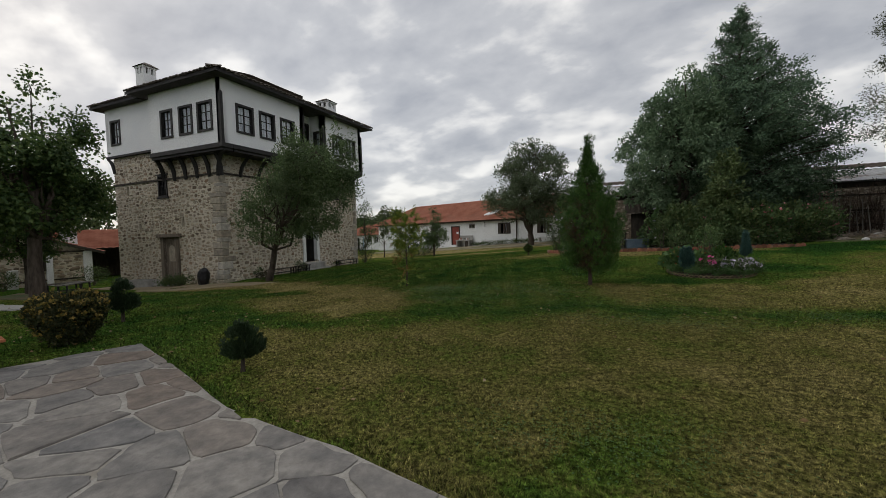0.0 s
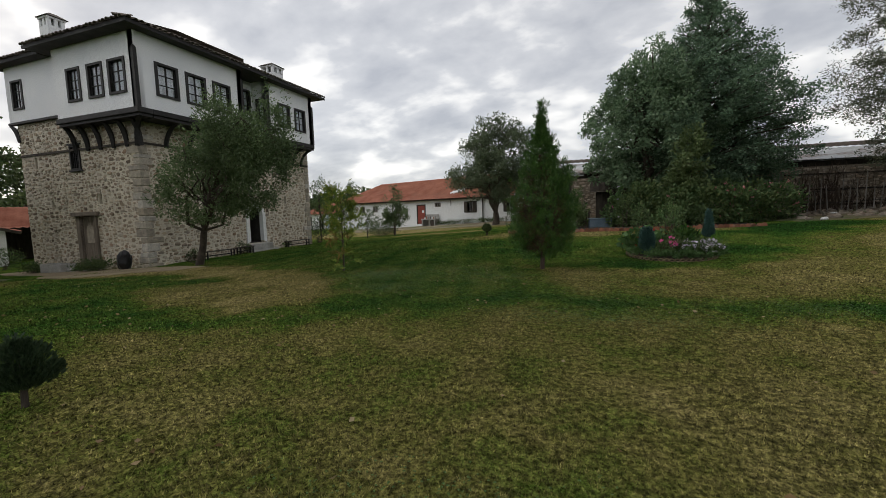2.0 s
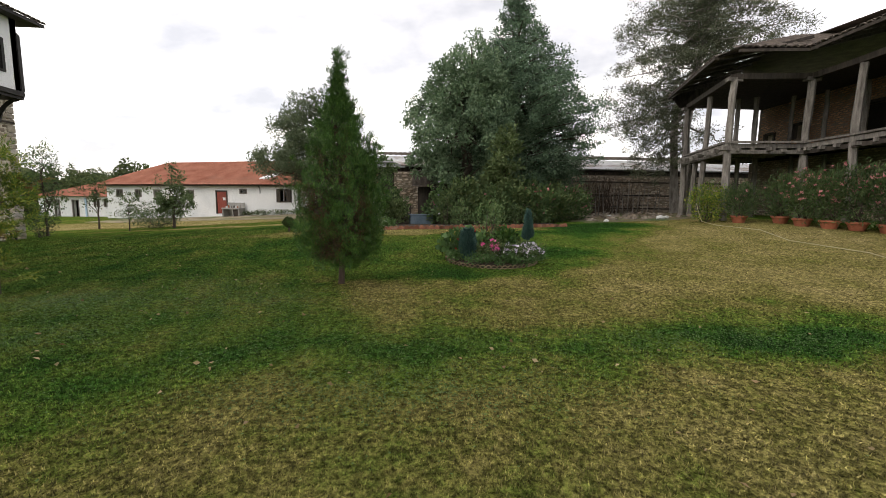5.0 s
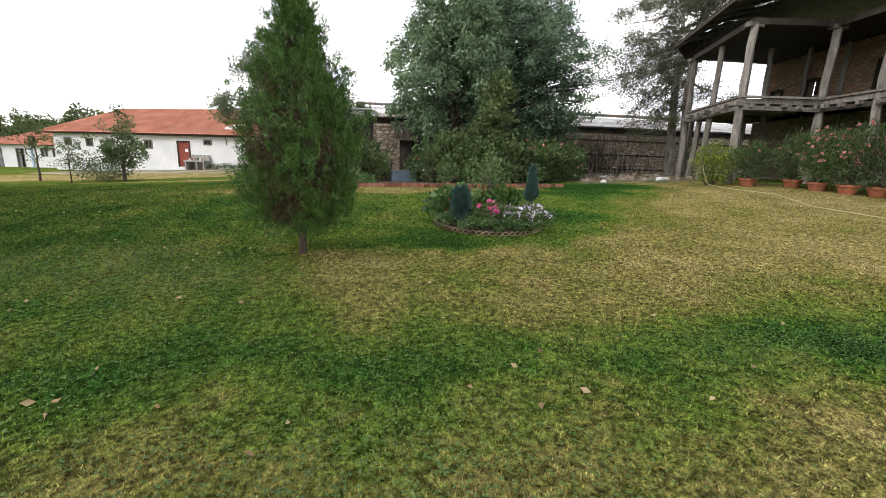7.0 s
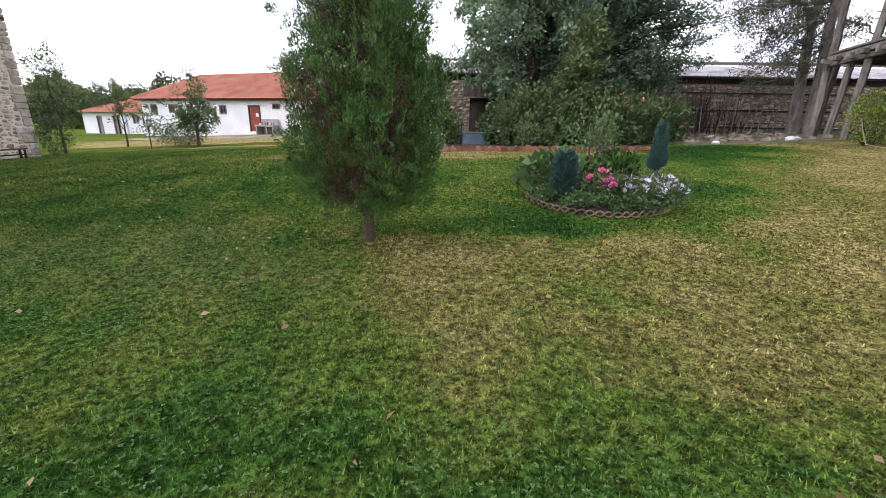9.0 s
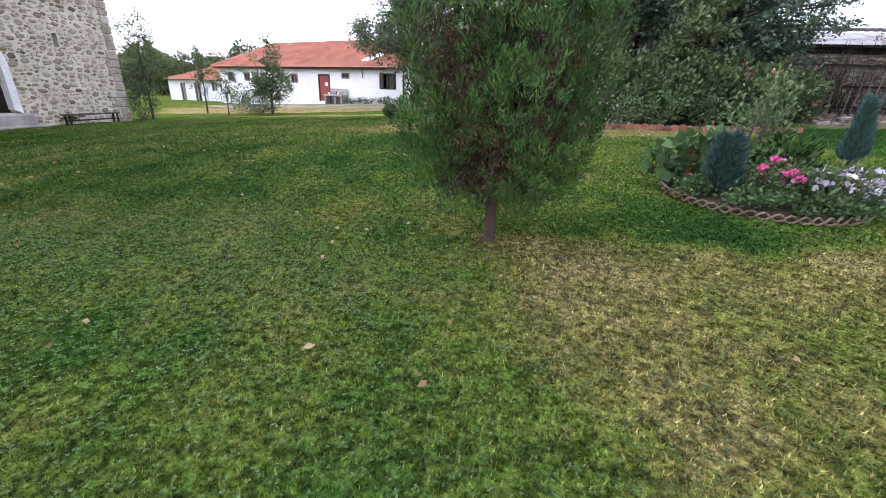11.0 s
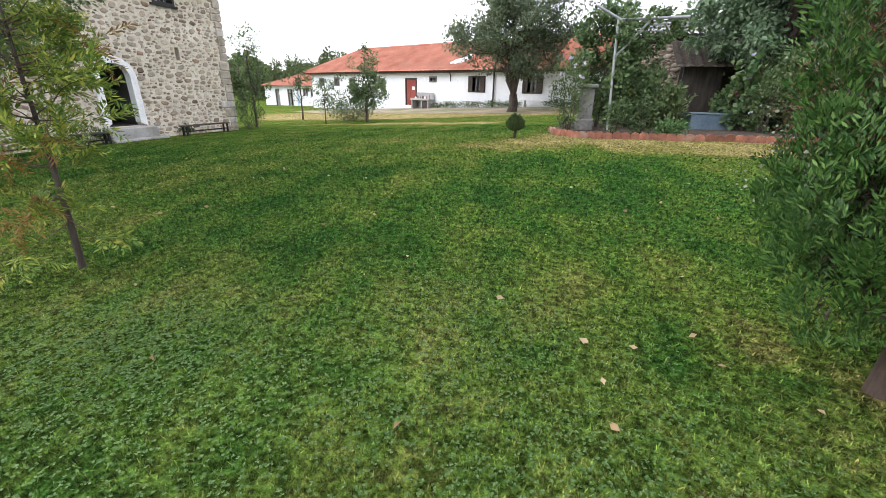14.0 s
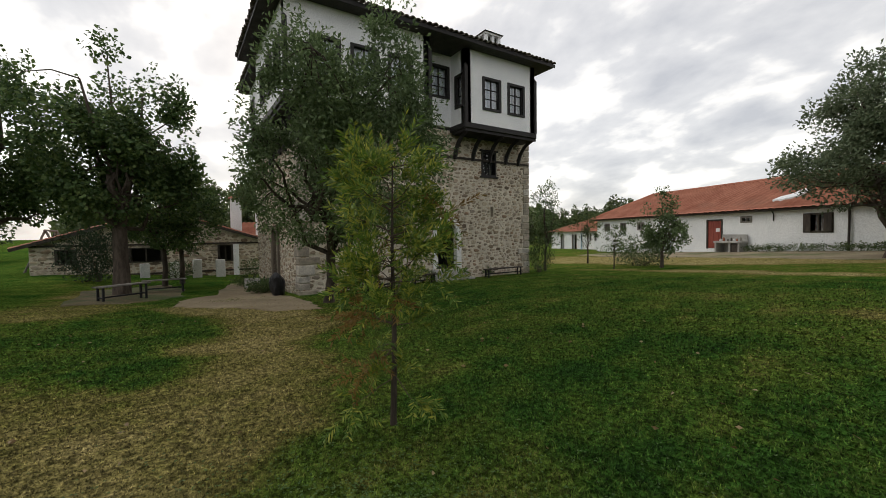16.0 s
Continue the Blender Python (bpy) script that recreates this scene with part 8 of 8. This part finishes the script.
# ---------------------------------------------------------------- long bed with brick edging, vine trellis and shrubs
edge_pts = [(-1.35, 21.2), (-1.1, 20.3), (-0.6, 19.85), (0.1, 19.85), (1.5, 20.05), (3.5, 20.4), (5.5, 20.7), (8.2, 21.2)]
lb = thing("planting_bed", "long planting bed edged with upright terracotta tiles", "flower bed", at(3.5, 22.5), 0, kind="structure")
bm = bmesh.new()
far = [(-0.9, 25.5), (-0.6, 25.9), (0, 26.0), (0.6, 26.0), (1.6, 26.2), (3.6, 26.4), (5.6, 26.6), (8.4, 26.8)]
rows_v = []
for f in np.linspace(0, 1, 9):
    rows_v.append([bm.verts.new((a[0] + (b[0] - a[0]) * f, a[1] + (b[1] - a[1]) * f, gz(a[0] + (b[0] - a[0]) * f, a[1] + (b[1] - a[1]) * f) + 0.035)) for a, b in zip(edge_pts, far)])
for u, v in zip(rows_v, rows_v[1:]):
    for k in range(len(u) - 1):
        bm.faces.new((u[k], u[k + 1], v[k + 1], v[k]))
wpart("soil", bm, M["soil"], lb, "dark garden soil")
brick_me = bpy.data.meshes.new("edging_tile_upright")
bm = bmesh.new()
arch_ = [(-0.088, -0.1), (0.088, -0.1), (0.088, 0.09), (0.055, 0.125), (0.0, 0.138), (-0.055, 0.125), (-0.088, 0.09)]
fr_, bk_ = ([bm.verts.new((x, y, z)) for x, z in arch_] for y in (-0.028, 0.028))
fr_, bk_ = list(fr_), list(bk_)
bm.faces.new(fr_), bm.faces.new(list(reversed(bk_)))
for k in range(7):
    bm.faces.new((fr_[k], bk_[k], bk_[(k + 1) % 7], fr_[(k + 1) % 7]))
bmesh.ops.recalc_face_normals(bm, faces=bm.faces)
bm.to_mesh(brick_me)
bm.free()
brick_me.materials.append(M["brick"])
brng = np.random.default_rng(61)
for a, b in zip(edge_pts, edge_pts[1:]):
    L = math.dist(a, b)
    n_ = max(1, round(L / 0.18))
    for k in range(n_):
        x, y = a[0] + (b[0] - a[0]) * (k + 0.5) / n_, a[1] + (b[1] - a[1]) * (k + 0.5) / n_
        ob = new("edging_tile_upright", brick_me)
        ob.parent = lb
        ob.matrix_parent_inverse = world_of(lb).inverted()
        ob.matrix_basis = pose(x, y, gz(x, y) + brng.normal(0.0, 0.012), brng.normal(0, 6), brng.normal(0, 8), math.degrees(math.atan2(b[1] - a[1], b[0] - a[0])) + brng.normal(0, 4))

tr = thing("vine_trellis", "pipe trellis carrying a grape vine", "trellis", at(-0.3, 22.0))
bm = bmesh.new()
for (x, y) in ((-0.1, 21.75), (0.3, 24.2)):
    b = bmesh.new()
    tube(b, [(x + 0.14, y, gz(x, y) - 0.1), (x, y, 2.95)], [0.03, 0.03], 8)
    wpart("post", b, M["pipe"], tr)
for p, q in (((-0.6, 21.6, 3.2), (0.1, 21.8, 2.85)), ((-0.1, 21.75, 2.92), (1.4, 21.95, 2.96)), ((-0.08, 21.75, 2.1), (0.6, 21.85, 2.9)), ((0.3, 24.2, 2.95), (1.8, 24.4, 2.98))):
    b = bmesh.new()
    tube(b, [p, q], [0.028, 0.028], 8)
    wpart("strut", b, M["pipe"], tr)
for k in range(4):
    b = bmesh.new()
    beam(b, (0.35 + 0.08 * k, 21.9 + 0.5 * k, 2.93), (1.4 + 0.08 * k, 22.05 + 0.5 * k, 2.99), 0.05, 0.05)
    wpart("slat", b, M["pipe"], tr)
tree("grape_vine", "grape vine climbing over the trellis", "vine", at(-0.25, 22.6), [(0.15, 0.6), (1.0, 0.8), (1.8, 1.0), (2.4, 1.3), (2.75, 1.1), (3.0, 0.3)], 0.045, 1.2, 190, 60, 0.085, 0.85, "leaf_vine", 501, limbs=14, gap=0.0, freq=0.7, up=-0.3, radius=0.2, lump=0.4, lean=(0.3, 0.2), extra=[("autumn_leaves", "leaf_larch", 36, 0.09)])
bush("climbing_rose", "thin rose bush with pale flowers beside the pillar", at(-0.95, 21.35), 0.42, 0.34, 1.75, 1500, 0.06, 0.6, "leaf_shrub", 541, "flowers", spread=0.08, stems=9, gap=-0.1, blooms=[("pale_bloom", "pet_white", 7, 12, 0.06, (-0.2, -0.5, 0.6))])
for k, (x, y, h, r) in enumerate(((0.15, 20.6, 0.7, 0.3), (0.75, 20.9, 0.95, 0.32), (1.3, 20.6, 0.3, 0.22), (4.0, 21.2, 1.0, 0.4), (3.5, 22.4, 1.5, 0.34), (5.0, 22.0, 0.9, 0.42), (6.3, 22.2, 0.8, 0.4))):
    bush("border_plant", "leafy border plant behind the tile edging", at(x, y), r, r, h, 620, 0.075, 0.6, ("leaf_vine", "leaf_shrub", "leaf_gera")[k % 3], 551 + k, "plant", spread=0.07, stems=7, gap=-0.1, group="border plants in the long bed")
for k, (x, y, h) in enumerate(((3.0, 23.5, 1.75), (3.35, 23.7, 2.1), (3.75, 23.4, 1.9), (4.1, 23.7, 2.2), (3.3, 23.0, 1.3))):
    bush("hollyhock", "tall hollyhock with round leaves and a few pink flowers", at(x, y), 0.34, 0.32, h, 300, 0.15, 0.9, ("leaf_vine", "leaf_gera")[k % 2], 571 + k, "flowers", low=0.15, prof=[(0.15, 0.8), (h * 0.3, 1.0), (h * 0.6, 0.55), (h * 0.85, 0.2), (h, 0.08)], spread=0.06, stems=5, gap=-0.1, blooms=[("pink_bloom", ("pet_pink", "pet_white", "pet_rose")[k % 3], 4, 10, 0.07, (0, -0.6, 0.5))], group="hollyhocks behind the tank")
pil = thing("stone_pillar", "square stone pillar with a flat cap", "pillar", at(-0.55, 21.75))
part("shaft", boxed(-0.17, 0.17, -0.17, 0.17, -0.1, 1.02, 0.02), M["pillar"], pil)
part("cap", boxed(-0.24, 0.24, -0.24, 0.24, 1.02, 1.11, 0.02), M["pillar"], pil)
part("base", boxed(-0.22, 0.22, -0.22, 0.22, -0.1, 0.3, 0.03), M["pillar"], pil)
bx = thing("blue_tank", "faded blue sheet-metal water tank", "tank", at(2.5, 23.3), 8)
part("body", boxed(-0.48, 0.48, -0.3, 0.3, -0.05, 0.42, 0.03), M["blue_metal"], bx)
part("rim", boxed(-0.5, 0.5, -0.32, 0.32, 0.4, 0.44, 0.01), M["blue_metal"], bx)
for k, (x, y, h, r, mt, n) in enumerate(((0.4, 23.3, 1.4, 0.5, "leaf_vine", 900), (4.3, 23.0, 1.9, 0.8, "leaf_shrub", 2200), (5.6, 23.0, 1.5, 0.75, "leaf_vine", 1800), (6.6, 23.2, 1.6, 0.8, "leaf_shrub", 2000), (7.6, 23.6, 1.9, 0.9, "leaf_vine", 2400), (4.6, 25.2, 2.0, 1.0, "leaf_shrub", 2200), (1.2, 25.8, 1.4, 0.6, "leaf_shrub", 1100), (8.8, 24.4, 1.7, 0.9, "leaf_shrub", 1800), (9.9, 25.4, 1.6, 0.9, "leaf_vine", 1800), (0.2, 24.3, 1.4, 0.7, "leaf_vine", 1200), (1.1, 24.0, 1.5, 0.6, "leaf_vine", 1200), (1.5, 23.2, 0.9, 0.4, "leaf_quince", 700))):
    bush("garden_shrub", "leafy garden shrub behind the tile edging", at(x, y), r, r * 0.9, h, int(n * 1.05), 0.15, 0.52, mt, 510 + k, spread=0.15, clump=20, group="shrubs in the long bed", gap=-0.05, lump=0.3, blooms=[("rose_bloom", "pet_rose", 46 if k in (4, 8, 9) else 6, 9, 0.07, (0, -0.5, 0.9))] if k in (2, 4, 8, 9) else ())
tree("quince_tree", "tall leafy fruit tree in the long bed", "tree", at(6.1, 23.6), [(0.7, 0.7), (1.5, 1.0), (2.6, 0.9), (3.6, 0.5), (4.3, 0.12)], 0.05, 0.8, 100, 40, 0.19, 0.46, "leaf_quince", 531, limbs=16, gap=-0.1, freq=0.7, up=0.1, radius=0.2, lump=0.3, shoot=0.4)

# rose hedge with a wire and stick fence behind it
fen = thing("stick_fence", "thin grey stick fence before the wall", "fence", at(12.0, 28.5))
frn = np.random.default_rng(541)
for k in range(26):
    x = 8.5 + k * 0.32 + frn.normal(0, 0.06)
    b = bmesh.new()
    tube(b, [(x, 28.6, gz(x, 28.6) - 0.1), (x + frn.normal(0, 0.08), 28.6 + frn.normal(0, 0.05), gz(x, 28.6) + frn.uniform(1.1, 1.9))], [0.025, 0.018], 6)
    wpart("stick", b, M["grey_wood"], fen)
for z in (0.5, 1.1):
    b = bmesh.new()
    tube(b, [(8.4, 28.63, gz(8.4, 28.6) + z), (16.6, 28.63, gz(16.6, 28.6) + z)], [0.012, 0.012], 5)
    wpart("wire", b, M["iron"], fen)

crp = thing("dry_creeper", "bare brown creeper stems hanging on the wall", "creeper", at(13.6, 29.9))
b = bmesh.new()
for k in range(110):
    x = frn.normal(13.7, 0.75) if k < 70 else frn.uniform(9.5, 16.0)
    z1 = frn.uniform(2.0, 3.75) if k < 70 else frn.uniform(1.2, 2.6)
    limb(b, (x, 30.02, gz(x, 30.0) - 0.1), (x + frn.normal(0, 0.35), 29.98 + frn.normal(0, 0.08), z1), 0.022, 0.006, frn, 0.2, 4, 5)
wpart("stem", b, M["bark_red"], crp, "", "stuff")
bfn = thing("board_fence", "weathered grey board fence beside the wall", "fence", at(10.7, 29.6))
for k in range(13):
    h = frn.uniform(2.0, 2.4)
    wpart("board", boxed(9.85 + k * 0.14, 9.85 + k * 0.14 + 0.115, 29.55, 29.575, gz(10.5, 29.6) - 0.05, gz(10.5, 29.6) + h, 0.004), M["grey_wood"], bfn)
for z in (0.7, 2.0):
    wpart("rail", boxed(9.8, 11.7, 29.58, 29.64, gz(10.5, 29.6) + z, gz(10.5, 29.6) + z + 0.08), M["grey_wood"], bfn)

# rubble and stones along the foot of the wall
rrn = np.random.default_rng(551)
sheet("bare_earth", [(9.6, 24.6), (9.9, 22.5), (12.0, 22.3), (13.6, 22.5), (15.2, 23.0), (16.6, 24.0), (18.6, 27.6), (18.6, 29.9), (8.6, 29.9)], 0.02, "litter", "bare stony earth along the wall", "path")
for k in range(150):
    x, y = rrn.uniform(10.2, 15.6), 29.9 - 6.6 * rrn.random() ** 1.3
    ob = new("loose_stone", STONE_SETS["old_wall"][k % 14])
    s = rrn.uniform(0.14, 0.42)
    ob.matrix_basis = Matrix.LocRotScale((x, y, gz(x, y) + s * 0.16 + 0.02), Euler((rrn.uniform(1.2, 1.9), rrn.normal(0, 0.3), rrn.uniform(0, 6))), (s, s * 0.45, s * rrn.uniform(0.5, 0.9)))
    tagged(ob, "loose rubble stone lying below the wall", "stone", "rubble below the wall")
for x, y, s in ((10.6, 22.9, 0.42), (13.2, 23.1, 0.6), (13.7, 23.5, 0.45), (12.5, 26.4, 0.4)):
    bm = bmesh.new()
    bmesh.ops.create_icosphere(bm, subdivisions=2, radius=0.5)
    for v in bm.verts:
        v.co *= 1 + 0.18 * noise.noise(v.co * 2.3 + Vector((x, y, 0)))
    ob = solo("white_boulder", bm, M["marble"], "pale rounded stone lying on the grass", "stone", "pale stones")
    ob.matrix_basis = Matrix.LocRotScale((x, y, gz(x, y) + s * 0.12), Euler((0, 0, x)), (s, s * 0.6, s * 0.4))

# ---------------------------------------------------------------- oleanders in pots by the galleries
pot_bm = bmesh.new()
lathe(pot_bm, [(0.001, 0.0), (0.17, 0.0), (0.245, 0.21), (0.275, 0.21), (0.275, 0.265), (0.245, 0.265), (0.23, 0.22), (0.001, 0.22)], 18)
pot_me = bpy.data.meshes.new("pot")
pot_bm.to_mesh(pot_me)
pot_bm.free()
pot_me.materials.append(M["clay"])
for k, (x, y, h) in enumerate(((14.05, 19.75, 1.2), (14.85, 18.9, 1.45), (14.8, 18.05, 1.6), (15.05, 17.4, 1.7), (15.4, 16.9, 1.75), (15.7, 16.3, 1.85), (15.75, 15.2, 1.8), (15.6, 14.0, 1.8))):
    ob = new("flower_pot", pot_me)
    ob.matrix_basis = pose(x, y, gz(x, y) - 0.01)
    tagged(ob, "terracotta pot with a wide rim on the grass", "pot", "pots by the galleried house")
    bush("oleander", "potted oleander with narrow leaves and pink flowers", (x, y, gz(x, y) + 0.2), 0.52 + 0.03 * k, 0.5, h, 2000, 0.12, 0.2, "leaf_vine", 560 + k, "flowers", low=0.1, spread=0.1, stems=14, up=0.9, blooms=[("pink_bloom", "pet_rose", 34 if k > 1 else 8, 9, 0.06, (-0.3, -0.2, 1))], group="oleanders in pots")
bush("yellow_shrub", "yellow-green shrub at the gallery post", at(13.45, 20.6), 0.72, 0.6, 1.5, 2600, 0.08, 0.45, "leaf_larch", 580, spread=0.09)
hs = bmesh.new()
hp = [(13.0, 20.6, 0.75), (13.02, 20.5, 0.45), (13.05, 20.3, 0.06), (12.6, 19.0, 0.03), (12.9, 17.5, 0.03), (12.2, 15.8, 0.03), (12.6, 14.2, 0.03), (12.0, 12.6, 0.03)]
tube(hs, [(x, y, gz(x, y) + z) for x, y, z in hp], [0.011] * len(hp), 6)
solo("garden_hose", hs, M["hose"], "yellow garden hose lying across the grass", "hose")

# ---------------------------------------------------------------- benches, slabs and small things


def iron_bench(name, label, p, q, h, group="", seat="bench_wood", depth=0.34):
    L = math.dist(p[:2], q[:2])
    b = thing(name, label, "bench", at((p[0] + q[0]) / 2, (p[1] + q[1]) / 2), math.degrees(math.atan2(q[1] - p[1], q[0] - p[0])), group)
    for k in range(3):
        y = -depth / 2 + depth * k / 3
        part("slat", boxed(-L / 2, L / 2, y + 0.008, y + depth / 3 - 0.008, h - 0.035, h, 0.006), M[seat], b)
    for sx in (-1, 1):
        for sy in (-1, 1):
            x, y = sx * (L / 2 - 0.12), sy * (depth / 2 - 0.04)
            part("leg", boxed(x - 0.025, x + 0.025, y - 0.02, y + 0.02, -0.08, h - 0.036), M["iron"], b)
        part("cross_bar", boxed(sx * (L / 2 - 0.12) - 0.02, sx * (L / 2 - 0.12) + 0.02, -depth / 2 + 0.062, depth / 2 - 0.062, 0.12, 0.16), M["iron"], b)
    part("stretcher", boxed(-L / 2 + 0.145, L / 2 - 0.145, -0.02, 0.02, 0.12, 0.16), M["iron"], b)
    return b


iron_bench("garden_bench", "backless bench with orange-stained slats and iron legs", (-5.09, 4.09), (-5.31, 3.13), 0.38)
iron_bench("lawn_bench", "backless wooden bench under the maples", (-15.2, 8.9), (-15.9, 10.0), 0.45, "benches under the maples", "grey_wood")
iron_bench("lawn_bench", "backless wooden bench under the maples", (-18.4, 9.7), (-18.5, 11.0), 0.45, "benches under the maples", "grey_wood")
for y0, y1 in ((20.5, 22.4), (15.6, 17.2), (17.3, 18.3)):
    iron_bench("low_bench", "low dark iron bench frame along the tower wall", (-13.1, y0), (-13.1, y1), 0.34, "benches along the tower", "dark_wood", 0.26)

for k, (x, y, h, w) in enumerate(((-26.0, 11.6, 0.95, 0.42), (-26.2, 12.7, 0.95, 0.46), (-25.8, 10.6, 0.8, 0.4), (-25.6, 9.4, 0.7, 0.4))):
    b = boxed(-0.07, 0.07, -w / 2, w / 2, -0.1, h, 0.03)
    ob = solo("stone_slab", b, M["marble"], "pale upright stone slab standing in the grass", "slab", "stone slabs by the cottage")
    ob.matrix_basis = pose(x, y, gz(x, y), 0, 4 * (-1) ** k, 8)
trough = thing("stone_trough", "low grey stone trough beside the plank door", "trough", at(-18.2, 13.2))
bm = pierced(-0.7, 0.7, -0.25, 0.25, [(-0.6, 0.6, -0.16, 0.16)], 0.35)
bm.transform(Matrix.Rotation(radians(-90), 4, "X") @ Matrix.Translation((0, -0.35, 0)))
part("body", bm, M["concrete"], trough)

sack = bmesh.new()
bmesh.ops.create_icosphere(sack, subdivisions=3, radius=0.5)
for v in sack.verts:
    v.co *= 1 + 0.22 * noise.noise(v.co * 3.1) + 0.08 * noise.noise(v.co * 9)
    v.co.z = max(v.co.z, -0.36)
ob = solo("refuse_sack", sack, M["black_plastic"], "crumpled black plastic sack against the wall", "sack")
ob.matrix_basis = Matrix.LocRotScale((-14.3, 13.3, gz(-14.3, 13.3) + 0.3), Euler((0.2, 0.25, 0.4)), (0.5, 0.42, 0.9))

swing = thing("swing_frame", "grey metal swing frame on the lawn", "swing", at(-31.5, 5.0))
for x in (-1.2, 1.2):
    for y in (-0.9, 0.9):
        b = bmesh.new()
        tube(b, [(x, y, -0.1), (x, 0, 2.2)], [0.05, 0.05], 6)
        part("leg", b, M["grey_wood"], swing)
b = bmesh.new()
tube(b, [(-1.4, 0, 2.2), (1.4, 0, 2.2)], [0.05, 0.05], 6)
part("crossbar", b, M["grey_wood"], swing)
part("seat", boxed(-0.5, 0.5, -0.15, 0.15, 0.45, 0.5), M["grey_wood"], swing)
for x in (-0.45, 0.45):
    part("hanger", boxed(x - 0.01, x + 0.01, -0.01, 0.01, 0.5, 2.2), M["iron"], swing)

# plants along the tower's foot
for k, (y, r, h) in enumerate(((15.4, 0.22, 0.5), (17.9, 0.25, 0.6), (18.3, 0.2, 0.4), (20.9, 0.2, 0.35))):
    bush("wall_plant", "small plant at the foot of the tower wall", at(-13.4, y), r, r, h, 260, 0.06, 0.6, "leaf_shrub", 600 + k, "plant", spread=0.05, stems=6, group="plants along the tower")
bush("front_plant", "small reddish plant near the apple tree", at(-12.2, 14.5), 0.3, 0.3, 0.35, 300, 0.06, 0.6, "leaf_plum", 607, "plant", spread=0.06, stems=6)
